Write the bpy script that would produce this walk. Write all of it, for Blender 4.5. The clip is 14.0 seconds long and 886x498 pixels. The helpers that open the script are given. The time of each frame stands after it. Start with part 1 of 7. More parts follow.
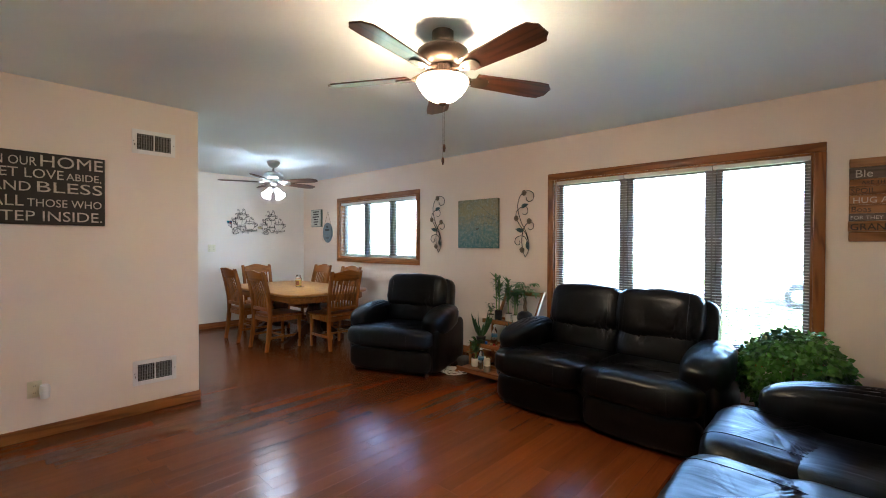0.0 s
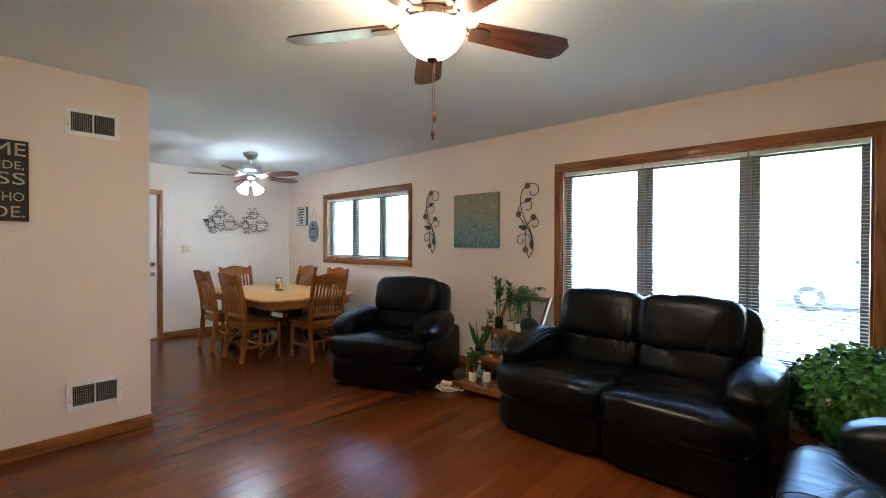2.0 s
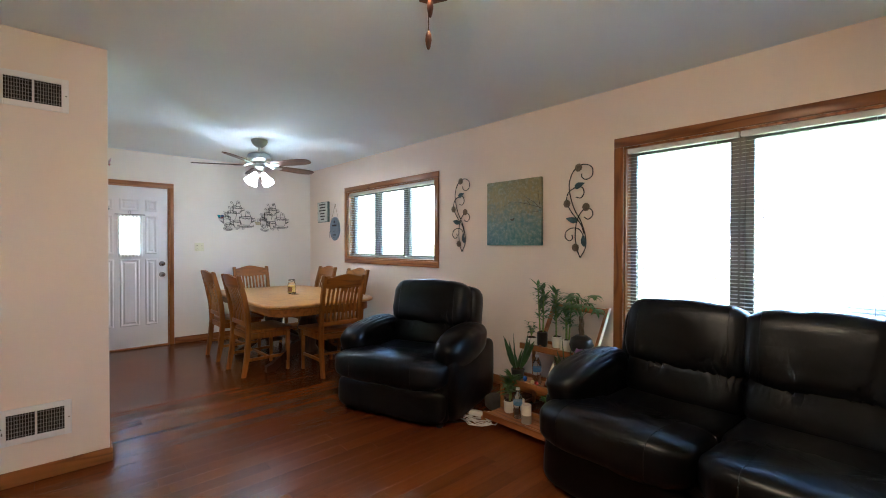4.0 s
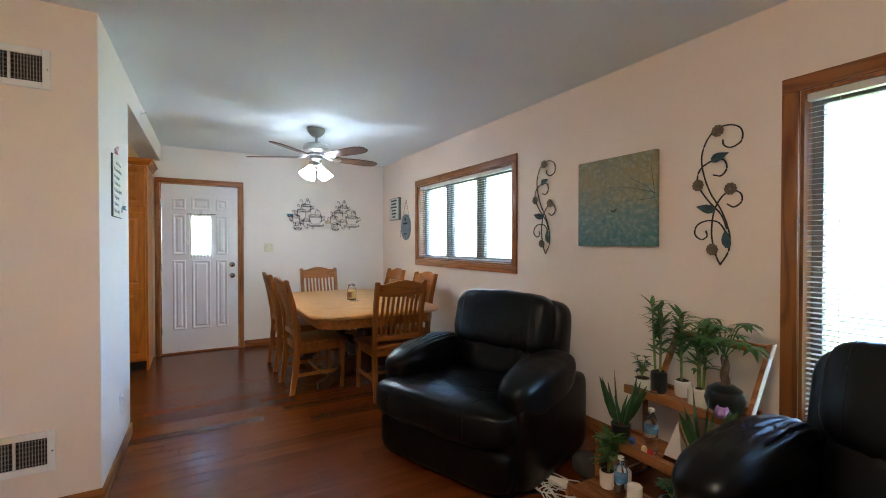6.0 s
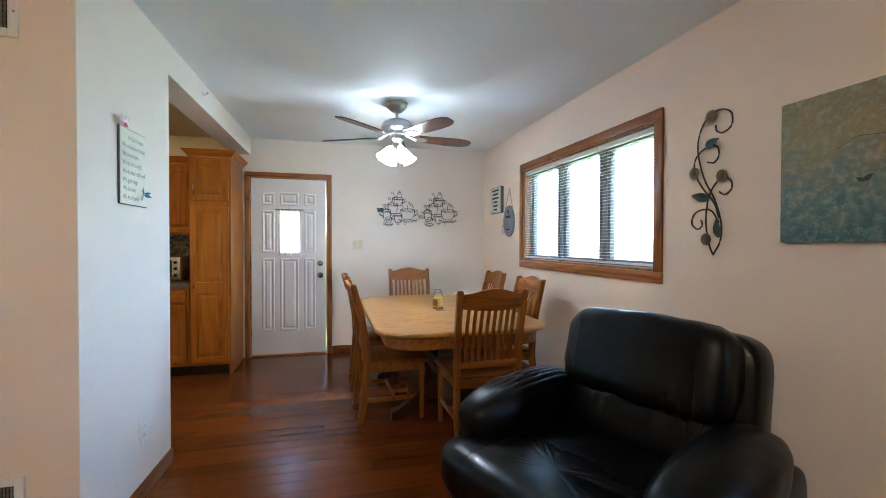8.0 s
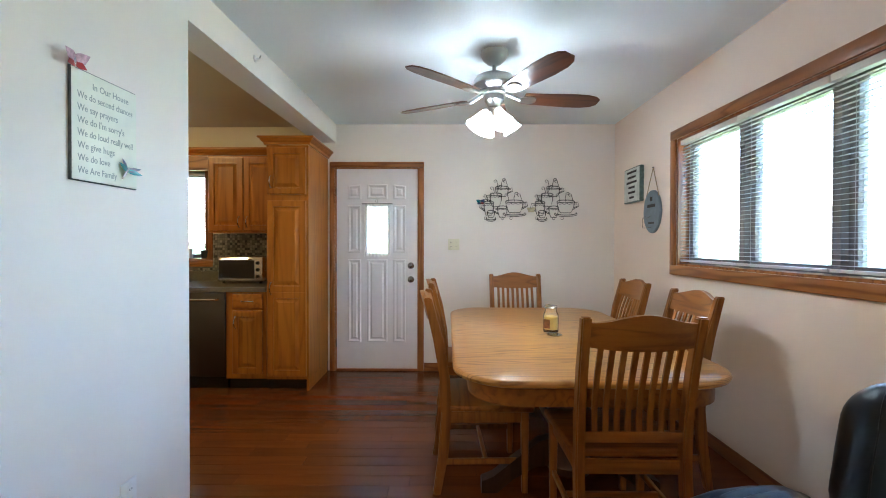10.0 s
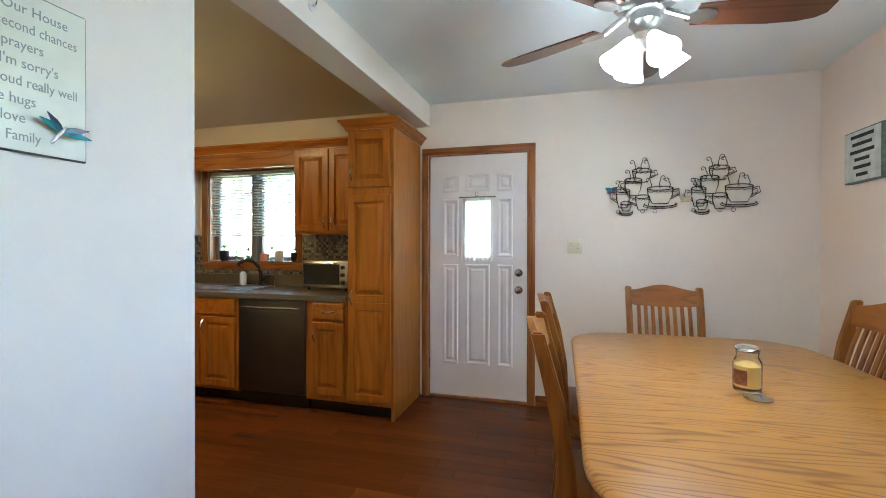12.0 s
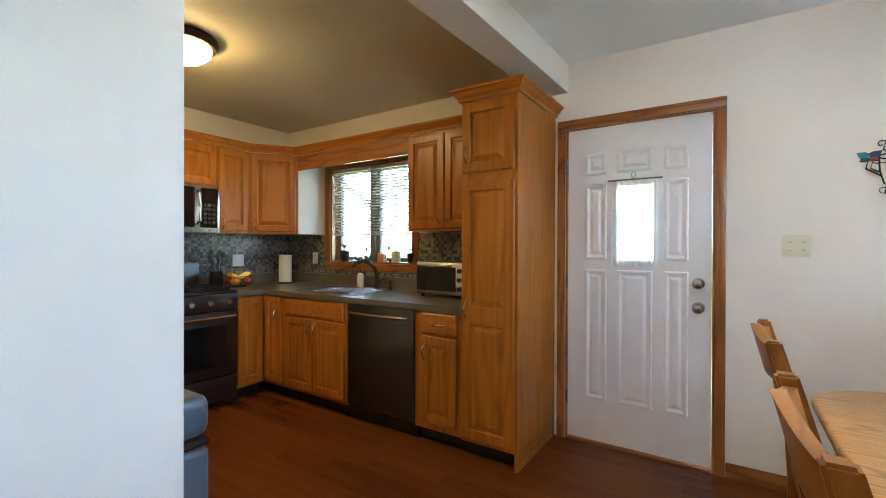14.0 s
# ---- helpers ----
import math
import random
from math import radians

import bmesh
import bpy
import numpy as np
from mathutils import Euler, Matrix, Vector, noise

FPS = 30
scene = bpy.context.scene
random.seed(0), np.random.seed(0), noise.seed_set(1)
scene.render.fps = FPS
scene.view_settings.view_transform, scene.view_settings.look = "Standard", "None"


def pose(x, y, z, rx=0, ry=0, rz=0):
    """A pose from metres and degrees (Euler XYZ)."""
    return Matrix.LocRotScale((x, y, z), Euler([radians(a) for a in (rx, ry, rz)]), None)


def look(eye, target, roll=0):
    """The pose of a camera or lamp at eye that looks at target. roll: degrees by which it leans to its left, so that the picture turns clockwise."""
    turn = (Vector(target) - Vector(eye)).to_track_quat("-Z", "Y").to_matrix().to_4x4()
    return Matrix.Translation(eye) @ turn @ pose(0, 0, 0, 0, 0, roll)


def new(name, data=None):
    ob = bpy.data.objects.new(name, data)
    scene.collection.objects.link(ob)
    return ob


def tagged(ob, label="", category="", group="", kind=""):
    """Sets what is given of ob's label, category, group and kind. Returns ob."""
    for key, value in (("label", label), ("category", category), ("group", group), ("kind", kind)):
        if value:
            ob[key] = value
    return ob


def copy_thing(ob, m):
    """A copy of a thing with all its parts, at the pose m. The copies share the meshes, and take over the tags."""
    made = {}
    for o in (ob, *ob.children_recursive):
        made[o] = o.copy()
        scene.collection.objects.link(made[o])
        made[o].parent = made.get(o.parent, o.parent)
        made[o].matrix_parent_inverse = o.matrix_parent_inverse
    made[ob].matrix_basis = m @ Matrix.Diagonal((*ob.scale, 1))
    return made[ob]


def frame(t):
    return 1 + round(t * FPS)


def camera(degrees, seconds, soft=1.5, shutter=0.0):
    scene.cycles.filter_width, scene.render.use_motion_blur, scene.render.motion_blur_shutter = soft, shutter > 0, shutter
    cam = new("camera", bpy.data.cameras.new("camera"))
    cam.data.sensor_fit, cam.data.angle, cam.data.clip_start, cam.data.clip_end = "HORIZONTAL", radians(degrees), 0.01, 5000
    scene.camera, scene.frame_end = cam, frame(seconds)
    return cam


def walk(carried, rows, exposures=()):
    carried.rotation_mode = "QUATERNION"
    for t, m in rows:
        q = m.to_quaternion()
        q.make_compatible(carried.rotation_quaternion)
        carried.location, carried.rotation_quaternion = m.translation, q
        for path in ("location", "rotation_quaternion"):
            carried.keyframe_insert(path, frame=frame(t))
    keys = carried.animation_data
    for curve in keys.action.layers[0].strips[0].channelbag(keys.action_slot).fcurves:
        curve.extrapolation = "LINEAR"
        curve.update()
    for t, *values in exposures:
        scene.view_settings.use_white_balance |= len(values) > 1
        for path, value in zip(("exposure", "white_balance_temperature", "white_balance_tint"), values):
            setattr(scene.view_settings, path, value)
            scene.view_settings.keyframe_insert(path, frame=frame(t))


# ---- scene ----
cam = camera(91.3, 14.0, 1.0)
PATH = [
    (0, (0.011, 0.003, 1.363), (-1.343, 1.475, 1.341), 0.2),
    (0.5, (-0.047, 0.076, 1.359), (-1.39, 1.558, 1.337), 0.2),
    (1, (-0.133, 0.155, 1.351), (-1.468, 1.644, 1.332), 0.1),
    (1.5, (-0.23, 0.274, 1.361), (-1.567, 1.761, 1.339), 0.1),
    (2, (-0.327, 0.41, 1.35), (-1.669, 1.893, 1.33), 0.1),
    (4.5, (-0.917, 1.229, 1.323), (-2.451, 2.513, 1.302), 0.1),
    (5, (-1.044, 1.403, 1.33), (-2.644, 2.604, 1.308), 0.1),
    (5.5, (-1.175, 1.567, 1.334), (-2.838, 2.678, 1.31), 0.0),
    (6, (-1.326, 1.751, 1.333), (-3.06, 2.749, 1.309), 0.0),
    (6.5, (-1.504, 1.911, 1.321), (-3.302, 2.787, 1.299), 0.1),
    (7, (-1.698, 2.054, 1.322), (-3.549, 2.81, 1.296), 0.1),
    (7.5, (-1.902, 2.187, 1.311), (-3.801, 2.817, 1.286), 0.1),
    (8, (-2.12, 2.281, 1.311), (-4.054, 2.788, 1.284), 0.1),
    (10.5, (-3.27, 2.566, 1.284), (-5.265, 2.425, 1.265), 0.1),
    (11, (-3.47, 2.569, 1.288), (-5.453, 2.312, 1.271), 0.1),
    (11.5, (-3.674, 2.55, 1.278), (-5.635, 2.158, 1.265), 0.2),
    (12, (-3.881, 2.517, 1.283), (-5.809, 1.986, 1.272), 0.1),
    (12.5, (-4.087, 2.465, 1.274), (-5.974, 1.8, 1.262), 0.1),
    (13, (-4.26, 2.424, 1.276), (-6.094, 1.625, 1.265), 0.0),
    (13.5, (-4.418, 2.379, 1.274), (-6.176, 1.425, 1.264), 0.0),
    (14, (-4.567, 2.333, 1.274), (-6.231, 1.224, 1.266), 0.2),
]
walk(cam, [(t, look(eye, target, roll)) for t, eye, target, roll in PATH], [(0, 4.97, 5400, 9), (8, 4.97, 5500, 9), (14, 4.97, 5680, 9)])

# ---- world, sun, exposure ----
world = bpy.data.worlds.new("sky")
scene.world = world
world.use_nodes = True
wn = world.node_tree
sky = wn.nodes.new("ShaderNodeTexSky")
sky.sky_type = 'NISHITA'
sky.sun_disc = False
sky.sun_elevation = radians(48)
sky.sun_rotation = radians(160)
wn.nodes["Background"].inputs["Strength"].default_value = 0.15
wn.links.new(sky.outputs[0], wn.nodes["Background"].inputs[0])
sun = new("sun", bpy.data.lights.new("sun", 'SUN'))
sun.data.energy, sun.data.angle, sun.data.color = 4.5, radians(0.5), (1.0, 0.95, 0.88)
sun.matrix_world = look((2, -8, 12), (-2.0, 2.0, 0))


# ---- materials ----
def nodes_of(m):
    nt = m.node_tree
    return nt, nt.nodes["Principled BSDF"]


def ramp(nt, fac, stops):
    r = nt.nodes.new("ShaderNodeValToRGB")
    while len(r.color_ramp.elements) < len(stops):
        r.color_ramp.elements.new(0.5)
    for e, (p, c) in zip(r.color_ramp.elements, stops):
        e.position, e.color = p, (*c, 1)
    nt.links.new(fac, r.inputs[0])
    return r.outputs[0]


def mapped(nt, scale=(1, 1, 1), per_object=False):
    tc = nt.nodes.new("ShaderNodeTexCoord")
    mp = nt.nodes.new("ShaderNodeMapping")
    mp.inputs["Scale"].default_value = scale
    nt.links.new(tc.outputs["Object"], mp.inputs[0])
    if per_object:
        oi = nt.nodes.new("ShaderNodeObjectInfo")
        mul = nt.nodes.new("ShaderNodeMath")
        mul.operation = 'MULTIPLY'
        mul.inputs[1].default_value = 37.0
        nt.links.new(oi.outputs["Random"], mul.inputs[0])
        nt.links.new(mul.outputs[0], mp.inputs["Location"])
    return mp.outputs[0]


def noisy(nt, vec, scale, detail=4.0, rough=0.5):
    n = nt.nodes.new("ShaderNodeTexNoise")
    n.inputs["Scale"].default_value = scale
    n.inputs["Detail"].default_value = detail
    n.inputs["Roughness"].default_value = rough
    nt.links.new(vec, n.inputs["Vector"])
    return n.outputs["Fac"]


def bumped(nt, bsdf, height, strength, distance=0.01):
    b = nt.nodes.new("ShaderNodeBump")
    b.inputs["Strength"].default_value = strength
    b.inputs["Distance"].default_value = distance
    nt.links.new(height, b.inputs["Height"])
    nt.links.new(b.outputs[0], bsdf.inputs["Normal"])


def mat(name, colour, rough=0.6, metal=0.0, vary=0.08, scale=6.0, bump=0.0, bump_scale=120.0, coat=0.0, emit=0.0, emit_colour=None):
    m = bpy.data.materials.new(name)
    m.use_nodes = True
    nt, b = nodes_of(m)
    vec = mapped(nt)
    c = Vector(colour)
    f = noisy(nt, vec, scale, 5)
    out = ramp(nt, f, [(0.3, tuple(c * (1 - vary))), (0.7, tuple(min(1, v * (1 + vary)) for v in c))])
    nt.links.new(out, b.inputs["Base Color"])
    b.inputs["Roughness"].default_value = rough
    b.inputs["Metallic"].default_value = metal
    b.inputs["Coat Weight"].default_value = coat
    b.inputs["Coat Roughness"].default_value = 0.15
    if bump:
        bumped(nt, b, noisy(nt, vec, bump_scale, 3), bump)
    if emit:
        b.inputs["Emission Color"].default_value = (*(emit_colour or colour), 1)
        b.inputs["Emission Strength"].default_value = emit
    return m


def wood(name, dark, light, along=2, rough=0.35, scale=8.0, rings=7.0, coat=0.2, per_object=True, figure=0.45, tone=0.18, island=False, stretch=0.09, streaks=0.5, sharp=2.5, spec=0.3, fine=34):
    """Wood with growth-ring figure drawn out along one local axis."""
    m = bpy.data.materials.new(name)
    m.use_nodes = True
    nt, b = nodes_of(m)

    def math_node(op, a, c, d=None):
        n = nt.nodes.new("ShaderNodeMath")
        n.operation = op
        for i, v in enumerate((a, c, d)):
            if v is None:
                continue
            if isinstance(v, (int, float)):
                n.inputs[i].default_value = v
            else:
                nt.links.new(v, n.inputs[i])
        return n.outputs[0]
    sc = [1.0, 1.0, 1.0]
    sc[along] = stretch
    vec = mapped(nt, tuple(sc), per_object)
    if island:
        geo = nt.nodes.new("ShaderNodeNewGeometry")
        rnd = geo.outputs["Random Per Island"]
        off = nt.nodes.new("ShaderNodeVectorMath")
        off.operation = 'ADD'
        nt.links.new(vec, off.inputs[0])
        nt.links.new(math_node('MULTIPLY', rnd, 37.0), off.inputs[1])
        vec = off.outputs[0]
    else:
        oi = nt.nodes.new("ShaderNodeObjectInfo")
        rnd = oi.outputs["Random"]
    n1 = noisy(nt, vec, scale, 1.5, 0.45)
    ring = math_node('MULTIPLY_ADD', math_node('SINE', math_node('MULTIPLY', n1, rings * 6.283), 0.0), 0.5, 0.5)
    sc2 = [1.0, 1.0, 1.0]
    sc2[along] = 0.025
    fine_vec = mapped(nt, tuple(sc2), per_object)
    pores = noisy(nt, fine_vec, 260, 2, 0.6)
    streak = noisy(nt, fine_vec, fine, 3, 0.5)
    ring = math_node('SUBTRACT', 1.0, math_node('POWER', math_node('SUBTRACT', 1.0, ring), sharp))
    t = math_node('MULTIPLY_ADD', ring, figure, 0.5 - figure * 0.62)
    t = math_node('ADD', t, math_node('MULTIPLY_ADD', streak, streaks, -streaks / 2))
    t = math_node('ADD', t, math_node('MULTIPLY_ADD', pores, 0.30, -0.15))
    d, l = Vector(dark), Vector(light)
    col = ramp(nt, t, [(0.1, dark), (0.5, tuple(d.lerp(l, 0.6))), (0.9, light)])
    hsv = nt.nodes.new("ShaderNodeHueSaturation")
    rng = nt.nodes.new("ShaderNodeMapRange")
    rng.inputs["To Min"].default_value, rng.inputs["To Max"].default_value = 1 - tone, 1 + tone
    nt.links.new(rnd, rng.inputs["Value"])
    nt.links.new(rng.outputs[0], hsv.inputs["Value"])
    nt.links.new(col, hsv.inputs["Color"])
    nt.links.new(hsv.outputs[0], b.inputs["Base Color"])
    nt.links.new(math_node('MULTIPLY_ADD', streak, 0.08, rough - 0.04), b.inputs["Roughness"])
    b.inputs["Coat Weight"].default_value = coat
    b.inputs["Coat Roughness"].default_value = 0.18
    b.inputs["Specular IOR Level"].default_value = spec
    bumped(nt, b, pores, 0.06, 0.003)
    return m


# one wall paint in two tones: cool daylight and warm lamplight put into the colour
WALL_COOL = mat("cool_lit_wall_paint", (0.80, 0.76, 0.70), 0.75, vary=0.02, scale=1.3, bump=0.05, bump_scale=160)
PAINT = mat("wall_paint", (0.80, 0.695, 0.595), 0.75, vary=0.02, scale=1.3, bump=0.05, bump_scale=160)
CEIL = mat("ceiling_paint", (0.82, 0.90, 0.93), 0.85, vary=0.02, scale=1.0, bump=0.15, bump_scale=70)
# kitchen ceiling: darker and yellower than CEIL
KCEIL = mat("kitchen_ceiling_tan", (0.62, 0.54, 0.40), 0.8, vary=0.02, scale=1.0, bump=0.1, bump_scale=70)
KPAINT = mat("kitchen_wall_paint", (0.74, 0.65, 0.50), 0.75, vary=0.02, scale=1.3, bump=0.05, bump_scale=160)
TRIM_TONES = ((0.15, 0.048, 0.012), (0.36, 0.14, 0.036))
OAK_TRIM = wood("oak_trim", *TRIM_TONES, along=0, scale=12, rings=5)
OAK_TRIM_Z = wood("oak_trim_upright", *TRIM_TONES, along=2, scale=12, rings=5)
OAK_TRIM_Y = wood("oak_trim_across", *TRIM_TONES, along=1, scale=12, rings=5)
CAB_TONES = ((0.20, 0.057, 0.004), (0.50, 0.172, 0.015))
CAB_Z = wood("cabinet_oak", *CAB_TONES, along=2, scale=7, rings=7, coat=0.06, figure=0.2, tone=0.06)
CAB_Y = wood("cabinet_oak_across", *CAB_TONES, along=1, scale=7, rings=7, coat=0.06, figure=0.2, tone=0.06)
CHAIR_TONES = ((0.105, 0.033, 0.005), (0.38, 0.145, 0.024))
OAK_CHAIR = wood("chair_oak", *CHAIR_TONES, along=2, scale=14, rings=4, coat=0.08, tone=0.08, figure=0.25)
OAK_CHAIR_X = wood("chair_oak_across", *CHAIR_TONES, along=0, scale=14, rings=4, coat=0.08, tone=0.08, figure=0.25)
OAK_TABLE = wood("table_oak", (0.23, 0.083, 0.012), (0.62, 0.295, 0.060), along=1, scale=6.5, rings=24, stretch=0.085, rough=0.32, coat=0.2, per_object=False, figure=0.46, tone=0.0, streaks=0.40, sharp=4.5, spec=0.45)
FLOOR_TONES = ((0.050, 0.0125, 0.0030), (0.190, 0.052, 0.0105))
PLANK = wood("floor_oak", *FLOOR_TONES, along=1, scale=9, rings=4, rough=0.23, coat=0.04, figure=0.05, streaks=0.42, tone=0.20, spec=0.28, fine=17)
PLANK_REST = wood("floor_oak_rest", *FLOOR_TONES, along=1, scale=9, rings=4, rough=0.23, coat=0.04, figure=0.05, streaks=0.42, tone=0.20, spec=0.28, fine=17, per_object=False, island=True)
PED = wood("dark_stained_oak", (0.018, 0.008, 0.004), (0.06, 0.024, 0.011), along=2, scale=12, rings=4)
SUBFLOOR = mat("subfloor", (0.03, 0.012, 0.006), 0.8)
BLADE = wood("fan_blade_walnut", (0.030, 0.009, 0.004), (0.105, 0.035, 0.014), along=0, scale=9, rings=6, coat=0.6, rough=0.3, tone=0.05)
SHELF_WOOD = wood("shelf_pine", (0.20, 0.070, 0.022), (0.42, 0.18, 0.065), along=0, scale=10, rings=5)
BRONZE = mat("aged_bronze", (0.055, 0.038, 0.027), 0.38, metal=0.7, vary=0.25, scale=9)
NICKEL = mat("brushed_nickel", (0.42, 0.43, 0.42), 0.28, metal=1.0, vary=0.06)
CHROME = mat("polished_chrome", (0.7, 0.7, 0.7), 0.12, metal=1.0, vary=0.02)
BLACK_METAL = mat("black_wire", (0.02, 0.018, 0.018), 0.5, metal=0.3)
WHITE_METAL = mat("white_enamel", (0.78, 0.77, 0.75), 0.4, vary=0.03)
DOOR_WHITE = mat("door_paint", (0.80, 0.79, 0.79), 0.42, vary=0.02, scale=2)
DARK = mat("dark_void", (0.01, 0.01, 0.01), 0.9)
IVORY = mat("ivory_plastic", (0.72, 0.70, 0.52), 0.4, vary=0.02)
WHITE_PLASTIC = mat("white_plastic", (0.8, 0.8, 0.78), 0.35, vary=0.02)
BLACK_PLASTIC = mat("black_plastic", (0.015, 0.015, 0.016), 0.35, vary=0.1)
SASH = mat("window_sash_brown", (0.17, 0.155, 0.14), 0.45, vary=0.1)
SLAT = mat("blind_slat", (0.62, 0.61, 0.60), 0.5, vary=0.03)


def leather_material():
    m = bpy.data.materials.new("black_leather")
    m.use_nodes = True
    nt, b = nodes_of(m)
    vec = mapped(nt)
    f = noisy(nt, vec, 7, 5)
    nt.links.new(ramp(nt, f, [(0.3, (0.0010, 0.0011, 0.0016)), (0.75, (0.0028, 0.0027, 0.0034))]), b.inputs["Base Color"])
    nt.links.new(ramp(nt, noisy(nt, vec, 6, 4), [(0.3, (0.28,) * 3), (0.7, (0.38,) * 3)]), b.inputs["Roughness"])
    b.inputs["Specular IOR Level"].default_value = 0.28
    b.inputs["Specular Tint"].default_value = (0.80, 0.90, 1.0, 1)

    def op(kind, x, y, z=None):
        n = nt.nodes.new("ShaderNodeMath")
        n.operation = kind
        for i, v in enumerate((x, y, z)):
            if isinstance(v, (int, float)):
                n.inputs[i].default_value = v
            elif v is not None:
                nt.links.new(v, n.inputs[i])
        return n.outputs[0]
    # thin creases that come and go, gathered puckers, soft swells and a fine grain
    def crease(scale, size, sharp):
        n = noisy(nt, mapped(nt, scale), size, 1.5, 0.45)
        return op('POWER', op('MAXIMUM', op('SUBTRACT', 1.0, op('ABSOLUTE', op('MULTIPLY_ADD', n, 4.0, -2.0), 0.0)), 0.0), sharp)
    mask = op('MULTIPLY', noisy(nt, vec, 4.5, 2, 0.5), noisy(nt, vec, 4.5, 2, 0.5))
    lines = op('ADD', crease((1.0, 0.25, 0.45), 11, 3.0), op('MULTIPLY', crease((0.5, 0.8, 1.0), 7, 4.0), 0.6))
    wrinkle = noisy(nt, mapped(nt, (1.0, 0.22, 0.40)), 26, 1.5, 0.5)
    swell = noisy(nt, vec, 7, 1.5, 0.5)
    h = op('MULTIPLY_ADD', op('MULTIPLY', lines, mask), -0.16, op('MULTIPLY_ADD', op('MULTIPLY', wrinkle, mask), 0.55, op('MULTIPLY', swell, 0.10)))
    grain = nt.nodes.new("ShaderNodeTexVoronoi")
    grain.inputs["Scale"].default_value = 320
    nt.links.new(vec, grain.inputs["Vector"])
    h = op('MULTIPLY_ADD', grain.outputs["Distance"], 0.003, h)
    bumped(nt, b, h, 0.34, 0.03)
    return m


LEATHER = leather_material()


def glass_material(name, colour=(1, 1, 1), rough=0.0):
    m = bpy.data.materials.new(name)
    m.use_nodes = True
    nt, b = nodes_of(m)
    b.inputs["Base Color"].default_value = (*colour, 1)
    b.inputs["Transmission Weight"].default_value = 1.0
    b.inputs["Roughness"].default_value = rough
    b.inputs["IOR"].default_value = 1.45
    return m


GLASS = glass_material("clear_glass")


# ---- mesh helpers ----
def box(bm, lo, hi, m=None):
    lo, hi = [min(a, b) for a, b in zip(lo, hi)], [max(a, b) for a, b in zip(lo, hi)]
    vs = [bm.verts.new((x, y, z)) for z in (lo[2], hi[2]) for y in (lo[1], hi[1]) for x in (lo[0], hi[0])]
    if m is not None:
        for v in vs:
            v.co = m @ v.co
    for f in ((0, 2, 3, 1), (4, 5, 7, 6), (0, 1, 5, 4), (2, 6, 7, 3), (0, 4, 6, 2), (1, 3, 7, 5)):
        bm.faces.new([vs[i] for i in f])
    return vs


def rbox(lo, hi, r=0.006, seg=2, m=None):
    """A new bmesh: a box with rounded edges."""
    bm = bmesh.new()
    box(bm, lo, hi)
    bmesh.ops.bevel(bm, geom=bm.edges[:], offset=r, segments=seg, affect='EDGES', profile=0.5)
    if m is not None:
        bm.transform(m)
    return bm


def lathe(bm, profile, centre=(0, 0, 0), seg=24, m=None):
    rings = []
    for r, z in profile:
        ring = []
        for i in range(seg):
            a = 2 * math.pi * i / seg
            co = Vector((centre[0] + r * math.cos(a), centre[1] + r * math.sin(a), centre[2] + z))
            ring.append(bm.verts.new(m @ co if m is not None else co))
        rings.append(ring)
    for a, b in zip(rings, rings[1:]):
        for i in range(seg):
            j = (i + 1) % seg
            bm.faces.new((a[i], a[j], b[j], b[i]))
    bm.faces.new(list(reversed(rings[0])))
    bm.faces.new(rings[-1])
    return rings


def tube(bm, pts, r, seg=8, taper=None):
    pts = [Vector(p) for p in pts]
    rings = []
    for i, p in enumerate(pts):
        d = (pts[min(i + 1, len(pts) - 1)] - pts[max(i - 1, 0)])
        if d.length < 1e-9:
            d = Vector((0, 0, 1))
        d.normalize()
        up = Vector((0, 0, 1)) if abs(d.z) < 0.95 else Vector((1, 0, 0))
        u = d.cross(up).normalized()
        v = d.cross(u)
        rr = r if taper is None else r * (1 + (taper - 1) * i / (len(pts) - 1))
        rings.append([bm.verts.new(p + u * rr * math.cos(2 * math.pi * k / seg) + v * rr * math.sin(2 * math.pi * k / seg)) for k in range(seg)])
    for a, b in zip(rings, rings[1:]):
        for k in range(seg):
            j = (k + 1) % seg
            bm.faces.new((a[k], b[k], b[j], a[j]))
    bm.faces.new(rings[0])
    bm.faces.new(list(reversed(rings[-1])))


def gather(co, size, seed, amp, side):
    """Depth of the puckers that run out from one edge of a cushion."""
    rel = Vector((2 * co.x / size[0], 2 * co.y / size[1], 2 * co.z / size[2]))
    near = rel.z if side == 'top' else (-rel.z if side == 'bottom' else 0.6 * rel.y + 0.4 * rel.z)
    wt = max(0.0, min(1.0, (near + 0.35) / 0.9))
    wt *= 0.35 + max(0.0, 0.5 + noise.noise(Vector((co.x * 6, seed, 1.7))))
    phase = co.x * 74 + 7 * noise.noise(Vector((co.x * 4, co.z * 5, seed))) + seed
    fold = 1 - abs(math.sin(phase)) ** 0.7
    return -amp * wt * wt * fold


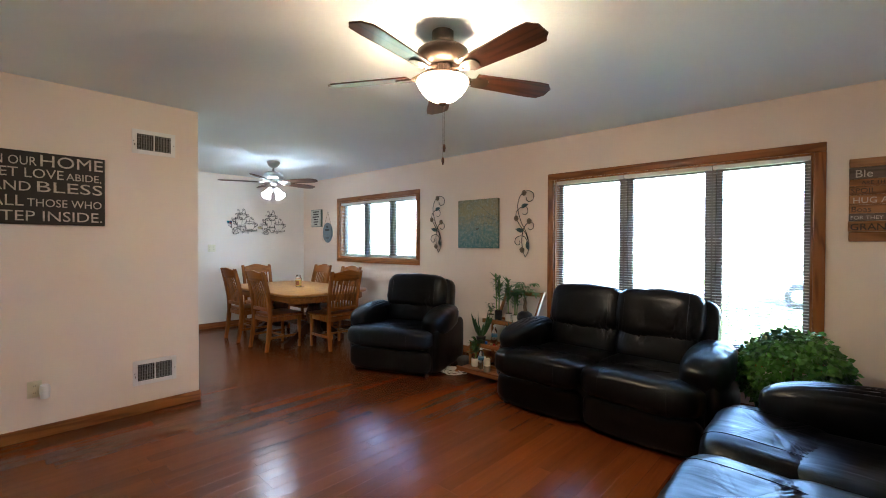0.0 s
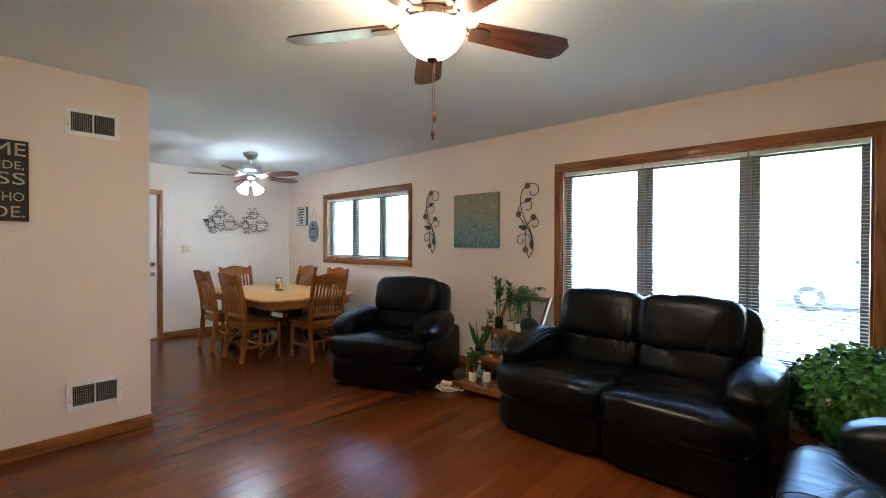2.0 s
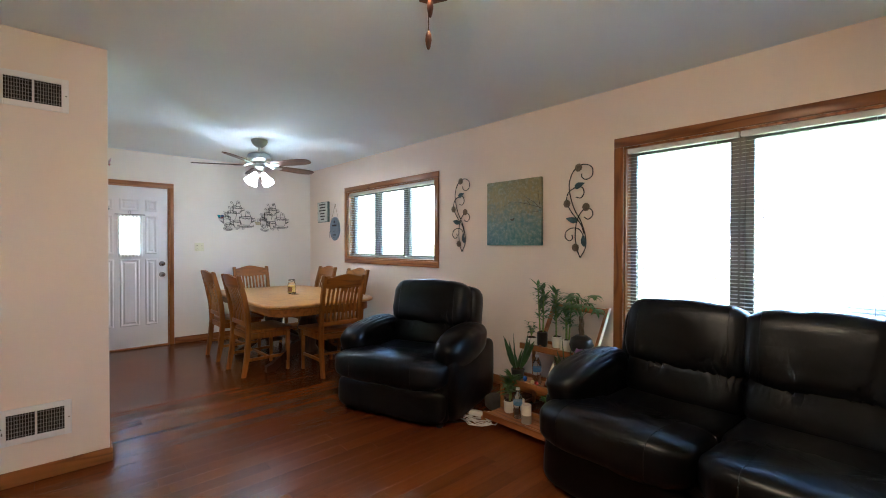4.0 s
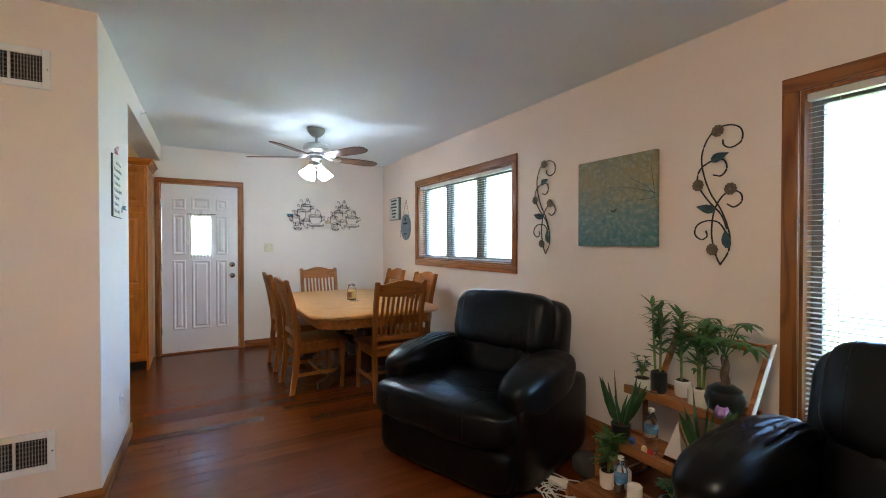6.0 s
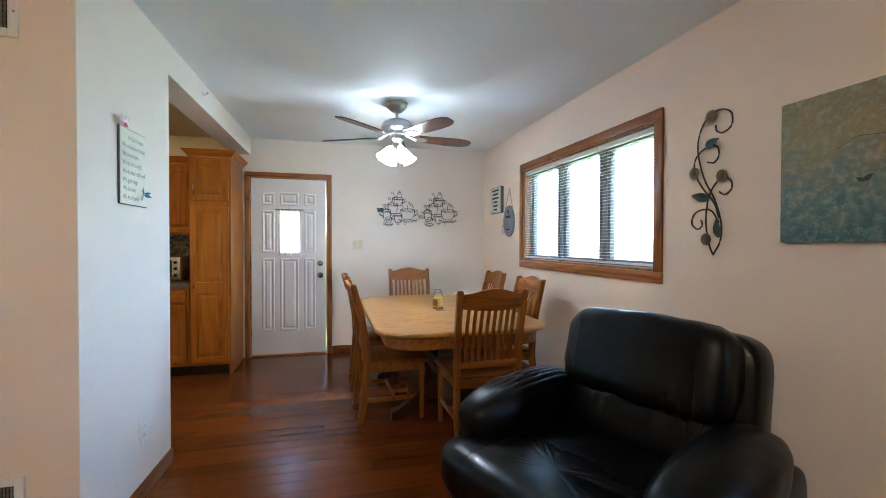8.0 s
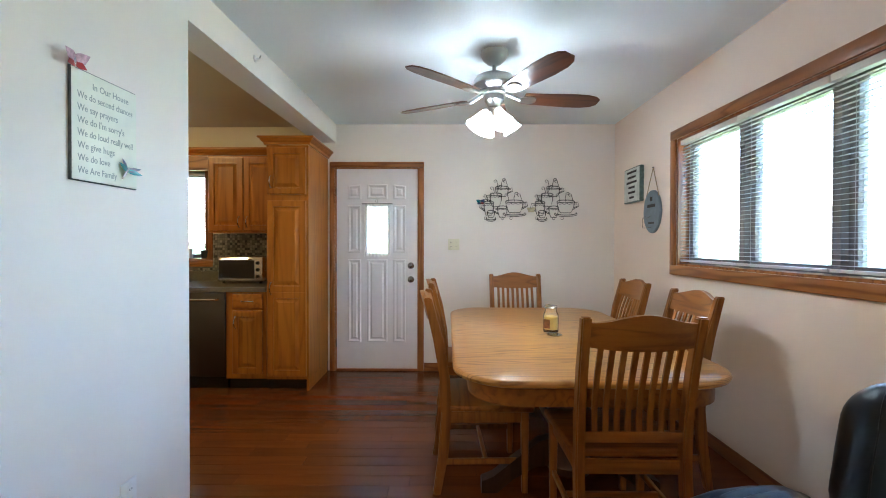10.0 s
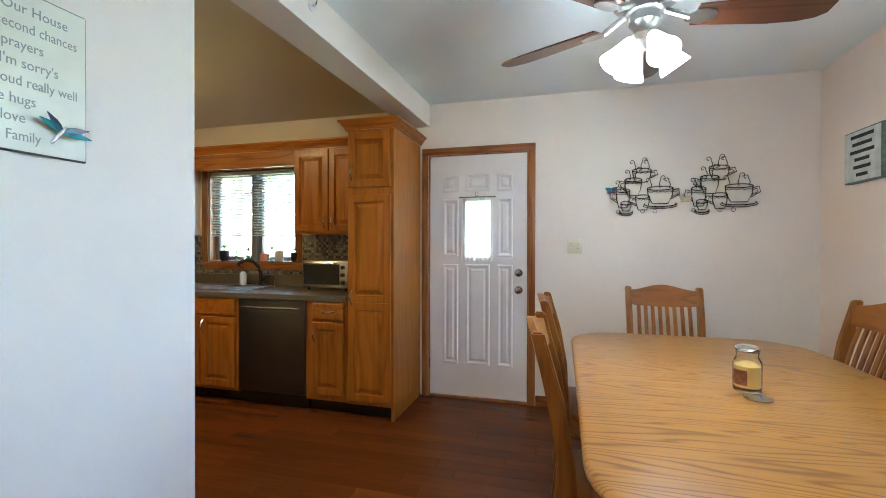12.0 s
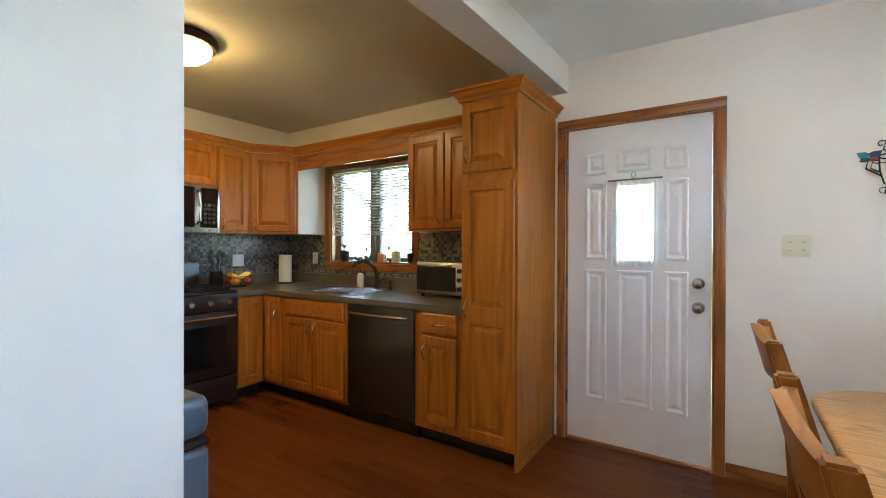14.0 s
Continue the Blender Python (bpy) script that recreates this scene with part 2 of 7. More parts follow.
def pillow(bm, centre, size, e=0.4, m=None, nu=32, nv=20, rough=0.0, seed=0.0, folds=None):
    """A cushion: a rounded box with soft swelling faces, puckered along one edge if asked."""
    def sp(v, p):
        return math.copysign(abs(v) ** p, v)
    rings = []
    for j in range(nv + 1):
        b = -math.pi / 2 + math.pi * j / nv
        ring = []
        for i in range(nu):
            a = 2 * math.pi * i / nu
            co = Vector((sp(math.cos(b), e) * sp(math.cos(a), e), sp(math.cos(b), e) * sp(math.sin(a), e), sp(math.sin(b), e)))
            co = Vector((co.x * size[0] / 2, co.y * size[1] / 2, co.z * size[2] / 2))
            if rough:
                n = noise.noise(co * 5 + Vector((seed, seed * 2, 3))) + 0.5 * noise.noise(co * 13 + Vector((seed, 1, 7)))
                co += co.normalized() * n * rough
            if folds:
                co += co.normalized() * gather(co, size, seed, *folds)
            co = (m @ co) if m is not None else co
            ring.append(bm.verts.new(co + Vector(centre)))
            if j in (0, nv):
                break
        rings.append(ring)
    for a, b in zip(rings, rings[1:]):
        for i in range(nu):
            k = (i + 1) % nu
            if len(a) == 1:
                bm.faces.new((a[0], b[k], b[i]))
            elif len(b) == 1:
                bm.faces.new((a[i], a[k], b[0]))
            else:
                bm.faces.new((a[i], a[k], b[k], b[i]))


def pillow_seam(bm, centre, size, e, m, at, rough=0.0, seed=0.0, r=0.0024):
    """A stitched welt round a cushion, across its width at a share of its half width."""
    p = 2 / e
    reach = (1 - abs(at) ** p) ** (1 / p)
    pts = []
    for i in range(41):
        a = 2 * math.pi * i / 40
        c, s = math.cos(a), math.sin(a)
        co = Vector((at * size[0] / 2, reach * math.copysign(abs(c) ** e, c) * size[1] / 2, reach * math.copysign(abs(s) ** e, s) * size[2] / 2))
        n = noise.noise(co * 5 + Vector((seed, seed * 2, 3))) + 0.5 * noise.noise(co * 13 + Vector((seed, 1, 7)))
        co += co.normalized() * n * rough
        pts.append(((m @ co) if m is not None else co) + Vector(centre))
    tube(bm, pts, r, 6)


def ob_of(name, bm, material, smooth=False):
    me = bpy.data.meshes.new(name)
    bmesh.ops.recalc_face_normals(bm, faces=bm.faces[:])
    bm.to_mesh(me)
    bm.free()
    if material:
        me.materials.append(material)
    if smooth:
        for p in me.polygons:
            p.use_smooth = True
        me.set_sharp_from_angle(angle=radians(38))
    return new(name, me)


def part(name, bm, material, parent, label="", smooth=True):
    ob = ob_of(name, bm, material, smooth)
    ob.parent = parent
    if label:
        tagged(ob, label)
    return ob


def thing(name, label, category, m=None, group="", kind=""):
    ob = new(name)
    ob.empty_display_size = 0.1
    ob.matrix_world = m if m is not None else Matrix()
    return tagged(ob, label, category, group, kind)


def solid(name, boxes, material, label, category="", kind="structure"):
    bm = bmesh.new()
    for lo, hi in boxes:
        box(bm, lo, hi)
    return tagged(ob_of(name, bm, material), label, category, kind=kind)


# ---- the shell ----
CZ = 2.50
XW, XE, YN, YS = -7.445, 0.88, 4.23, -1.60
XV, YC, XO, YK = -4.107, 1.336, -5.03, -1.67
T = 0.14
W1 = (-2.259, -0.144, 0.47, 2.05)
W2 = (-6.255, -4.38, 1.136, 2.061)
WK = (-1.0, 0.035, 1.12, 2.05)
SKEW = 0.0245     # the wall stub and header run slightly out of square


def stub_y(x):
    return YC - SKEW * (x - XV)


def sheared(ob):
    for v in ob.data.vertices:
        v.co.y -= SKEW * (v.co.x - XV)
    return ob


solid("floor", [((XW - 0.3, YK - 0.2, -0.12), (XE + 0.2, YN + 0.2, -0.012))], SUBFLOOR, "dark floor bed under the hardwood planks", "floor")
ceiling = solid("ceiling", [((XV - 0.02, YS - 0.1, CZ), (XE + 0.1, YN + 0.1, CZ + 0.1)), ((XW - 0.26, YC - 0.06, CZ), (XV - 0.02, YN + 0.1, CZ + 0.1))], CEIL, "flat matte white plaster ceiling over the open rooms", "ceiling")
solid("ceiling_kitchen", [((XW - 0.26, YK - 0.14, CZ), (XV - 0.02, YC - 0.06, CZ + 0.1))], KCEIL, "flat kitchen ceiling, tan and darker than the open rooms' ceiling", "ceiling")


def wall_y(name, y0, y1, x0, x1, holes, label, paint=None):
    """A wall that runs along x, with openings (x0, x1, z0, z1)."""
    boxes, x = [], x0
    for a, b, c, d in sorted(holes):
        boxes += [((x, y0, 0), (a, y1, CZ)), ((a, y0, 0), (b, y1, c)), ((a, y0, d), (b, y1, CZ))]
        x = b
    boxes.append(((x, y0, 0), (x1, y1, CZ)))
    return solid(name, [q for q in boxes if q[1][2] - q[0][2] > 0.001], paint or PAINT, label, "wall")


def wall_x(name, x0, x1, y0, y1, holes, label, paint=None):
    boxes, y = [], y0
    for a, b, c, d in sorted(holes):
        boxes += [((x0, y, 0), (x1, a, CZ)), ((x0, a, 0), (x1, b, c)), ((x0, a, d), (x1, b, CZ))]
        y = b
    boxes.append(((x0, y, 0), (x1, y1, CZ)))
    return solid(name, [q for q in boxes if q[1][2] - q[0][2] > 0.001], paint or PAINT, label, "wall")


wall_y("wall_north", YN, YN + 0.18, XW - 0.18, XE + 0.18, [W1, W2], "painted window wall, toned peach for the warm lamplight")
wall_x("wall_west", XW - 0.18, XW, 1.29, YN, [(1.405, 2.255, 0.0, 2.06)], "painted wall with the entry door, toned off-white for cool light", WALL_COOL)
wall_x("wall_kitchen_west", -7.725, -7.545, YK - 0.14, 1.29, [WK], "cream painted kitchen wall with the sink window", KPAINT)
wall_x("wall_east", XE, XE + 0.14, YS - 0.14, YN, [], "painted end wall, toned peach for the warm lamplight")
wall_y("wall_south", YS - 0.14, YS, XV, XE, [], "painted back wall, toned peach for the warm lamplight")
wall_x("wall_partition", XV - T, XV, YS - 0.14, YC - 0.004, [], "painted partition wall with two vents, toned peach for lamplight")
sheared(wall_y("wall_return", YC - T, YC, XO, XV - 0.0003, [], "painted wall stub beside the kitchen opening, toned white for daylight", WALL_COOL))
wall_y("wall_kitchen_south", YK - T, YK, -7.545, XV - T, [], "cream painted kitchen wall behind the range", KPAINT)
sheared(solid("ceiling_beam", [((XW, YC - 0.19, 2.31), (XO, YC, CZ))], WALL_COOL, "painted dropped header over the kitchen opening", "beam"))


def skirting(name, lo, hi, material):
    bm = rbox(lo, hi, 0.005, 2)
    return tagged(ob_of(name, bm, material, True), "stained oak baseboard along the wall foot", "baseboard", kind="structure")


BH = 0.085
skirting("baseboard_north", (XW + 0.014, YN - 0.014, 0), (XE, YN - 0.0005, BH), OAK_TRIM)
skirting("baseboard_west", (XW + 0.0005, 2.31, 0), (XW + 0.014, YN - 0.001, BH), OAK_TRIM_Y)
skirting("baseboard_partition", (XV + 0.0005, YS, 0), (XV + 0.014, YC + 0.014, BH), OAK_TRIM_Y)
sheared(skirting("baseboard_return", (XO, YC + 0.0005, 0), (XV - 0.001, YC + 0.014, BH), OAK_TRIM))


# ---- windows with casing, sashes and blinds ----
def casing(parent, rect, plane, axis, inward, w=0.07, proud=0.018, top=True):
    """Four mitre-free casing boards round an opening; rect = (a0, a1, z0, z1) along the axis."""
    a0, a1, z0, z1 = rect
    p0, p1 = plane + inward * 0.0005, plane + inward * proud

    def bd(name, u0, u1, v0, v1, horizontal):
        if axis == 'x':
            lo, hi, m = (u0, min(p0, p1), v0), (u1, max(p0, p1), v1), OAK_TRIM if horizontal else OAK_TRIM_Z
        else:
            lo, hi, m = (min(p0, p1), u0, v0), (max(p0, p1), u1, v1), OAK_TRIM_Y if horizontal else OAK_TRIM_Z
        part(name, rbox(lo, hi, 0.005, 2), m, parent)
    bd("side_casing", a0 - w, a0, z0, z1, False)
    bd("side_casing", a1, a1 + w, z0, z1, False)
    if top:
        bd("head_casing", a0 - w, a1 + w, z1, z1 + w, True)
    if z0 > 0.2:
        bd("sill_casing", a0 - w, a1 + w, z0 - w, z0, True)


def to_axis(axis, u, p, z):
    return (u, p, z) if axis == 'x' else (p, u, z)


def window(name, label, rect, plane, axis, outward, mullions, slat_pitch, slat_bottom=None, tilt=0.16):
    a0, a1, z0, z1 = rect
    w = thing(name, label, "window", kind="structure")
    casing(w, rect, plane, axis, -outward)
    # lining of the opening
    d0, d1 = plane, plane + outward * 0.12
    for nm, u0, u1, v0, v1 in (("jamb", a0, a0 + 0.015, z0, z1), ("jamb", a1 - 0.015, a1, z0, z1), ("jamb", a0 + 0.015, a1 - 0.015, z1 - 0.015, z1), ("window_sill", a0 + 0.015, a1 - 0.015, z0, z0 + 0.015)):
        bm = bmesh.new()
        box(bm, to_axis(axis, u0, d0, v0), to_axis(axis, u1, d1, v1))
        part(nm, bm, OAK_TRIM_Z, w)
    cuts = [a0 + 0.015] + [v for v in mullions] + [a1 - 0.015]
    f0, f1 = plane + outward * 0.085, plane + outward * 0.13
    for k, (u0, u1) in enumerate(zip(cuts, cuts[1:])):
        u0 += 0.002 if k == 0 else 0.022
        u1 -= 0.002 if k == len(cuts) - 2 else 0.022
        bm = bmesh.new()
        s = 0.042
        zz0, zz1 = z0 + 0.017, z1 - 0.017
        for q in ((u0, u0 + s, zz0, zz1), (u1 - s, u1, zz0, zz1), (u0 + s, u1 - s, zz0, zz0 + s), (u0 + s, u1 - s, zz1 - s, zz1)):
            box(bm, to_axis(axis, q[0], f0, q[2]), to_axis(axis, q[1], f1, q[3]))
        sash = part("sash", bm, SASH, w)
        bm = bmesh.new()
        g = plane + outward * 0.105
        box(bm, to_axis(axis, u0 + s, g, zz0 + s), to_axis(axis, u1 - s, g + outward * 0.004, zz1 - s))
        p = part("pane", bm, GLASS, sash)
        p.visible_shadow = False
    for v in mullions:
        bm = bmesh.new()
        box(bm, to_axis(axis, v - 0.022, plane + outward * 0.05, z0 + 0.016), to_axis(axis, v + 0.022, plane + outward * 0.14, z1 - 0.016))
        part("mullion", bm, SASH, w)
    # one blind to each light, slats open
    zb = slat_bottom if slat_bottom else z0 + 0.03
    for k, (u0, u1) in enumerate(zip(cuts, cuts[1:])):
        b = thing("window_blind", "pale mini blind with open slats in the window", "blind", group="blinds of " + name)
        u0, u1 = u0 + 0.006, u1 - 0.006
        pc = plane + outward * 0.03
        bm = bmesh.new()
        box(bm, to_axis(axis, u0, pc - 0.018, z1 - 0.05), to_axis(axis, u1, pc + 0.018, z1 - 0.017))
        part("head_rail", bm, SLAT, b, "grey metal head rail")
        bm = bmesh.new()
        box(bm, to_axis(axis, u0, pc - 0.014, zb), to_axis(axis, u1, pc + 0.014, zb + 0.014))
        part("bottom_rail", bm, SLAT, b)
        me = None
        z = zb + 0.03
        while z < z1 - 0.06:
            if me is None:
                bm = bmesh.new()
                n = 3
                rows = []
                for i in range(n + 1):
                    q = -0.0125 + 0.025 * i / n
                    h = 0.0022 * (1 - (q / 0.0125) ** 2) + outward * q * tilt
                    rows.append([bm.verts.new(to_axis(axis, uu, q, h)) for uu in (u0 - (u0 + u1) / 2, u1 - (u0 + u1) / 2)])
                for r0, r1 in zip(rows, rows[1:]):
                    bm.faces.new((r0[0], r0[1], r1[1], r1[0]))
                s = part("slat", bm, SLAT, b)
                me = s.data
            else:
                s = new("slat", me)
                s.parent = b
            s.location = to_axis(axis, (u0 + u1) / 2, pc, z)
            z += slat_pitch
        bm = bmesh.new()
        for uu in (u0 + 0.12, u1 - 0.12):
            tube(bm, [to_axis(axis, uu, pc - outward * 0.015, zb + 0.01), to_axis(axis, uu, pc - outward * 0.015, z1 - 0.05)], 0.0012, 4)
        part("ladder_cord", bm, SLAT, b)
    return w


window("window_1", "large oak-trimmed picture window with three lights and blinds", W1, YN, 'x', 1, [-1.535, -0.80], 0.024)
window("window_2", "oak-trimmed window of three lights in the dining area", W2, YN, 'x', 1, [-5.628, -5.005], 0.024, None, 0.04)
window("window_3", "oak-framed kitchen window over the sink", WK, -7.545, 'y', -1, [-0.48], 0.027, 1.385, -0.4)


# ---- leather seating ----
def leather_seat(name, label, category, seats, width, m):
    """A reclining seat that faces -y; depth 0.98."""
    t = thing(name, label, category, m)
    hw, d0, d1 = width / 2, -0.50, 0.46
    arm = 0.21 if seats == 1 else 0.23
    inner = hw - arm
    part("base", rbox((-hw + 0.05, d0 + 0.10, 0.03), (hw - 0.05, d1 - 0.06, 0.36), 0.05, 3), LEATHER, t)
    for s in (-1, 1):
        bm = bmesh.new()
        pillow(bm, (s * (hw - arm / 2), 0.06, 0.27), (arm, 0.84, 0.50), 0.28)
        part("side_panel", bm, LEATHER, t)
        bm = bmesh.new()
        pillow(bm, (s * (hw - arm / 2 + 0.005), -0.02, 0.535), (arm + 0.05, 0.70, 0.275), 0.70, pose(0, 0, 0, 5, s * 5, 0), rough=0.010, seed=s * 3, nu=80, nv=40, folds=(0.012, "rear"))
        part("armrest", bm, LEATHER, t, "padded rolled armrest")
    sw = 2 * inner / seats
    fw = (2 * hw - 0.10) / seats
    for k in range(seats):
        c = -inner + sw * (k + 0.5)
        f = -hw + 0.05 + fw * (k + 0.5)
        bm = bmesh.new()
        pillow(bm, (f, d0 + 0.205, 0.375), (fw + 0.012, 0.50, 0.235), 0.50, pose(0, 0, 0, -3, 0, 0), rough=0.009, seed=k * 5 + 1, nu=150, nv=40, folds=(0.018, "rear"))
        front = part("seat_front", bm, LEATHER, t)
        for at in (-0.55, 0.55):
            bm = bmesh.new()
            pillow_seam(bm, (f, d0 + 0.205, 0.375), (fw + 0.012, 0.50, 0.235), 0.50, pose(0, 0, 0, -3, 0, 0), at, 0.011, k * 5 + 1)
            part("seam", bm, LEATHER, front)
        bm = bmesh.new()
        pillow(bm, (c, 0.08, 0.385), (sw + 0.01, 0.62, 0.19), 0.36, rough=0.007, seed=k * 5 + 2)
        part("seat_cushion", bm, LEATHER, t)
        bm = bmesh.new()
        pillow(bm, (f, d0 + 0.135, 0.155), (fw - 0.01, 0.18, 0.27), 0.42, rough=0.008, seed=k * 5 + 3)
        part("footrest", bm, LEATHER, t)
        tilt = pose(0, 0, 0, -14, 0, 0)
        bw = sw + 0.03
        bm = bmesh.new()
        pillow(bm, (c, 0.25, 0.555), (bw - 0.02, 0.26, 0.31), 0.52, tilt, rough=0.009, seed=k * 5 + 4, nu=150, nv=36, folds=(0.022, "top"))
        part("lumbar_cushion", bm, LEATHER, t)
        bm = bmesh.new()
        pillow(bm, (c, 0.30, 0.795), (bw + (0.06 if seats == 1 else 0.02), 0.29, 0.41), 0.46, tilt, rough=0.011, seed=k * 5 + 5, nu=150, nv=40, folds=(0.012, "bottom"))
        back = part("back_cushion", bm, LEATHER, t)
        for at in (-0.72, 0.72):
            bm = bmesh.new()
            pillow_seam(bm, (c, 0.30, 0.795), (bw + (0.06 if seats == 1 else 0.02), 0.29, 0.41), 0.46, tilt, at, 0.013, k * 5 + 5)
            part("seam", bm, LEATHER, back)
    bm = bmesh.new()
    pillow(bm, (0, 0.375, 0.60), (2 * inner + (0.18 if seats == 1 else 0.20), 0.20, 0.72), 0.28, pose(0, 0, 0, -10, 0, 0))
    part("back_shell", bm, LEATHER, t)
    for sx in (-1, 1):
        for sy in (-0.36, 0.34):
            bm = bmesh.new()
            lathe(bm, [(0.025, 0.0), (0.028, 0.035)], (sx * (hw - 0.12), sy, 0), 12)
            part("foot", bm, BLACK_PLASTIC, t)
    return t


leather_seat("recliner", "black leather reclining armchair with plump cushions", "armchair", 1, 1.085, pose(-3.635, 3.35, 0, 0, 0, 20))
leather_seat("loveseat", "black leather two-seat reclining sofa below the window", "sofa", 2, 1.68, pose(-1.375, 3.46, 0, 0, 0, -2))
leather_seat("loveseat", "black leather two-seat sofa set across the corner plant", "sofa", 2, 1.68, pose(0.06, 2.18, 0, 0, 0, -90))


# ---- dining table and chairs ----
def outline(hx, hy, r, n=8, bow=0.05):
    pts = []
    for cx, cy, a0 in ((hx - r, hy - r, 0), (-hx + r, hy - r, 90), (-hx + r, -hy + r, 180), (hx - r, -hy + r, 270)):
        for i in range(n + 1):
            a = radians(a0 + 90 * i / n)
            pts.append((cx + r * math.cos(a), cy + r * math.sin(a)))
    out = []
    for x, y in pts:
        out.append((x + math.copysign(bow * (1 - (y / hy) ** 2), x), y))
    return out


def slab(bm, pts, levels):
    """Stack of outlines: levels of (z, inset)."""
    rings = []
    for z, s in levels:
        rings.append([bm.verts.new((x - math.copysign(min(abs(x), s), x), y - math.copysign(min(abs(y), s), y), z)) for x, y in pts])
    for a, b in zip(rings, rings[1:]):
        for i in range(len(pts)):
            j = (i + 1) % len(pts)
            bm.faces.new((a[i], a[j], b[j], b[i]))
    bm.faces.new(list(reversed(rings[0])))
    bm.faces.new(rings[-1])


table = thing("dining_table", "large oak pedestal dining table with rounded corners", "table", pose(-5.80, 3.185, 0))
bm = bmesh.new()
ol = outline(1.0, 0.615, 0.24, bow=0.035)
slab(bm, ol, [(0.708, 0.012), (0.714, 0.003), (0.726, 0.0), (0.735, 0.004), (0.741, 0.014)])
part("tabletop", bm, OAK_TABLE, table, "glossy grained oak tabletop")
bm = bmesh.new()
slab(bm, outline(0.965, 0.545, 0.20, bow=0.03), [(0.625, 0.0), (0.707, 0.0)])
part("apron", bm, OAK_CHAIR_X, table)
for s in (-1, 1):
    bm = bmesh.new()
    lathe(bm, [(0.11, 0.12), (0.12, 0.16), (0.085, 0.22), (0.10, 0.34), (0.115, 0.42), (0.08, 0.52), (0.11, 0.57), (0.13, 0.624)], (s * 0.48, 0, 0), 20)
    ped = part("pedestal", bm, PED, table, "dark turned pedestal")
    for q in (-1, 1):
        bm = bmesh.new()
        prof = [(0.05, 0.30), (0.16, 0.27), (0.28, 0.18), (0.40, 0.085), (0.46, 0.06), (0.46, 0.0), (0.38, 0.0), (0.30, 0.07), (0.18, 0.14), (0.05, 0.15)]
        for side in (-0.035, 0.035):
            bm.faces.new([bm.verts.new((s * 0.48 + side, q * a, z)) for a, z in prof])
        vs = bm.verts[:]
        n = len(prof)
        for i in range(n):
            j = (i + 1) % n
            bm.faces.new((vs[i], vs[j], vs[n + j], vs[n + i]))
        part("pedestal_foot", bm, PED, table, smooth=False)
bm = rbox((-0.40, -0.03, 0.20), (0.40, 0.03, 0.27), 0.006)
part("stretcher", bm, PED, table)


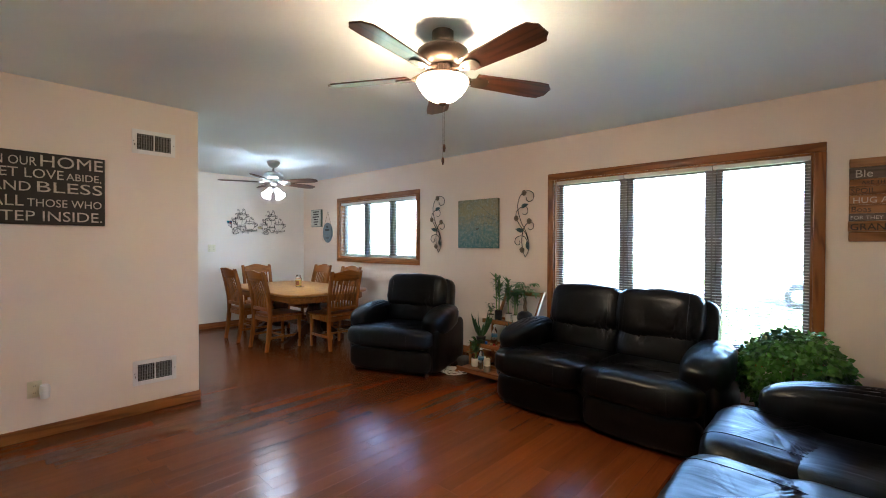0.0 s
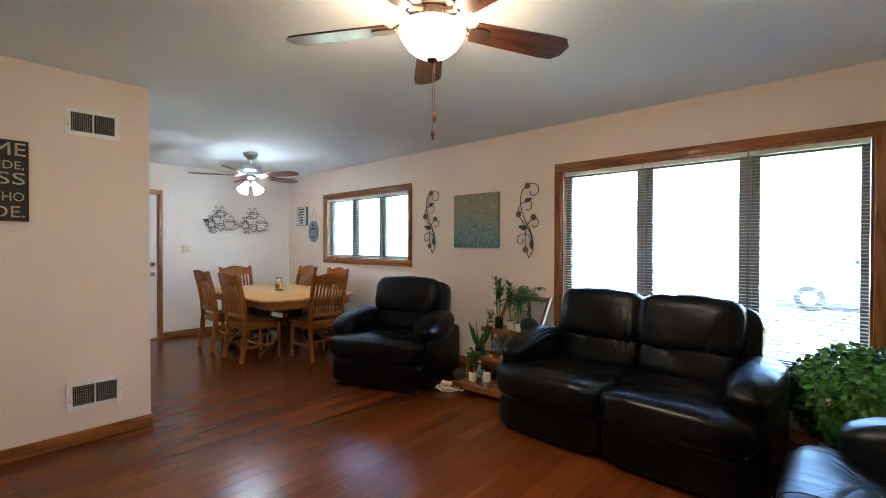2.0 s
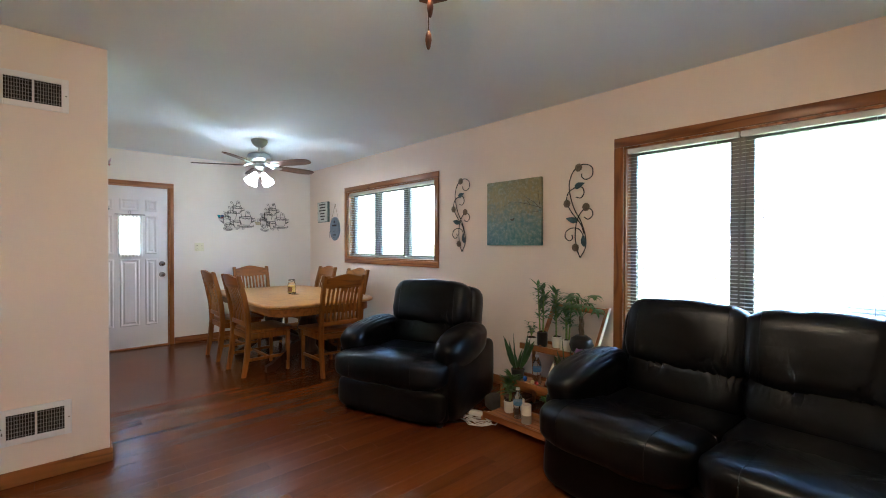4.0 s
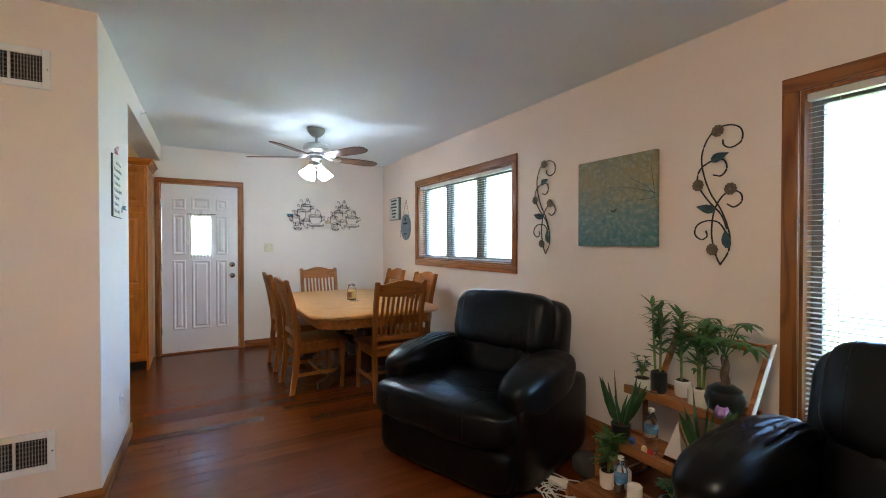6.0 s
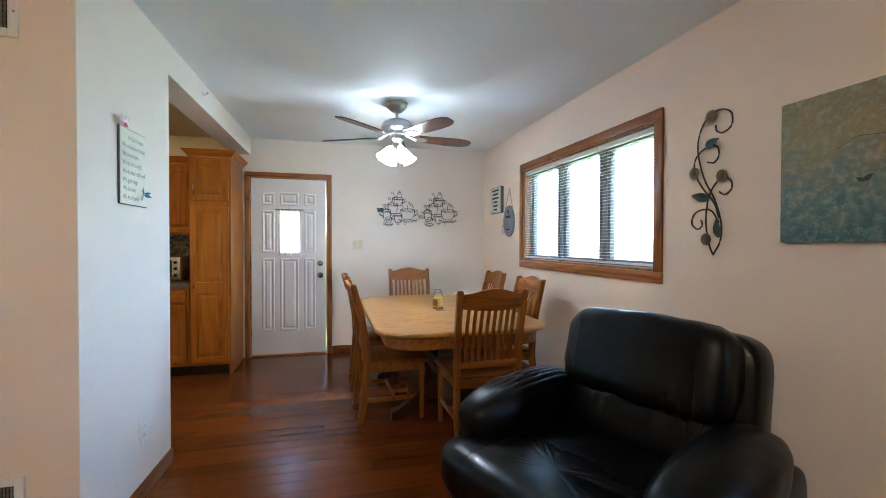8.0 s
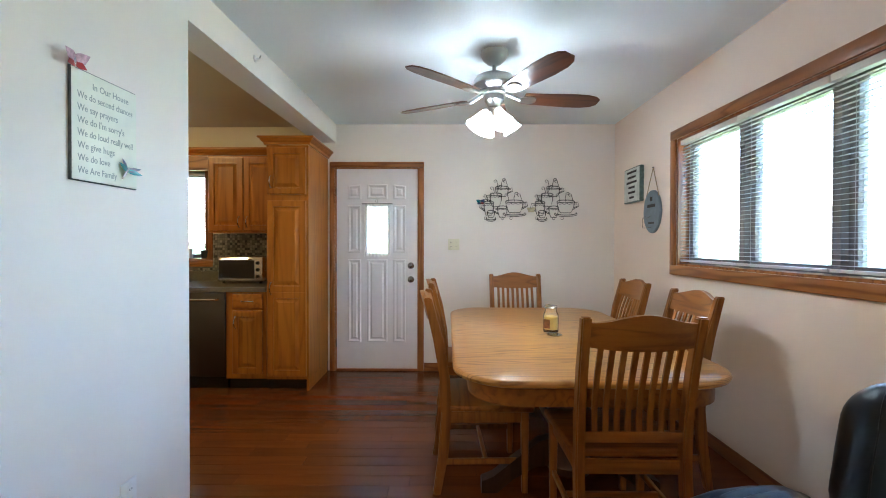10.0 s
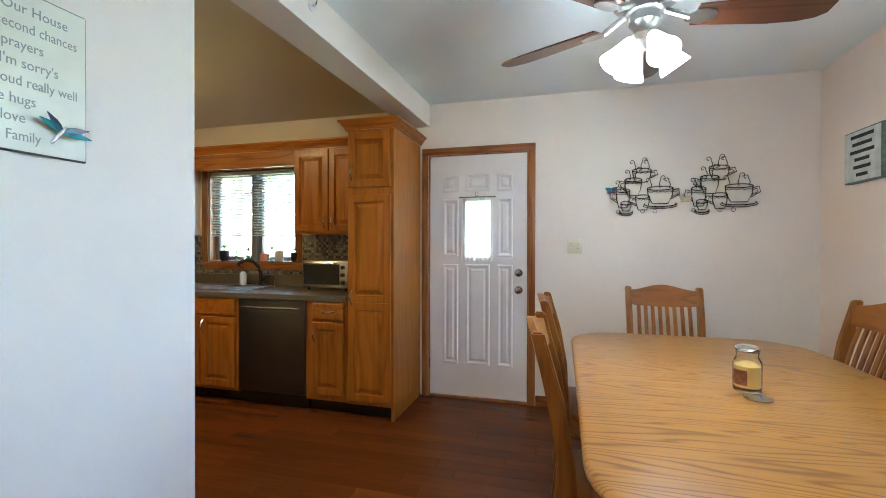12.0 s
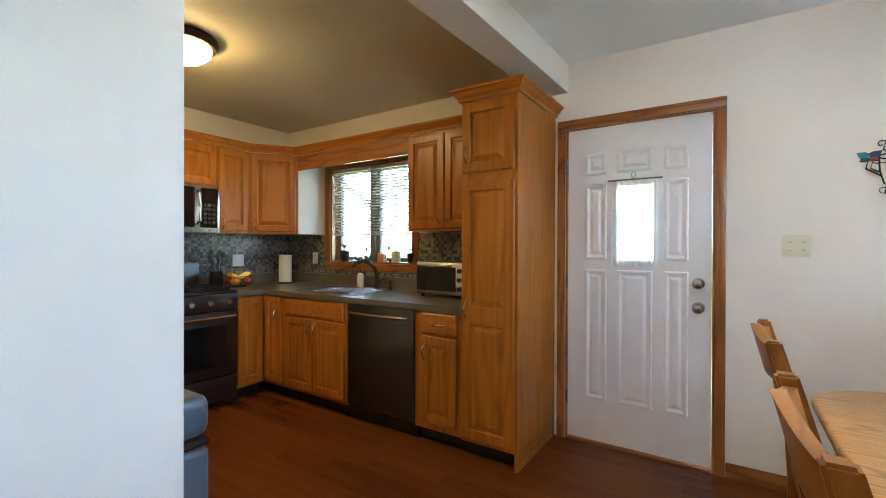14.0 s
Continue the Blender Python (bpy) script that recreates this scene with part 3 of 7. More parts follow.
def dining_chair():
    """Faces +y; origin under the seat's middle."""
    t = thing("dining_chair", "oak slat-back dining chair with arched top rail", "chair", group="chairs round the table")
    hw = 0.225
    bm = rbox((-hw - 0.005, -0.20, 0.425), (hw + 0.005, 0.235, 0.46), 0.012, 3)
    for v in bm.verts:
        v.co.x *= 1 + 0.10 * (v.co.y + 0.2) / 0.43
        if v.co.z > 0.45 and abs(v.co.x) < 0.2 and abs(v.co.y) < 0.2:
            v.co.z -= 0.006
    part("seat", bm, OAK_CHAIR_X, t)
    for sx in (-1, 1):
        bm = bmesh.new()
        path = [(sx * 0.215, -0.265, 0.0), (sx * 0.214, -0.232, 0.20), (sx * 0.212, -0.215, 0.42), (sx * 0.212, -0.225, 0.60), (sx * 0.215, -0.26, 0.80), (sx * 0.218, -0.315, 1.015)]
        rings = []
        for i, (x, y, z) in enumerate(path):
            w, d = 0.019, (0.026 if 0 < i < 5 else 0.020)
            rings.append([bm.verts.new((x + a * w, y + b * d, z)) for a, b in ((-1, -1), (1, -1), (1, 1), (-1, 1))])
        for a, b in zip(rings, rings[1:]):
            for k in range(4):
                bm.faces.new((a[k], a[(k + 1) % 4], b[(k + 1) % 4], b[k]))
        bm.faces.new(rings[0])
        bm.faces.new(rings[-1])
        bmesh.ops.bevel(bm, geom=[e for e in bm.edges if abs(e.verts[0].co.z - e.verts[1].co.z) > 0.05 or e.verts[0].co.z > 1.0], offset=0.006, segments=2, affect='EDGES')
        part("back_post", bm, OAK_CHAIR, t)
        bm = rbox((sx * 0.215 - 0.02, 0.17, 0), (sx * 0.215 + 0.02, 0.21, 0.425), 0.005)
        for v in bm.verts:
            k = 1 - 0.25 * (1 - v.co.z / 0.425)
            v.co.x = sx * 0.215 + (v.co.x - sx * 0.215) * k
            v.co.y = 0.19 + (v.co.y - 0.19) * k
        part("leg", bm, OAK_CHAIR, t)
        part("side_stretcher", rbox((sx * 0.214 - 0.009, -0.225, 0.15), (sx * 0.214 + 0.009, 0.175, 0.18), 0.004), OAK_CHAIR, t)
        part("seat_rail", rbox((sx * 0.212 - 0.010, -0.20, 0.365), (sx * 0.212 + 0.010, 0.172, 0.424), 0.003), OAK_CHAIR, t)
    part("seat_rail", rbox((-0.195, 0.18, 0.365), (0.195, 0.20, 0.424), 0.003), OAK_CHAIR_X, t)
    part("seat_rail", rbox((-0.195, -0.215, 0.365), (0.195, -0.195, 0.424), 0.003), OAK_CHAIR_X, t)
    part("cross_stretcher", rbox((-0.205, -0.02, 0.155), (0.205, 0.0, 0.178), 0.004), OAK_CHAIR_X, t)

    def back_y(z):
        return -0.225 - 0.09 * max(0.0, (z - 0.58) / 0.43) ** 1.3
    # arched top rail, curved in plan
    bm = bmesh.new()
    n = 16
    cols = []
    for i in range(n + 1):
        u = -1 + 2 * i / n
        x = u * 0.20
        dip = 0.028 * (1 - u * u)
        top = 0.992 + 0.035 * (0.5 + 0.5 * math.cos(math.pi * u))
        low = 0.895 - 0.012 * (1 - u * u)
        cols.append([bm.verts.new((x, back_y(z) - dip + off, z)) for z, off in ((low, -0.012), (top, -0.012), (top, 0.012), (low, 0.012))])
    for a, b in zip(cols, cols[1:]):
        for k in range(4):
            bm.faces.new((a[k], a[(k + 1) % 4], b[(k + 1) % 4], b[k]))
    bm.faces.new(cols[0])
    bm.faces.new(cols[-1])
    part("top_rail", bm, OAK_CHAIR_X, t)
    part("lower_rail", rbox((-0.195, -0.235, 0.50), (0.195, -0.213, 0.545), 0.004), OAK_CHAIR_X, t)
    for i in range(8):
        x = -0.154 + 0.044 * i
        bm = bmesh.new()
        rings = []
        for z in (0.54, 0.62, 0.70, 0.80, 0.90):
            y = back_y(z) - 0.022 * (1 - (x / 0.2) ** 2) * min(1, (z - 0.54) / 0.25)
            y += 0.012 * math.sin((z - 0.54) / 0.36 * math.pi)
            rings.append([bm.verts.new((x + a * 0.011, y + b * 0.005, z)) for a, b in ((-1, -1), (1, -1), (1, 1), (-1, 1))])
        for a, b in zip(rings, rings[1:]):
            for k in range(4):
                bm.faces.new((a[k], a[(k + 1) % 4], b[(k + 1) % 4], b[k]))
        part("slat", bm, OAK_CHAIR, t)
    return t


chair = dining_chair()
chair.matrix_world = pose(-6.315, 2.745, 0, 0, 0, 0)
for x, y, r in ((-5.505, 2.75, 2), (-6.765, 3.17, -90), (-6.335, 3.645, 180), (-5.55, 3.655, 181), (-5.005, 3.285, 90)):
    copy_thing(chair, pose(x, y, 0, 0, 0, r))


# ---- ceiling fans ----
def fan_blade(bm, r0, r1, w0, w1, notched):
    prof = []
    if notched:
        edge = [(r0, w0 / 2), (r1 - 0.10, w1 / 2), (r1 - 0.035, w1 / 2 - 0.004), (r1 - 0.012, w1 / 2 - 0.03), (r1, w1 / 2 - 0.04)]
    else:
        edge = [(r0, w0 / 2), (r0 + 0.12, w1 / 2 - 0.012), (r1 - 0.20, w1 / 2), (r1 - 0.09, w1 / 2 - 0.004), (r1 - 0.03, w1 / 2 - 0.02), (r1, w1 / 2 - 0.045)]
    prof = edge + [(a, -b) for a, b in reversed(edge)]
    lo = [bm.verts.new((x, y, -0.004)) for x, y in prof]
    hi = [bm.verts.new((x, y, 0.004)) for x, y in prof]
    bm.faces.new(list(reversed(lo)))
    bm.faces.new(hi)
    for i in range(len(prof)):
        j = (i + 1) % len(prof)
        bm.faces.new((lo[i], lo[j], hi[j], hi[i]))


GLOW_WARM = mat("lit_frosted_bowl", (0.9, 0.85, 0.75), 0.5, vary=0.02, emit=5.4, emit_colour=(1.0, 0.65, 0.35))
GLOW_COOL = mat("lit_frosted_shade", (0.9, 0.9, 0.88), 0.5, vary=0.02, emit=1.35, emit_colour=(0.95, 0.99, 0.98))
BULB = mat("lit_bulb", (0.9, 0.9, 0.88), 0.5, vary=0.0, emit=3.4, emit_colour=(0.96, 0.97, 0.98))
GLOW_KIT = mat("lit_kitchen_bowl", (0.9, 0.85, 0.7), 0.5, vary=0.02, emit=2.7, emit_colour=(1.0, 0.70, 0.26))


def fan_arms(t, n, start, z, r, metal, blade_mat, notched):
    for k in range(n):
        turn = pose(0, 0, z, 0, 0, start + 360 / n * k) @ pose(0, 0, 0, -12, 0, 0)
        bm = bmesh.new()
        fan_blade(bm, 0.19, r, 0.115, 0.15, notched)
        b = part("blade", bm, blade_mat, t, smooth=False)
        b.matrix_local = turn
        bm = bmesh.new()
        tube(bm, [(0.075, 0, 0.03), (0.12, 0, 0.012), (0.17, 0, -0.008)], 0.013, 8)
        rings = []
        for x, w in ((0.155, 0.018), (0.19, 0.036), (0.225, 0.040), (0.258, 0.030), (0.27, 0.012)):
            rings.append([bm.verts.new((x, s * w, h)) for s, h in ((-1, -0.006), (1, -0.006), (1, -0.013), (-1, -0.013))])
        for a, c in zip(rings, rings[1:]):
            for q in range(4):
                bm.faces.new((a[q], a[(q + 1) % 4], c[(q + 1) % 4], c[q]))
        bm.faces.new(rings[0])
        bm.faces.new(rings[-1])
        f = part("blade_iron", bm, metal, t)
        f.matrix_local = turn


fan1 = thing("ceiling_fan", "bronze flush-mount ceiling fan with lit bowl lamp", "ceiling fan", pose(-1.575, 1.72, 0))
bm = bmesh.new()
lathe(bm, [(0.058, CZ), (0.058, CZ - 0.05), (0.052, CZ - 0.09)], seg=32)
part("canopy", bm, BRONZE, fan1)
bm = bmesh.new()
lathe(bm, [(0.07, 2.416), (0.118, 2.408), (0.137, 2.392), (0.140, 2.376), (0.134, 2.352), (0.105, 2.325), (0.075, 2.312)], seg=40)
part("motor_housing", bm, BRONZE, fan1)
bm = bmesh.new()
lathe(bm, [(0.075, 2.311), (0.082, 2.304), (0.078, 2.262), (0.09, 2.256), (0.088, 2.250), (0.06, 2.244)], seg=32)
for k in range(18):
    a = 2 * math.pi * k / 18
    tube(bm, [(0.081 * math.cos(a), 0.081 * math.sin(a), 2.302), (0.081 * math.cos(a), 0.081 * math.sin(a), 2.266)], 0.006, 5)
part("lamp_fitter", bm, BRONZE, fan1)
fan_arms(fan1, 5, -8, 2.268, 0.665, BRONZE, BLADE, True)
bm = bmesh.new()
lathe(bm, [(0.135, 2.243), (0.139, 2.232), (0.128, 2.205), (0.105, 2.172), (0.070, 2.143), (0.030, 2.126), (0.012, 2.123)], seg=40)
bowl1 = part("bowl_shade", bm, GLOW_WARM, fan1, "glowing frosted glass bowl")
BULB_WARM = mat("lit_warm_bulb", (0.9, 0.85, 0.75), 0.5, vary=0.0, emit=140.0, emit_colour=(1.0, 0.72, 0.44))
for k in range(3):
    bm = bmesh.new()
    a = radians(120 * k + 30)
    pillow(bm, (0.085 * math.cos(a), 0.085 * math.sin(a), 2.215), (0.04, 0.04, 0.04), 1.0, nu=12, nv=8)
    part("bulb", bm, BULB_WARM, bowl1, "bright bulb inside the bowl")
bm = bmesh.new()
lathe(bm, [(0.004, 2.103), (0.018, 2.108), (0.024, 2.118), (0.022, 2.124)], seg=20)
part("finial", bm, BRONZE, fan1)
for dx, dy, z0 in ((0.012, 0.0, 1.90), (-0.008, 0.012, 1.835)):
    bm = bmesh.new()
    tube(bm, [(dx, dy, 2.11), (dx, dy, z0)], 0.0014, 5)
    ch = part("pull_chain", bm, BRONZE, fan1)
    bm = bmesh.new()
    lathe(bm, [(0.003, 0.0), (0.007, -0.010), (0.008, -0.022), (0.005, -0.038), (0.002, -0.044)], (dx, dy, z0), 10)
    part("chain_pull", bm, BLADE, ch, "small turned wooden pull")

fan2 = thing("ceiling_fan", "nickel ceiling fan with four lit tulip shades", "ceiling fan", pose(-5.80, 2.838, 0))
bm = bmesh.new()
lathe(bm, [(0.086, CZ), (0.088, CZ - 0.02), (0.072, CZ - 0.05), (0.045, CZ - 0.075), (0.026, CZ - 0.085)], seg=32)
part("canopy", bm, NICKEL, fan2)
bm = bmesh.new()
tube(bm, [(0, 0, CZ - 0.08), (0, 0, 2.345)], 0.013, 14)
part("downrod", bm, NICKEL, fan2)
bm = bmesh.new()
lathe(bm, [(0.03, 2.362), (0.075, 2.356), (0.115, 2.338), (0.130, 2.312), (0.132, 2.285), (0.118, 2.268), (0.085, 2.255), (0.075, 2.232), (0.06, 2.225)], seg=40)
part("motor_housing", bm, NICKEL, fan2)
bm = bmesh.new()
lathe(bm, [(0.058, 2.224), (0.062, 2.19), (0.045, 2.17), (0.04, 2.15), (0.062, 2.135), (0.058, 2.11), (0.028, 2.095), (0.012, 2.085)], seg=28)
part("lamp_fitter", bm, NICKEL, fan2)
fan_arms(fan2, 5, 26, 2.215, 0.69, NICKEL, BLADE, False)
for k in range(4):
    turn = pose(0, 0, 2.118, 0, 0, 20 + 90 * k) @ pose(0.058, 0, 0, 0, 0, 0) @ pose(0, 0, 0, 0, -36, 0)
    bm = bmesh.new()
    lathe(bm, [(0.020, 0.0), (0.026, -0.015), (0.034, -0.045), (0.046, -0.085), (0.062, -0.125), (0.0605, -0.126), (0.044, -0.085), (0.031, -0.045), (0.018, -0.012)], seg=24)
    s = part("tulip_shade", bm, GLOW_COOL, fan2, "glowing frosted tulip shade")
    s.matrix_local = turn
    bm = bmesh.new()
    pillow(bm, (0, 0, -0.085), (0.05, 0.05, 0.065), 1.0, nu=14, nv=10)
    part("bulb", bm, BULB, s, "bright round bulb")


# ---- the floor planks ----
def planks():
    rng = random.Random(4)
    w = 0.105
    floor = bpy.data.objects["floor"]
    shapes = {}
    x = XW
    count = 0
    rest = bmesh.new()
    while x < XE:
        y = YK - rng.random() * 1.0
        while y < YN:
            ln = rng.choice((0.7, 0.95, 1.2, 1.45))
            if y + ln > YK:
                y0, y1 = max(y, YK), min(y + ln, YN)
                cx, cy = x + w / 2, (y0 + y1) / 2
                visible = -6.7 < cx < -0.6 and 0.2 < cy and not (cx < -4.2 and cy < 0.4)
                if visible and count < 300 and y0 > YK and y1 < YN:
                    key = ln
                    if key not in shapes:
                        bm = bmesh.new()
                        box(bm, (-w / 2 + 0.0006, -ln / 2 + 0.0006, -0.012), (w / 2 - 0.0006, ln / 2 - 0.0006, 0.0))
                        p = part("plank", bm, PLANK, floor, smooth=False)
                        shapes[key] = p.data
                    else:
                        p = new("plank", shapes[key])
                        p.parent = floor
                    p.location = (cx, cy, 0)
                    count += 1
                else:
                    box(rest, (x + 0.0006, y0 + 0.0006, -0.012), (x + w - 0.0006, y1 - 0.0006, 0.0))
            y += ln
        x += w
    r = part("plank_rest", rest, PLANK_REST, floor, smooth=False)
    tagged(r, "remaining reddish hardwood planks", kind="stuff")


planks()


# ---- entry door ----
def panel_rings(bm, x0, x1, z0, z1, rings, face=0.0):
    """Nested rectangles (inset, depth) seen from -y; the last one is filled."""
    loops = []
    for s, d in rings:
        loops.append([bm.verts.new(p) for p in ((x0 + s, face + d, z0 + s), (x1 - s, face + d, z0 + s), (x1 - s, face + d, z1 - s), (x0 + s, face + d, z1 - s))])
    for a, b in zip(loops, loops[1:]):
        for k in range(4):
            bm.faces.new((a[k], a[(k + 1) % 4], b[(k + 1) % 4], b[k]))
    bm.faces.new(loops[-1])


def text_part(words, size, place, material, parent, align='LEFT', depth=0.001, fit=None, name="lettering", turn=None):
    c = bpy.data.curves.new("lettering", 'FONT')
    c.body, c.size, c.extrude, c.align_x, c.resolution_u = words, size, depth, align, 3
    tmp = bpy.data.objects.new("lettering", c)
    scene.collection.objects.link(tmp)
    dg = bpy.context.evaluated_depsgraph_get()
    me = bpy.data.meshes.new_from_object(tmp.evaluated_get(dg))
    bpy.data.objects.remove(tmp)
    bpy.data.curves.remove(c)
    if fit:
        xs = [v.co.x for v in me.vertices]
        k = fit / (max(xs) - min(xs))
        for v in me.vertices:
            v.co.x *= k
    # one object to a letter: loose pieces that overlap sideways belong together
    src = bmesh.new()
    src.from_mesh(me)
    bpy.data.meshes.remove(me)
    left, pieces = set(src.verts), []
    while left:
        stack, isl = [left.pop()], []
        while stack:
            v = stack.pop()
            isl.append(v)
            for e in v.link_edges:
                o = e.other_vert(v)
                if o in left:
                    left.discard(o)
                    stack.append(o)
        pieces.append([min(v.co.x for v in isl), max(v.co.x for v in isl), isl])
    pieces.sort(key=lambda q: q[0])
    groups = []
    for q in pieces:
        if groups and q[0] < groups[-1][1] - 0.45 * min(q[1] - q[0], groups[-1][1] - groups[-1][0]):
            groups[-1][1] = max(groups[-1][1], q[1])
            groups[-1][2] += q[2]
        else:
            groups.append(q)
    at = pose(*place, 90, 0, 0) if turn is None else turn
    for g in groups:
        keep = set(g[2])
        bm = bmesh.new()
        copy = {v: bm.verts.new(v.co) for v in g[2]}
        for f in src.faces:
            if f.verts[0] in keep:
                bm.faces.new([copy[v] for v in f.verts])
        ob = part("letter", bm, material, parent, smooth=False)
        ob.matrix_local = at
    src.free()


KNOB = mat("dark_nickel", (0.30, 0.29, 0.28), 0.25, metal=1.0, vary=0.05)
CLOTH = mat("sheer_curtain", (0.85, 0.85, 0.83), 0.9, vary=0.03, scale=30)
nt, b = nodes_of(CLOTH)
b.inputs["Transmission Weight"].default_value = 0.55
b.inputs["Roughness"].default_value = 0.6
b.inputs["IOR"].default_value = 1.05

door = thing("door_1", "white painted panel entry door with small curtained light", "door", pose(XW, 1.83, 0, 0, 0, 90), kind="structure")
DW, DZ0, DZ1 = 0.41, 0.02, 2.05
bm = bmesh.new()
lx0, lx1, lz0, lz1 = -0.10, 0.11, 1.20, 1.665
for lo, hi in (((-DW, 0.012, DZ0), (lx0, 0.05, DZ1)), ((lx1, 0.012, DZ0), (DW, 0.05, DZ1)), ((lx0, 0.012, DZ0), (lx1, 0.05, lz0)), ((lx0, 0.012, lz1), (lx1, 0.05, DZ1))):
    box(bm, lo, hi)
leaf = part("door_leaf", bm, DOOR_WHITE, door, smooth=False)
cols = ((-0.298, -0.162), (-0.10, 0.105), (0.165, 0.295))
rows = ((0.29, 1.135), (1.20, 1.685), (1.745, 1.885))
for i, (a0, a1) in enumerate(cols):
    for j, (r0, r1) in enumerate(rows):
        if i == 1 and j == 1:
            continue
        bm = bmesh.new()
        panel_rings(bm, a0, a1, r0, r1, [(0.0, 0.0115), (0.006, 0.002), (0.016, 0.002), (0.03, 0.0105), (0.036, 0.0105), (0.052, 0.003)])
        if j == 2:
            for v in bm.verts:
                if v.co.z > 1.8:
                    v.co.z += 0.022 * (1 - (v.co.x / 0.31) ** 2) - 0.008
        part("door_panel", bm, DOOR_WHITE, leaf, smooth=False)
bm = bmesh.new()
for q in ((lx0 - 0.022, lx0, 1.178, 1.687), (lx1, lx1 + 0.022, 1.178, 1.687), (lx0, lx1, 1.178, 1.20), (lx0, lx1, 1.665, 1.687)):
    box(bm, (q[0], 0.0, q[2]), (q[1], 0.0118, q[3]))
part("light_frame", bm, DOOR_WHITE, leaf, smooth=False)
bm = bmesh.new()
box(bm, (lx0, 0.03, lz0), (lx1, 0.034, lz1))
p = part("pane", bm, GLASS, leaf)
p.visible_shadow = False
for z in (0.93, 1.07):
    bm = bmesh.new()
    lathe(bm, [(0.033, 0.0), (0.033, 0.006), (0.012, 0.01), (0.012, 0.03), (0.026, 0.036), (0.03, 0.05), (0.024, 0.062), (0.008, 0.066)], seg=24, m=pose(0.345, 0.0115, z, 90, 0, 0))
    part("door_knob" if z < 1.05 else "deadbolt", bm, KNOB, leaf)
for z in (0.28, 1.05, 1.82):
    bm = bmesh.new()
    tube(bm, [(-DW - 0.006, 0.004, z - 0.045), (-DW - 0.006, 0.004, z + 0.045)], 0.007, 8)
    part("hinge", bm, KNOB, door)
frame_bm = bmesh.new()
for q in ((-0.425, -0.412, 0, 2.06), (0.412, 0.425, 0, 2.06), (-0.412, 0.412, 2.052, 2.06)):
    box(frame_bm, (q[0], 0.0, q[2]), (q[1], 0.12, q[3]))
part("jamb", frame_bm, OAK_TRIM_Z, door, smooth=False)
part("threshold", rbox((-0.41, -0.012, 0.001), (0.41, 0.12, 0.019), 0.004), OAK_TRIM, door, "dark worn threshold")
for nm, q in (("side_casing", (-0.478, -0.425, 0, 2.06)), ("side_casing", (0.425, 0.478, 0, 2.06)), ("head_casing", (-0.478, 0.478, 2.06, 2.12))):
    part(nm, rbox((q[0], -0.018, q[2]), (q[1], -0.0005, q[3]), 0.005), OAK_TRIM_Z if nm == "side_casing" else OAK_TRIM, door)
cur = thing("door_curtain", "small white sheer curtain on the door light", "curtain", door.matrix_world @ pose(0, -0.022, 0))
bm = bmesh.new()
n = 40
top, bot = [], []
for i in range(n + 1):
    x = -0.125 + 0.262 * i / n
    y = 0.006 * math.sin(i * 1.15)
    top.append(bm.verts.new((x, y * 0.6, 1.692)))
    bot.append(bm.verts.new((x * 1.02, y, 1.165 - 0.006 * math.sin(i * 0.9))))
for i in range(n):
    bm.faces.new((bot[i], bot[i + 1], top[i + 1], top[i]))
part("sheer", bm, CLOTH, cur)
bm = bmesh.new()
tube(bm, [(-0.15, 0, 1.695), (0.16, 0, 1.695)], 0.005, 8)
tube(bm, [(0.012 * math.cos(a * 0.7), 0.003, 1.722 + 0.02 * math.sin(a * 0.7)) for a in range(10)], 0.002, 5)
part("rod", bm, KNOB, cur)


# ---- kitchen ----
KX, KZ = -7.545, 0.905
UF = -7.235      # upper fronts
BF = -6.845      # base fronts
KY = YK          # south wall
TILE = bpy.data.materials.new("mosaic_tile")
TILE.use_nodes = True
nt, b = nodes_of(TILE)
tc = nt.nodes.new("ShaderNodeTexCoord")
sep = nt.nodes.new("ShaderNodeSeparateXYZ")
nt.links.new(tc.outputs["Object"], sep.inputs[0])
addn = nt.nodes.new("ShaderNodeMath")
nt.links.new(sep.outputs[0], addn.inputs[0])
nt.links.new(sep.outputs[1], addn.inputs[1])
comb = nt.nodes.new("ShaderNodeCombineXYZ")
nt.links.new(addn.outputs[0], comb.inputs[0])
nt.links.new(sep.outputs[2], comb.inputs[1])
br = nt.nodes.new("ShaderNodeTexBrick")
br.offset, br.squash = 0.0, 1.0
for k, v in (("Scale", 1.0), ("Brick Width", 0.026), ("Row Height", 0.026), ("Mortar Size", 0.0016), ("Bias", -0.1)):
    br.inputs[k].default_value = v
br.inputs["Color1"].default_value = (0.035, 0.040, 0.045, 1)
br.inputs["Color2"].default_value = (0.36, 0.33, 0.27, 1)
br.inputs["Mortar"].default_value = (0.10, 0.095, 0.085, 1)
nt.links.new(comb.outputs[0], br.inputs["Vector"])
nt.links.new(br.outputs["Color"], b.inputs["Base Color"])
b.inputs["Roughness"].default_value = 0.33
bumped(nt, b, br.outputs["Fac"], -0.4, 0.002)

STONE = mat("speckled_laminate", (0.13, 0.11, 0.085), 0.28, vary=0.35, scale=140)
STEEL = mat("dark_stainless", (0.10, 0.095, 0.09), 0.34, metal=0.95, vary=0.06, scale=3)
STEEL_LIGHT = mat("light_stainless", (0.55, 0.55, 0.55), 0.25, metal=1.0, vary=0.04)
BLACK_GLASS = mat("black_glass", (0.008, 0.008, 0.01), 0.06, vary=0.0)
APPL_BLACK = mat("black_enamel", (0.018, 0.018, 0.018), 0.22, vary=0.05)


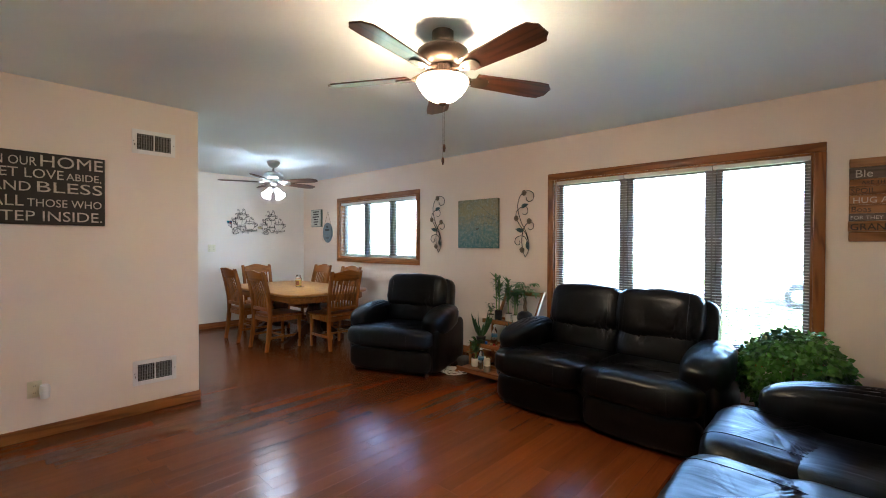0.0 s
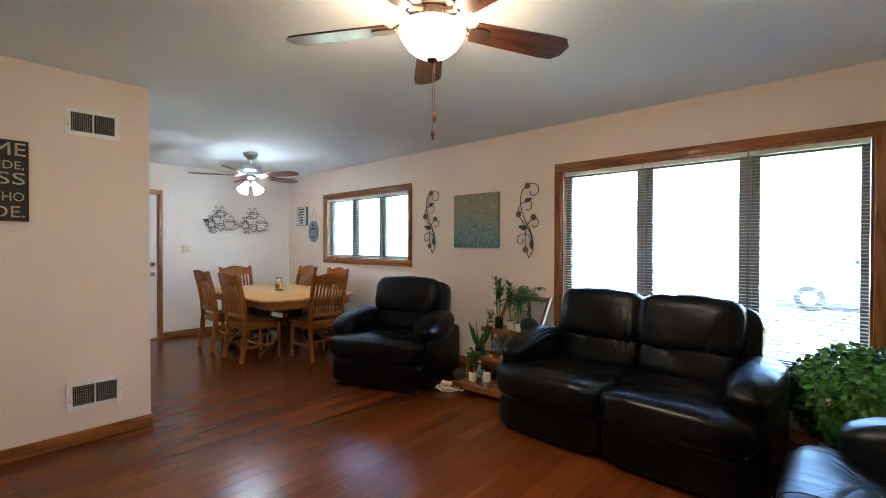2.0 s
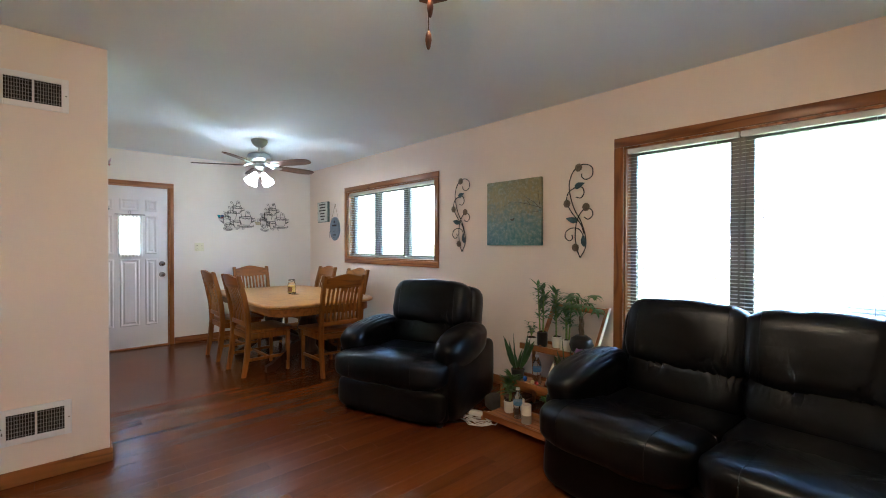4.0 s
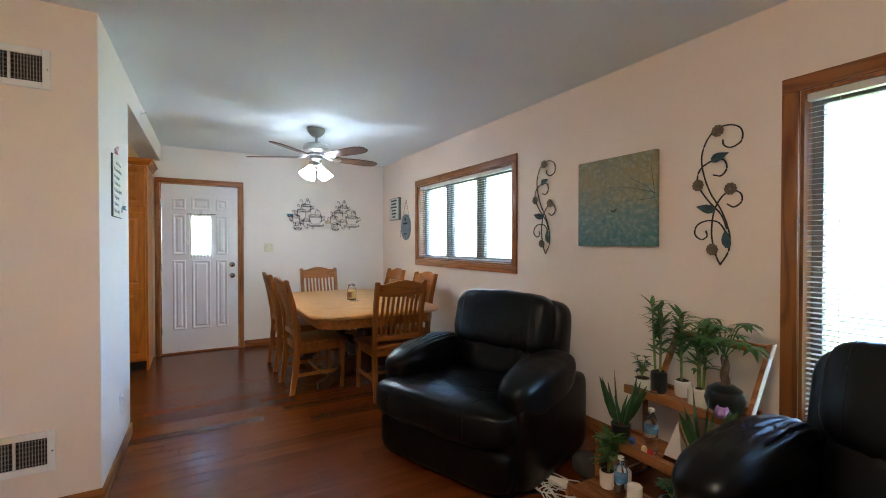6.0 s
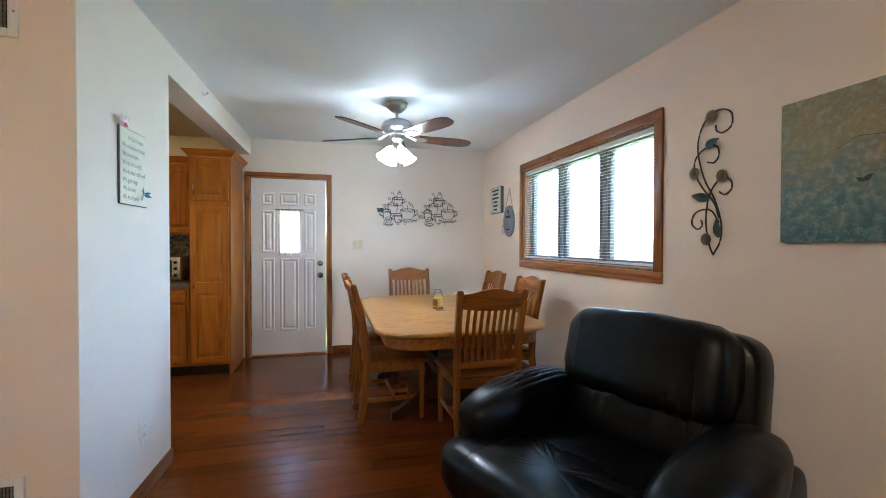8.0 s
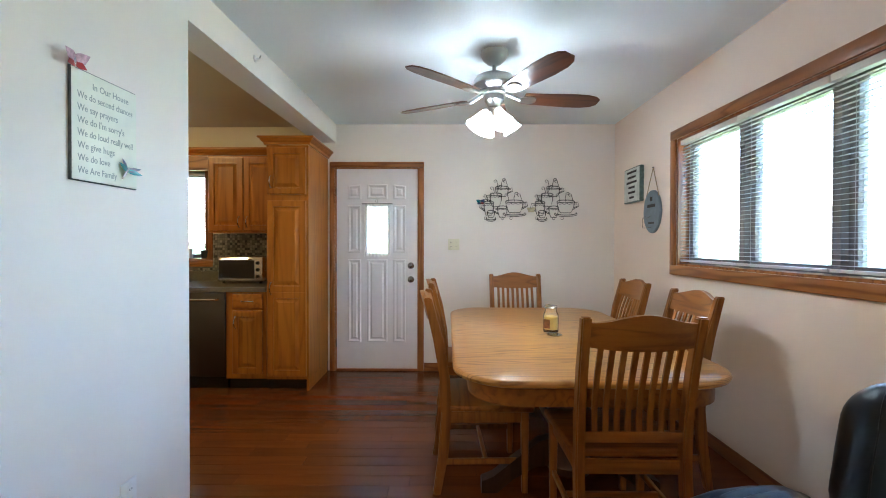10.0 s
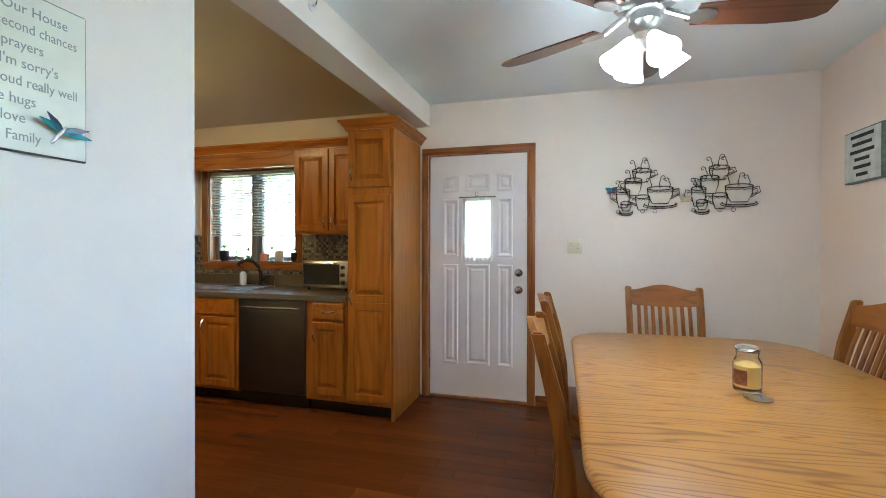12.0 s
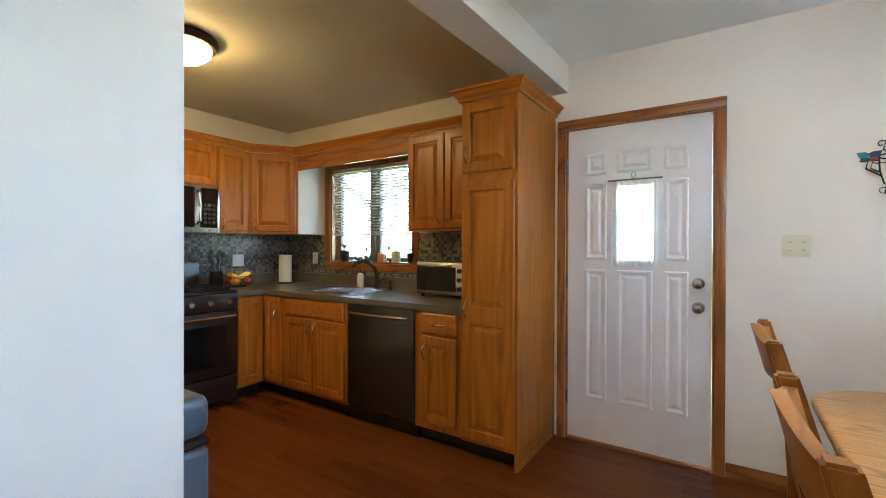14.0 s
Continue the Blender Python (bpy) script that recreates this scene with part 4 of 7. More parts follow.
def cab_door(parent, x0, x1, z0, z1, face, pull=None, split=None, name="door"):
    spans = [(z0, z1)] if split is None else [(z0, split), (split, z1)]
    bm = bmesh.new()
    box(bm, (x0, face + 0.0, z0), (x1, face + 0.004, z1))
    for a, c in spans:
        small = (c - a) < 0.2
        i = 0.028 if small else 0.052
        panel_rings(bm, x0, x1, a, c, [(0.0, 0.0), (0.0, -0.015), (0.004, -0.019), (i, -0.019), (i + 0.003, -0.006), (i + 0.013, -0.006), (i + 0.042, -0.0185)] if not small else [(0.0, 0.0), (0.0, -0.013), (0.008, -0.019)], face)
    d = part(name, bm, CAB_Z if name == "door" else CAB_Y, parent, smooth=False)
    if pull:
        px, pz, upright = pull
        bm = bmesh.new()
        h = 0.05
        pts = []
        for i in range(9):
            u = -1 + i / 4
            out = 0.028 * (1 - u * u) + 0.004
            pts.append((px, face - 0.019 - out, pz + u * h) if upright else (px + u * h, face - 0.019 - out, pz))
        tube(bm, pts, 0.0055, 8)
        for s in (-1, 1):
            q = (px, face - 0.021, pz + s * h) if upright else (px + s * h, face - 0.021, pz)
            pillow(bm, q, (0.016, 0.012, 0.016), 1.0, nu=8, nv=6)
        part("handle", bm, CHROME, d, "polished curved handle")
    return d


def cabinet(label, m, w, depth, z0, z1, doors, toe=False, name="cabinet"):
    """Local: back at y = 0, front at y = -depth, x from 0 to w."""
    t = thing(name, label, "cabinet", m)
    bm = bmesh.new()
    box(bm, (0.001, -depth, z0), (w - 0.001, 0, z1))
    part("body", bm, CAB_Z, t, smooth=False)
    if toe:
        bm = bmesh.new()
        box(bm, (0.001, -depth + 0.07, 0.0), (w - 0.001, -0.05, z0))
        part("toe_kick", bm, APPL_BLACK, t, smooth=False)
    for d in doors:
        cab_door(t, *d[:4], -depth, *d[4:])
    return t


def west(y0, back=KX):
    return pose(back, y0, 0, 0, 0, 90)


def south(x0):
    return pose(x0, KY, 0, 0, 0, 180)


dep = BF - KX
cabinet("honey oak sink base cabinet with double doors", west(-0.77), 0.745, dep, 0.10, 0.865,
        [(0.02, 0.71, 0.72, 0.85, None, None, "drawer_front"), (0.02, 0.358, 0.13, 0.70, (0.325, 0.62, True)), (0.372, 0.71, 0.13, 0.70, (0.405, 0.62, True))], True, "sink_cabinet")
cabinet("honey oak base cabinet with a drawer", west(0.597), 0.356, dep, 0.10, 0.865,
        [(0.062, 0.325, 0.72, 0.85, (0.193, 0.785, False), None, "drawer_front"), (0.062, 0.325, 0.145, 0.70, (0.09, 0.60, True))], True, "base_cabinet")
cabinet("honey oak corner base cabinet with a narrow door", west(KY + 0.002), -0.772 - KY, dep, 0.10, 0.865,
        [(0.64, 0.85, 0.13, 0.85, (0.81, 0.70, True))], True, "base_cabinet")
cabinet("honey oak base cabinet beside the range", south(-6.58), 0.252, 0.615, 0.10, 0.865,
        [(0.01, 0.245, 0.13, 0.85, None)], True, "base_cabinet")
pan = cabinet("tall honey oak pantry cabinet with crown moulding", west(0.962), 0.37, -6.83 - KX, 0.10, 2.15,
        [(0.012, 0.35, 1.722, 2.13, (0.045, 1.83, True)), (0.012, 0.35, 0.13, 1.665, (0.045, 0.90, True), 0.868)], True, "pantry_cabinet")
bm = bmesh.new()
box(bm, (0.351, 6.83 + KX + 0.004, 0.0), (0.372, -0.14, 0.0995))
part("end_panel", bm, CAB_Z, pan, smooth=False)
cabinet("honey oak wall cabinet with double doors", west(0.225), 0.728, UF - KX, 1.395, 2.14,
        [(0.012, 0.345, 1.415, 2.12, (0.31, 1.50, True)), (0.353, 0.686, 1.415, 2.12, (0.388, 1.50, True))], False, "wall_cabinet")
cabinet("honey oak wall cabinet beside the microwave", south(-6.585), 0.30, 0.315, 1.395, 2.14,
        [(0.012, 0.288, 1.415, 2.12, (0.045, 1.48, True))], False, "wall_cabinet")
cabinet("short honey oak cabinet above the microwave", south(-5.825), 0.758, 0.315, 1.775, 2.14,
        [(0.012, 0.375, 1.795, 2.12, None), (0.383, 0.746, 1.795, 2.12, None)], False, "wall_cabinet")
cabinet("honey oak wall cabinet past the range", south(-5.165), 0.658, 0.315, 1.395, 2.14,
        [(0.012, 0.325, 1.415, 2.12, None), (0.333, 0.646, 1.415, 2.12, None)], False, "wall_cabinet")
# diagonal corner cabinet
P0, P1 = Vector((UF, -1.11, 0)), Vector((-6.887, KY + 0.315, 0))
cc = thing("corner_cabinet", "honey oak diagonal corner wall cabinet", "cabinet", pose(P1.x, P1.y, 0, 0, 0, math.degrees(math.atan2(P0.y - P1.y, P0.x - P1.x)) ))
inv = cc.matrix_world.inverted()
bm = bmesh.new()
ring = [inv @ Vector(q) for q in ((P0.x, P0.y, 0), (P1.x, P1.y, 0), (P1.x, KY + 0.001, 0), (KX + 0.001, KY + 0.001, 0), (KX + 0.001, P0.y, 0))]
lo = [bm.verts.new((q.x, q.y, 1.395)) for q in ring]
hi = [bm.verts.new((q.x, q.y, 2.14)) for q in ring]
bm.faces.new(lo)
bm.faces.new(hi)
for i in range(5):
    j = (i + 1) % 5
    bm.faces.new((lo[i], lo[j], hi[j], hi[i]))
part("body", bm, CAB_Z, cc, smooth=False)
# added pale sheet: window reflection on the bright oak side, put into its colour
bm = bmesh.new()
box(bm, (KX + 0.003, P0.y + 0.0005, 1.397), (UF - 0.003, P0.y + 0.004, 2.138), inv)
part("side_panel", bm, mat("window_glare_white", (0.66, 0.62, 0.57), 0.5, vary=0.03), cc, "off-white sheet for window glare on the cabinet side", smooth=False)
L = (P1 - P0).length
cab_door(cc, 0.02, L - 0.02, 1.415, 2.12, -0.002, (0.055, 1.48, True))


def crown(name, pts, z, label):
    """Crown moulding along a polyline; its outer side is to the left of the way."""
    bm = bmesh.new()
    prof = [(0.0, 0.0), (0.012, 0.0), (0.016, 0.018), (0.03, 0.03), (0.042, 0.05), (0.055, 0.055), (0.055, 0.068), (0.0, 0.068)]
    rings = []
    for i, p in enumerate(pts):
        p = Vector((*p, 0))
        dirs = []
        if i > 0:
            dirs.append((p - Vector((*pts[i - 1], 0))).normalized())
        if i < len(pts) - 1:
            dirs.append((Vector((*pts[i + 1], 0)) - p).normalized())
        nrm = [Vector((-d.y, d.x, 0)) for d in dirs]
        nn = sum(nrm, Vector()).normalized()
        k = 1 / max(0.3, nn.dot(nrm[0]))
        rings.append([bm.verts.new(p + nn * a * k + Vector((0, 0, z + h))) for a, h in prof])
    m = len(prof)
    for a, c in zip(rings, rings[1:]):
        for k in range(m):
            bm.faces.new((a[k], a[(k + 1) % m], c[(k + 1) % m], c[k]))
    bm.faces.new(rings[0])
    bm.faces.new(rings[-1])
    return tagged(ob_of(name, bm, CAB_Y, False), label, "trim", kind="structure")


crown("crown_trim", [(-5.165, KY + 0.317), (-6.885, KY + 0.317), (UF + 0.002, -1.108), (UF + 0.002, 0.95)][::-1], 2.142, "oak crown moulding on the wall cabinets")
crown("crown_trim_pantry", [(XW + 0.002, 1.334), (-6.826, 1.334), (-6.826, 0.958), (-7.135, 0.958)], 2.152, "oak crown moulding on the pantry")
val = thing("valance_board", "oak valance board above the kitchen window", "trim", kind="structure")
bm = bmesh.new()
box(bm, (UF - 0.02, -1.108, 2.0), (UF, 0.223, 2.139))
part("board", bm, OAK_TRIM_Y, val, smooth=False)

# worktop with a sink hole, and upstand
ct = thing("worktop", "dark speckled laminate kitchen worktop", "worktop")
SX0, SX1, SY0, SY1 = -7.385, -6.945, -0.72, -0.06
bm = bmesh.new()
cf = BF + 0.025
for lo, hi in (((KX, KY, 0.866), (cf, SY0, KZ)), ((KX, SY1, 0.866), (cf, 0.953, KZ)), ((KX, SY0, 0.866), (SX0, SY1, KZ)), ((SX1, SY0, 0.866), (cf, SY1, KZ)), ((cf, KY, 0.866), (-6.581, KY + 0.64, KZ))):
    box(bm, lo, hi)
part("top", bm, STONE, ct, smooth=False)
bm = bmesh.new()
box(bm, (KX, KY + 0.02, KZ), (KX + 0.018, 0.953, KZ + 0.10))
box(bm, (KX, KY, KZ), (-6.581, KY + 0.018, KZ + 0.10))
part("upstand", bm, STONE, ct, smooth=False)
solid("backsplash_west", [((KX, KY + 0.006, KZ + 0.101), (KX + 0.008, -1.09, 1.394)), ((KX, -1.09, KZ + 0.101), (KX + 0.008, 0.223, 1.063)), ((KX, 0.223, KZ + 0.101), (KX + 0.008, 0.953, 1.394)), ((KX, -1.09, 1.063), (KX + 0.008, -1.075, 1.394)), ((KX, 0.110, 1.063), (KX + 0.008, 0.223, 1.394))], TILE, "mosaic tile backsplash of dark and tan squares", "backsplash")
solid("backsplash_south", [((KX + 0.009, KY, KZ + 0.101), (-4.3, KY + 0.008, 1.394))], TILE, "mosaic tile backsplash behind the range", "backsplash")

sink = thing("kitchen_sink", "double-bowl stainless steel sink set in the worktop", "sink")
bm = bmesh.new()
mid = (SY0 + SY1) / 2
for a, c in ((SY0 + 0.002, mid - 0.012), (mid + 0.012, SY1 - 0.002)):
    x0, x1, z0, z1 = SX0 + 0.002, SX1 - 0.002, 0.74, KZ + 0.003
    v = [bm.verts.new(p) for p in ((x0, a, z1), (x1, a, z1), (x1, c, z1), (x0, c, z1), (x0 + .02, a + .02, z0), (x1 - .02, a + .02, z0), (x1 - .02, c - .02, z0), (x0 + .02, c - .02, z0))]
    for f in ((0, 1, 5, 4), (1, 2, 6, 5), (2, 3, 7, 6), (3, 0, 4, 7), (4, 5, 6, 7)):
        bm.faces.new([v[i] for i in f])
part("bowl", bm, STEEL_LIGHT, sink, smooth=False)
bm = bmesh.new()
for lo, hi in (((SX0 - .02, SY0 - .02), (SX0 + .003, SY1 + .02)), ((SX1 - .003, SY0 - .02), (SX1 + .02, SY1 + .02)), ((SX0 + .003, SY0 - .02), (SX1 - .003, SY0 + .003)), ((SX0 + .003, SY1 - .003), (SX1 - .003, SY1 + .02)), ((SX0 + .003, mid - .013), (SX1 - .003, mid + .013))):
    box(bm, (*lo, KZ + 0.0005), (*hi, KZ + 0.006))
part("rim", bm, STEEL_LIGHT, sink, smooth=False)
fau = thing("faucet", "dark curved kitchen faucet behind the sink", "faucet", pose(-7.435, -0.28, KZ + 0.0005))
bm = bmesh.new()
lathe(bm, [(0.03, 0.0), (0.028, 0.02), (0.018, 0.03), (0.018, 0.05)], seg=16)
part("base", bm, BRONZE, fau)
bm = bmesh.new()
tube(bm, [(0, 0, 0.04), (0, -0.005, 0.12), (0.01, -0.02, 0.18), (0.05, -0.05, 0.235), (0.10, -0.09, 0.245), (0.15, -0.12, 0.22), (0.165, -0.13, 0.19)], 0.019, 10)
part("spout", bm, BRONZE, fau)
bm = bmesh.new()
tube(bm, [(0.0, 0.02, 0.05), (0.0, 0.06, 0.085), (0.005, 0.10, 0.09)], 0.011, 8)
part("lever", bm, BRONZE, fau)
spr = thing("side_sprayer", "small dark sink sprayer on the worktop", "sprayer", pose(-7.435, -0.13, KZ + 0.0005))
bm = bmesh.new()
lathe(bm, [(0.02, 0.0), (0.018, 0.02), (0.012, 0.03), (0.014, 0.07), (0.010, 0.085)], seg=12)
part("body", bm, BRONZE, spr)

dw = thing("dishwasher", "dark stainless dishwasher with a bar handle", "dishwasher", west(-0.022))
bm = rbox((0.004, -dep - 0.018, 0.12), (0.616, -0.02, 0.862), 0.006)
part("body", bm, STEEL, dw)
bm = bmesh.new()
box(bm, (0.01, -dep + 0.05, 0.0), (0.61, -0.05, 0.12))
part("toe_kick", bm, APPL_BLACK, dw, smooth=False)
bm = bmesh.new()
tube(bm, [(0.06, -dep - 0.02, 0.80), (0.07, -dep - 0.05, 0.80), (0.31, -dep - 0.062, 0.80), (0.55, -dep - 0.05, 0.80), (0.56, -dep - 0.02, 0.80)], 0.011, 8)
part("handle", bm, STEEL_LIGHT, dw, "brushed steel bar handle")

# range and microwave on the south wall
rg = thing("kitchen_range", "black and stainless freestanding gas range", "stove", south(-5.815))
w = 0.76
part("body", rbox((0.004, -0.64, 0.02), (w - 0.004, -0.004, 0.90), 0.006), APPL_BLACK, rg)
part("cooktop", rbox((0.0, -0.655, 0.901), (w, -0.06, 0.925), 0.006), APPL_BLACK, rg)
dr = part("oven_door", rbox((0.012, -0.672, 0.26), (w - 0.012, -0.642, 0.76), 0.006), STEEL, rg)
bm = bmesh.new()
box(bm, (0.10, -0.676, 0.34), (w - 0.10, -0.6725, 0.66))
part("oven_window", bm, BLACK_GLASS, dr, smooth=False)
bm = bmesh.new()
tube(bm, [(0.05, -0.675, 0.725), (0.055, -0.715, 0.725), (w - 0.055, -0.715, 0.725), (w - 0.05, -0.675, 0.725)], 0.013, 8)
part("handle", bm, STEEL_LIGHT, dr)
part("drawer", rbox((0.012, -0.668, 0.06), (w - 0.012, -0.642, 0.245), 0.006), STEEL, rg)
part("control_panel", rbox((0.004, -0.668, 0.775), (w - 0.004, -0.642, 0.898), 0.006), STEEL, rg)
for i in range(5):
    bm = bmesh.new()
    lathe(bm, [(0.026, 0.0), (0.024, 0.02), (0.018, 0.034)], seg=16, m=pose(0.09 + 0.145 * i, -0.668, 0.835, 90, 0, 0))
    part("knob", bm, STEEL_LIGHT, rg, "bright steel burner knob")
for gx in (0.04, 0.40):
    bm = bmesh.new()
    for k in range(4):
        box(bm, (gx + 0.003, -0.62 + 0.165 * k, 0.926), (gx + 0.317, -0.608 + 0.165 * k, 0.952))
        box(bm, (gx + 0.005 + 0.1 * k, -0.62, 0.928), (gx + 0.017 + 0.1 * k, -0.113, 0.950))
    part("grate", bm, BLACK_METAL, rg, smooth=False)
part("back_guard", rbox((0.004, -0.058, 0.901), (w - 0.004, -0.004, 1.13), 0.006), STEEL, rg)
bm = bmesh.new()
box(bm, (0.2, -0.062, 0.98), (0.56, -0.0585, 1.08))
part("display", bm, BLACK_GLASS, rg, smooth=False)
mw = thing("microwave", "stainless over-range microwave oven with black door", "microwave", south(-5.825))
part("body", rbox((0.002, -0.375, 1.385), (0.756, -0.002, 1.772), 0.006), STEEL_LIGHT, mw)
bm = bmesh.new()
box(bm, (0.02, -0.385, 1.43), (0.545, -0.376, 1.755))
md = part("door_glass", bm, BLACK_GLASS, mw, smooth=False)
bm = bmesh.new()
box(bm, (0.60, -0.383, 1.43), (0.735, -0.376, 1.755))
part("control_panel", bm, BLACK_GLASS, mw, smooth=False)
bm = bmesh.new()
tube(bm, [(0.57, -0.376, 1.46), (0.57, -0.42, 1.48), (0.57, -0.425, 1.595), (0.57, -0.42, 1.71), (0.57, -0.376, 1.73)], 0.011, 8)
part("handle", bm, STEEL_LIGHT, md)

for r in range(5):
    for c in range(3):
        part("key", rbox((0.618 + 0.035 * c, -0.3855, 1.46 + 0.036 * r), (0.644 + 0.035 * c, -0.3832, 1.484 + 0.036 * r), 0.002, 1), STEEL, mw)
bm = bmesh.new()
box(bm, (0.615, -0.3845, 1.68), (0.72, -0.3832, 1.73))
part("display", bm, BLACK_GLASS, mw, smooth=False)

# small things in the kitchen
to = thing("toaster_oven", "stainless toaster oven with glass door on the worktop", "toaster oven", west(0.34))
part("body", rbox((0.0, -0.36, KZ + 0.02), (0.44, -0.06, KZ + 0.26), 0.012, 3), STEEL_LIGHT, to)
bm = bmesh.new()
box(bm, (0.018, -0.366, KZ + 0.05), (0.355, -0.3605, KZ + 0.225))
part("glass_door", bm, BLACK_GLASS, to, smooth=False)
bm = bmesh.new()
tube(bm, [(0.04, -0.37, KZ + 0.235), (0.05, -0.39, KZ + 0.238), (0.31, -0.39, KZ + 0.238), (0.32, -0.37, KZ + 0.235)], 0.007, 8)
part("handle", bm, CHROME, to)
for k in range(3):
    bm = bmesh.new()
    lathe(bm, [(0.018, 0), (0.015, 0.018)], seg=14, m=pose(0.39, -0.36, KZ + 0.07 + 0.065 * k, 90, 0, 0))
    part("knob", bm, BLACK_PLASTIC, to)
for sx in (0.04, 0.40):
    for sy in (-0.32, -0.10):
        bm = bmesh.new()
        lathe(bm, [(0.014, 0.0005), (0.012, 0.022)], (sx, sy, KZ), 8)
        part("foot", bm, BLACK_PLASTIC, to)
tow = thing("paper_towel_holder", "white paper towel roll on a dark stand", "paper towel", pose(-7.325, -1.42, KZ + 0.0005))
bm = bmesh.new()
lathe(bm, [(0.075, 0), (0.075, 0.012), (0.01, 0.014), (0.01, 0.30), (0.014, 0.31), (0.004, 0.318)], seg=24)
part("stand", bm, BLACK_METAL, tow)
bm = bmesh.new()
lathe(bm, [(0.022, 0.016), (0.062, 0.016), (0.062, 0.285), (0.022, 0.285)], seg=28)
part("paper_roll", bm, WHITE_PLASTIC, tow, "white paper roll")
soap = thing("soap_bottle", "white labelled soap bottle with dark pump", "soap bottle", pose(-7.455, -0.50, KZ + 0.0005))
bm = bmesh.new()
lathe(bm, [(0.030, 0), (0.032, 0.01), (0.032, 0.10), (0.022, 0.125), (0.012, 0.13)], seg=18)
part("bottle", bm, WHITE_PLASTIC, soap)
bm = bmesh.new()
tube(bm, [(0, 0, 0.13), (0, 0, 0.17), (0.03, -0.01, 0.172)], 0.006, 8)
part("pump", bm, BLACK_PLASTIC, soap)
bowl = thing("fruit_bowl", "wire bowl of bananas, oranges and apples", "fruit bowl", pose(-6.825, -1.42, KZ + 0.0005))
bm = bmesh.new()
for k in range(16):
    a = 2 * math.pi * k / 16
    tube(bm, [(r * math.cos(a), r * math.sin(a), z) for r, z in ((0.05, 0.004), (0.10, 0.02), (0.135, 0.06), (0.15, 0.10))], 0.0022, 5)
for r, z in ((0.05, 0.004), (0.125, 0.045), (0.15, 0.10)):
    tube(bm, [(r * math.cos(2 * math.pi * i / 28), r * math.sin(2 * math.pi * i / 28), z) for i in range(29)], 0.003, 5)
part("wire_basket", bm, BLACK_METAL, bowl)
BANANA = mat("banana_peel", (0.75, 0.52, 0.05), 0.5)
ORANGE = mat("orange_peel", (0.75, 0.25, 0.03), 0.5)
APPLE = mat("apple_skin", (0.45, 0.03, 0.02), 0.3)
for nm, mt, x, y, z, r in (("orange", ORANGE, 0.05, 0.03, 0.055, 0.037), ("apple", APPLE, -0.05, 0.05, 0.055, 0.038), ("orange", ORANGE, -0.02, -0.06, 0.055, 0.037), ("apple", APPLE, 0.06, -0.045, 0.058, 0.036)):
    f = thing(nm, "ripe orange lying in the bowl" if nm == "orange" else "red apple lying in the bowl", "fruit", pose(-6.825 + x, -1.42 + y, KZ + z))
    bm = bmesh.new()
    pillow(bm, (0, 0, 0), (2 * r, 2 * r, 1.9 * r), 1.0, nu=16, nv=10)
    part("flesh", bm, mt, f)
ban = thing("banana_bunch", "yellow bananas lying on the fruit", "fruit", pose(-6.825, -1.42, KZ))
for k in range(3):
    bm = bmesh.new()
    tube(bm, [(-0.09 + 0.03 * i, -0.02 + 0.028 * k, 0.125 - 0.035 * math.sin(math.pi * i / 6)) for i in range(7)], 0.015, 8)
    part("banana", bm, BANANA, ban)
cad = thing("utensil_crock", "dark crock holding black cooking utensils", "crock", pose(-6.665, -1.50, KZ + 0.0005))
bm = bmesh.new()
lathe(bm, [(0.05, 0), (0.055, 0.02), (0.055, 0.14), (0.05, 0.145), (0.045, 0.02)], seg=18)
part("crock", bm, APPL_BLACK, cad)
for k in range(5):
    a = k * 1.25
    bm = bmesh.new()
    tip = (0.055 * math.cos(a), 0.055 * math.sin(a), 0.27 + 0.012 * k)
    tube(bm, [(0.01 * math.cos(a), 0.01 * math.sin(a), 0.03), tip], 0.005, 6)
    pillow(bm, tip, (0.04, 0.012, 0.06), 0.8, nu=10, nv=6)
    part("utensil", bm, BLACK_PLASTIC, cad)
bin_ = thing("trash_can", "blue-grey steel kitchen trash can with rounded lid", "trash can", pose(-5.01, 0.99, 0))
BINM = mat("blue_grey_steel", (0.16, 0.21, 0.28), 0.35, metal=0.6, vary=0.06)
part("body", rbox((-0.17, -0.20, 0.0), (0.17, 0.20, 0.75), 0.02, 3), BINM, bin_)
part("rim", rbox((-0.168, -0.198, 0.751), (0.168, 0.198, 0.775), 0.008, 2), APPL_BLACK, bin_)
bm = rbox((-0.172, -0.202, 0.776), (0.172, 0.202, 0.885), 0.03, 4)
part("lid", bm, BINM, bin_)

kl = thing("ceiling_light", "lit flush kitchen ceiling light with bronze ring", "ceiling light", pose(-5.835, -0.36, 0))
bm = bmesh.new()
lathe(bm, [(0.19, CZ), (0.195, CZ - 0.02), (0.18, CZ - 0.05), (0.16, CZ - 0.055)], seg=36)
part("ring", bm, BRONZE, kl)
bm = bmesh.new()
lathe(bm, [(0.158, CZ - 0.05), (0.15, CZ - 0.085), (0.11, CZ - 0.12), (0.05, CZ - 0.14), (0.01, CZ - 0.143)], seg=36)
part("bowl_shade", bm, GLOW_KIT, kl, "glowing frosted glass bowl")
bm = bmesh.new()
lathe(bm, [(0.006, CZ - 0.17), (0.014, CZ - 0.16), (0.012, CZ - 0.144)], seg=14)
part("finial", bm, BRONZE, kl)

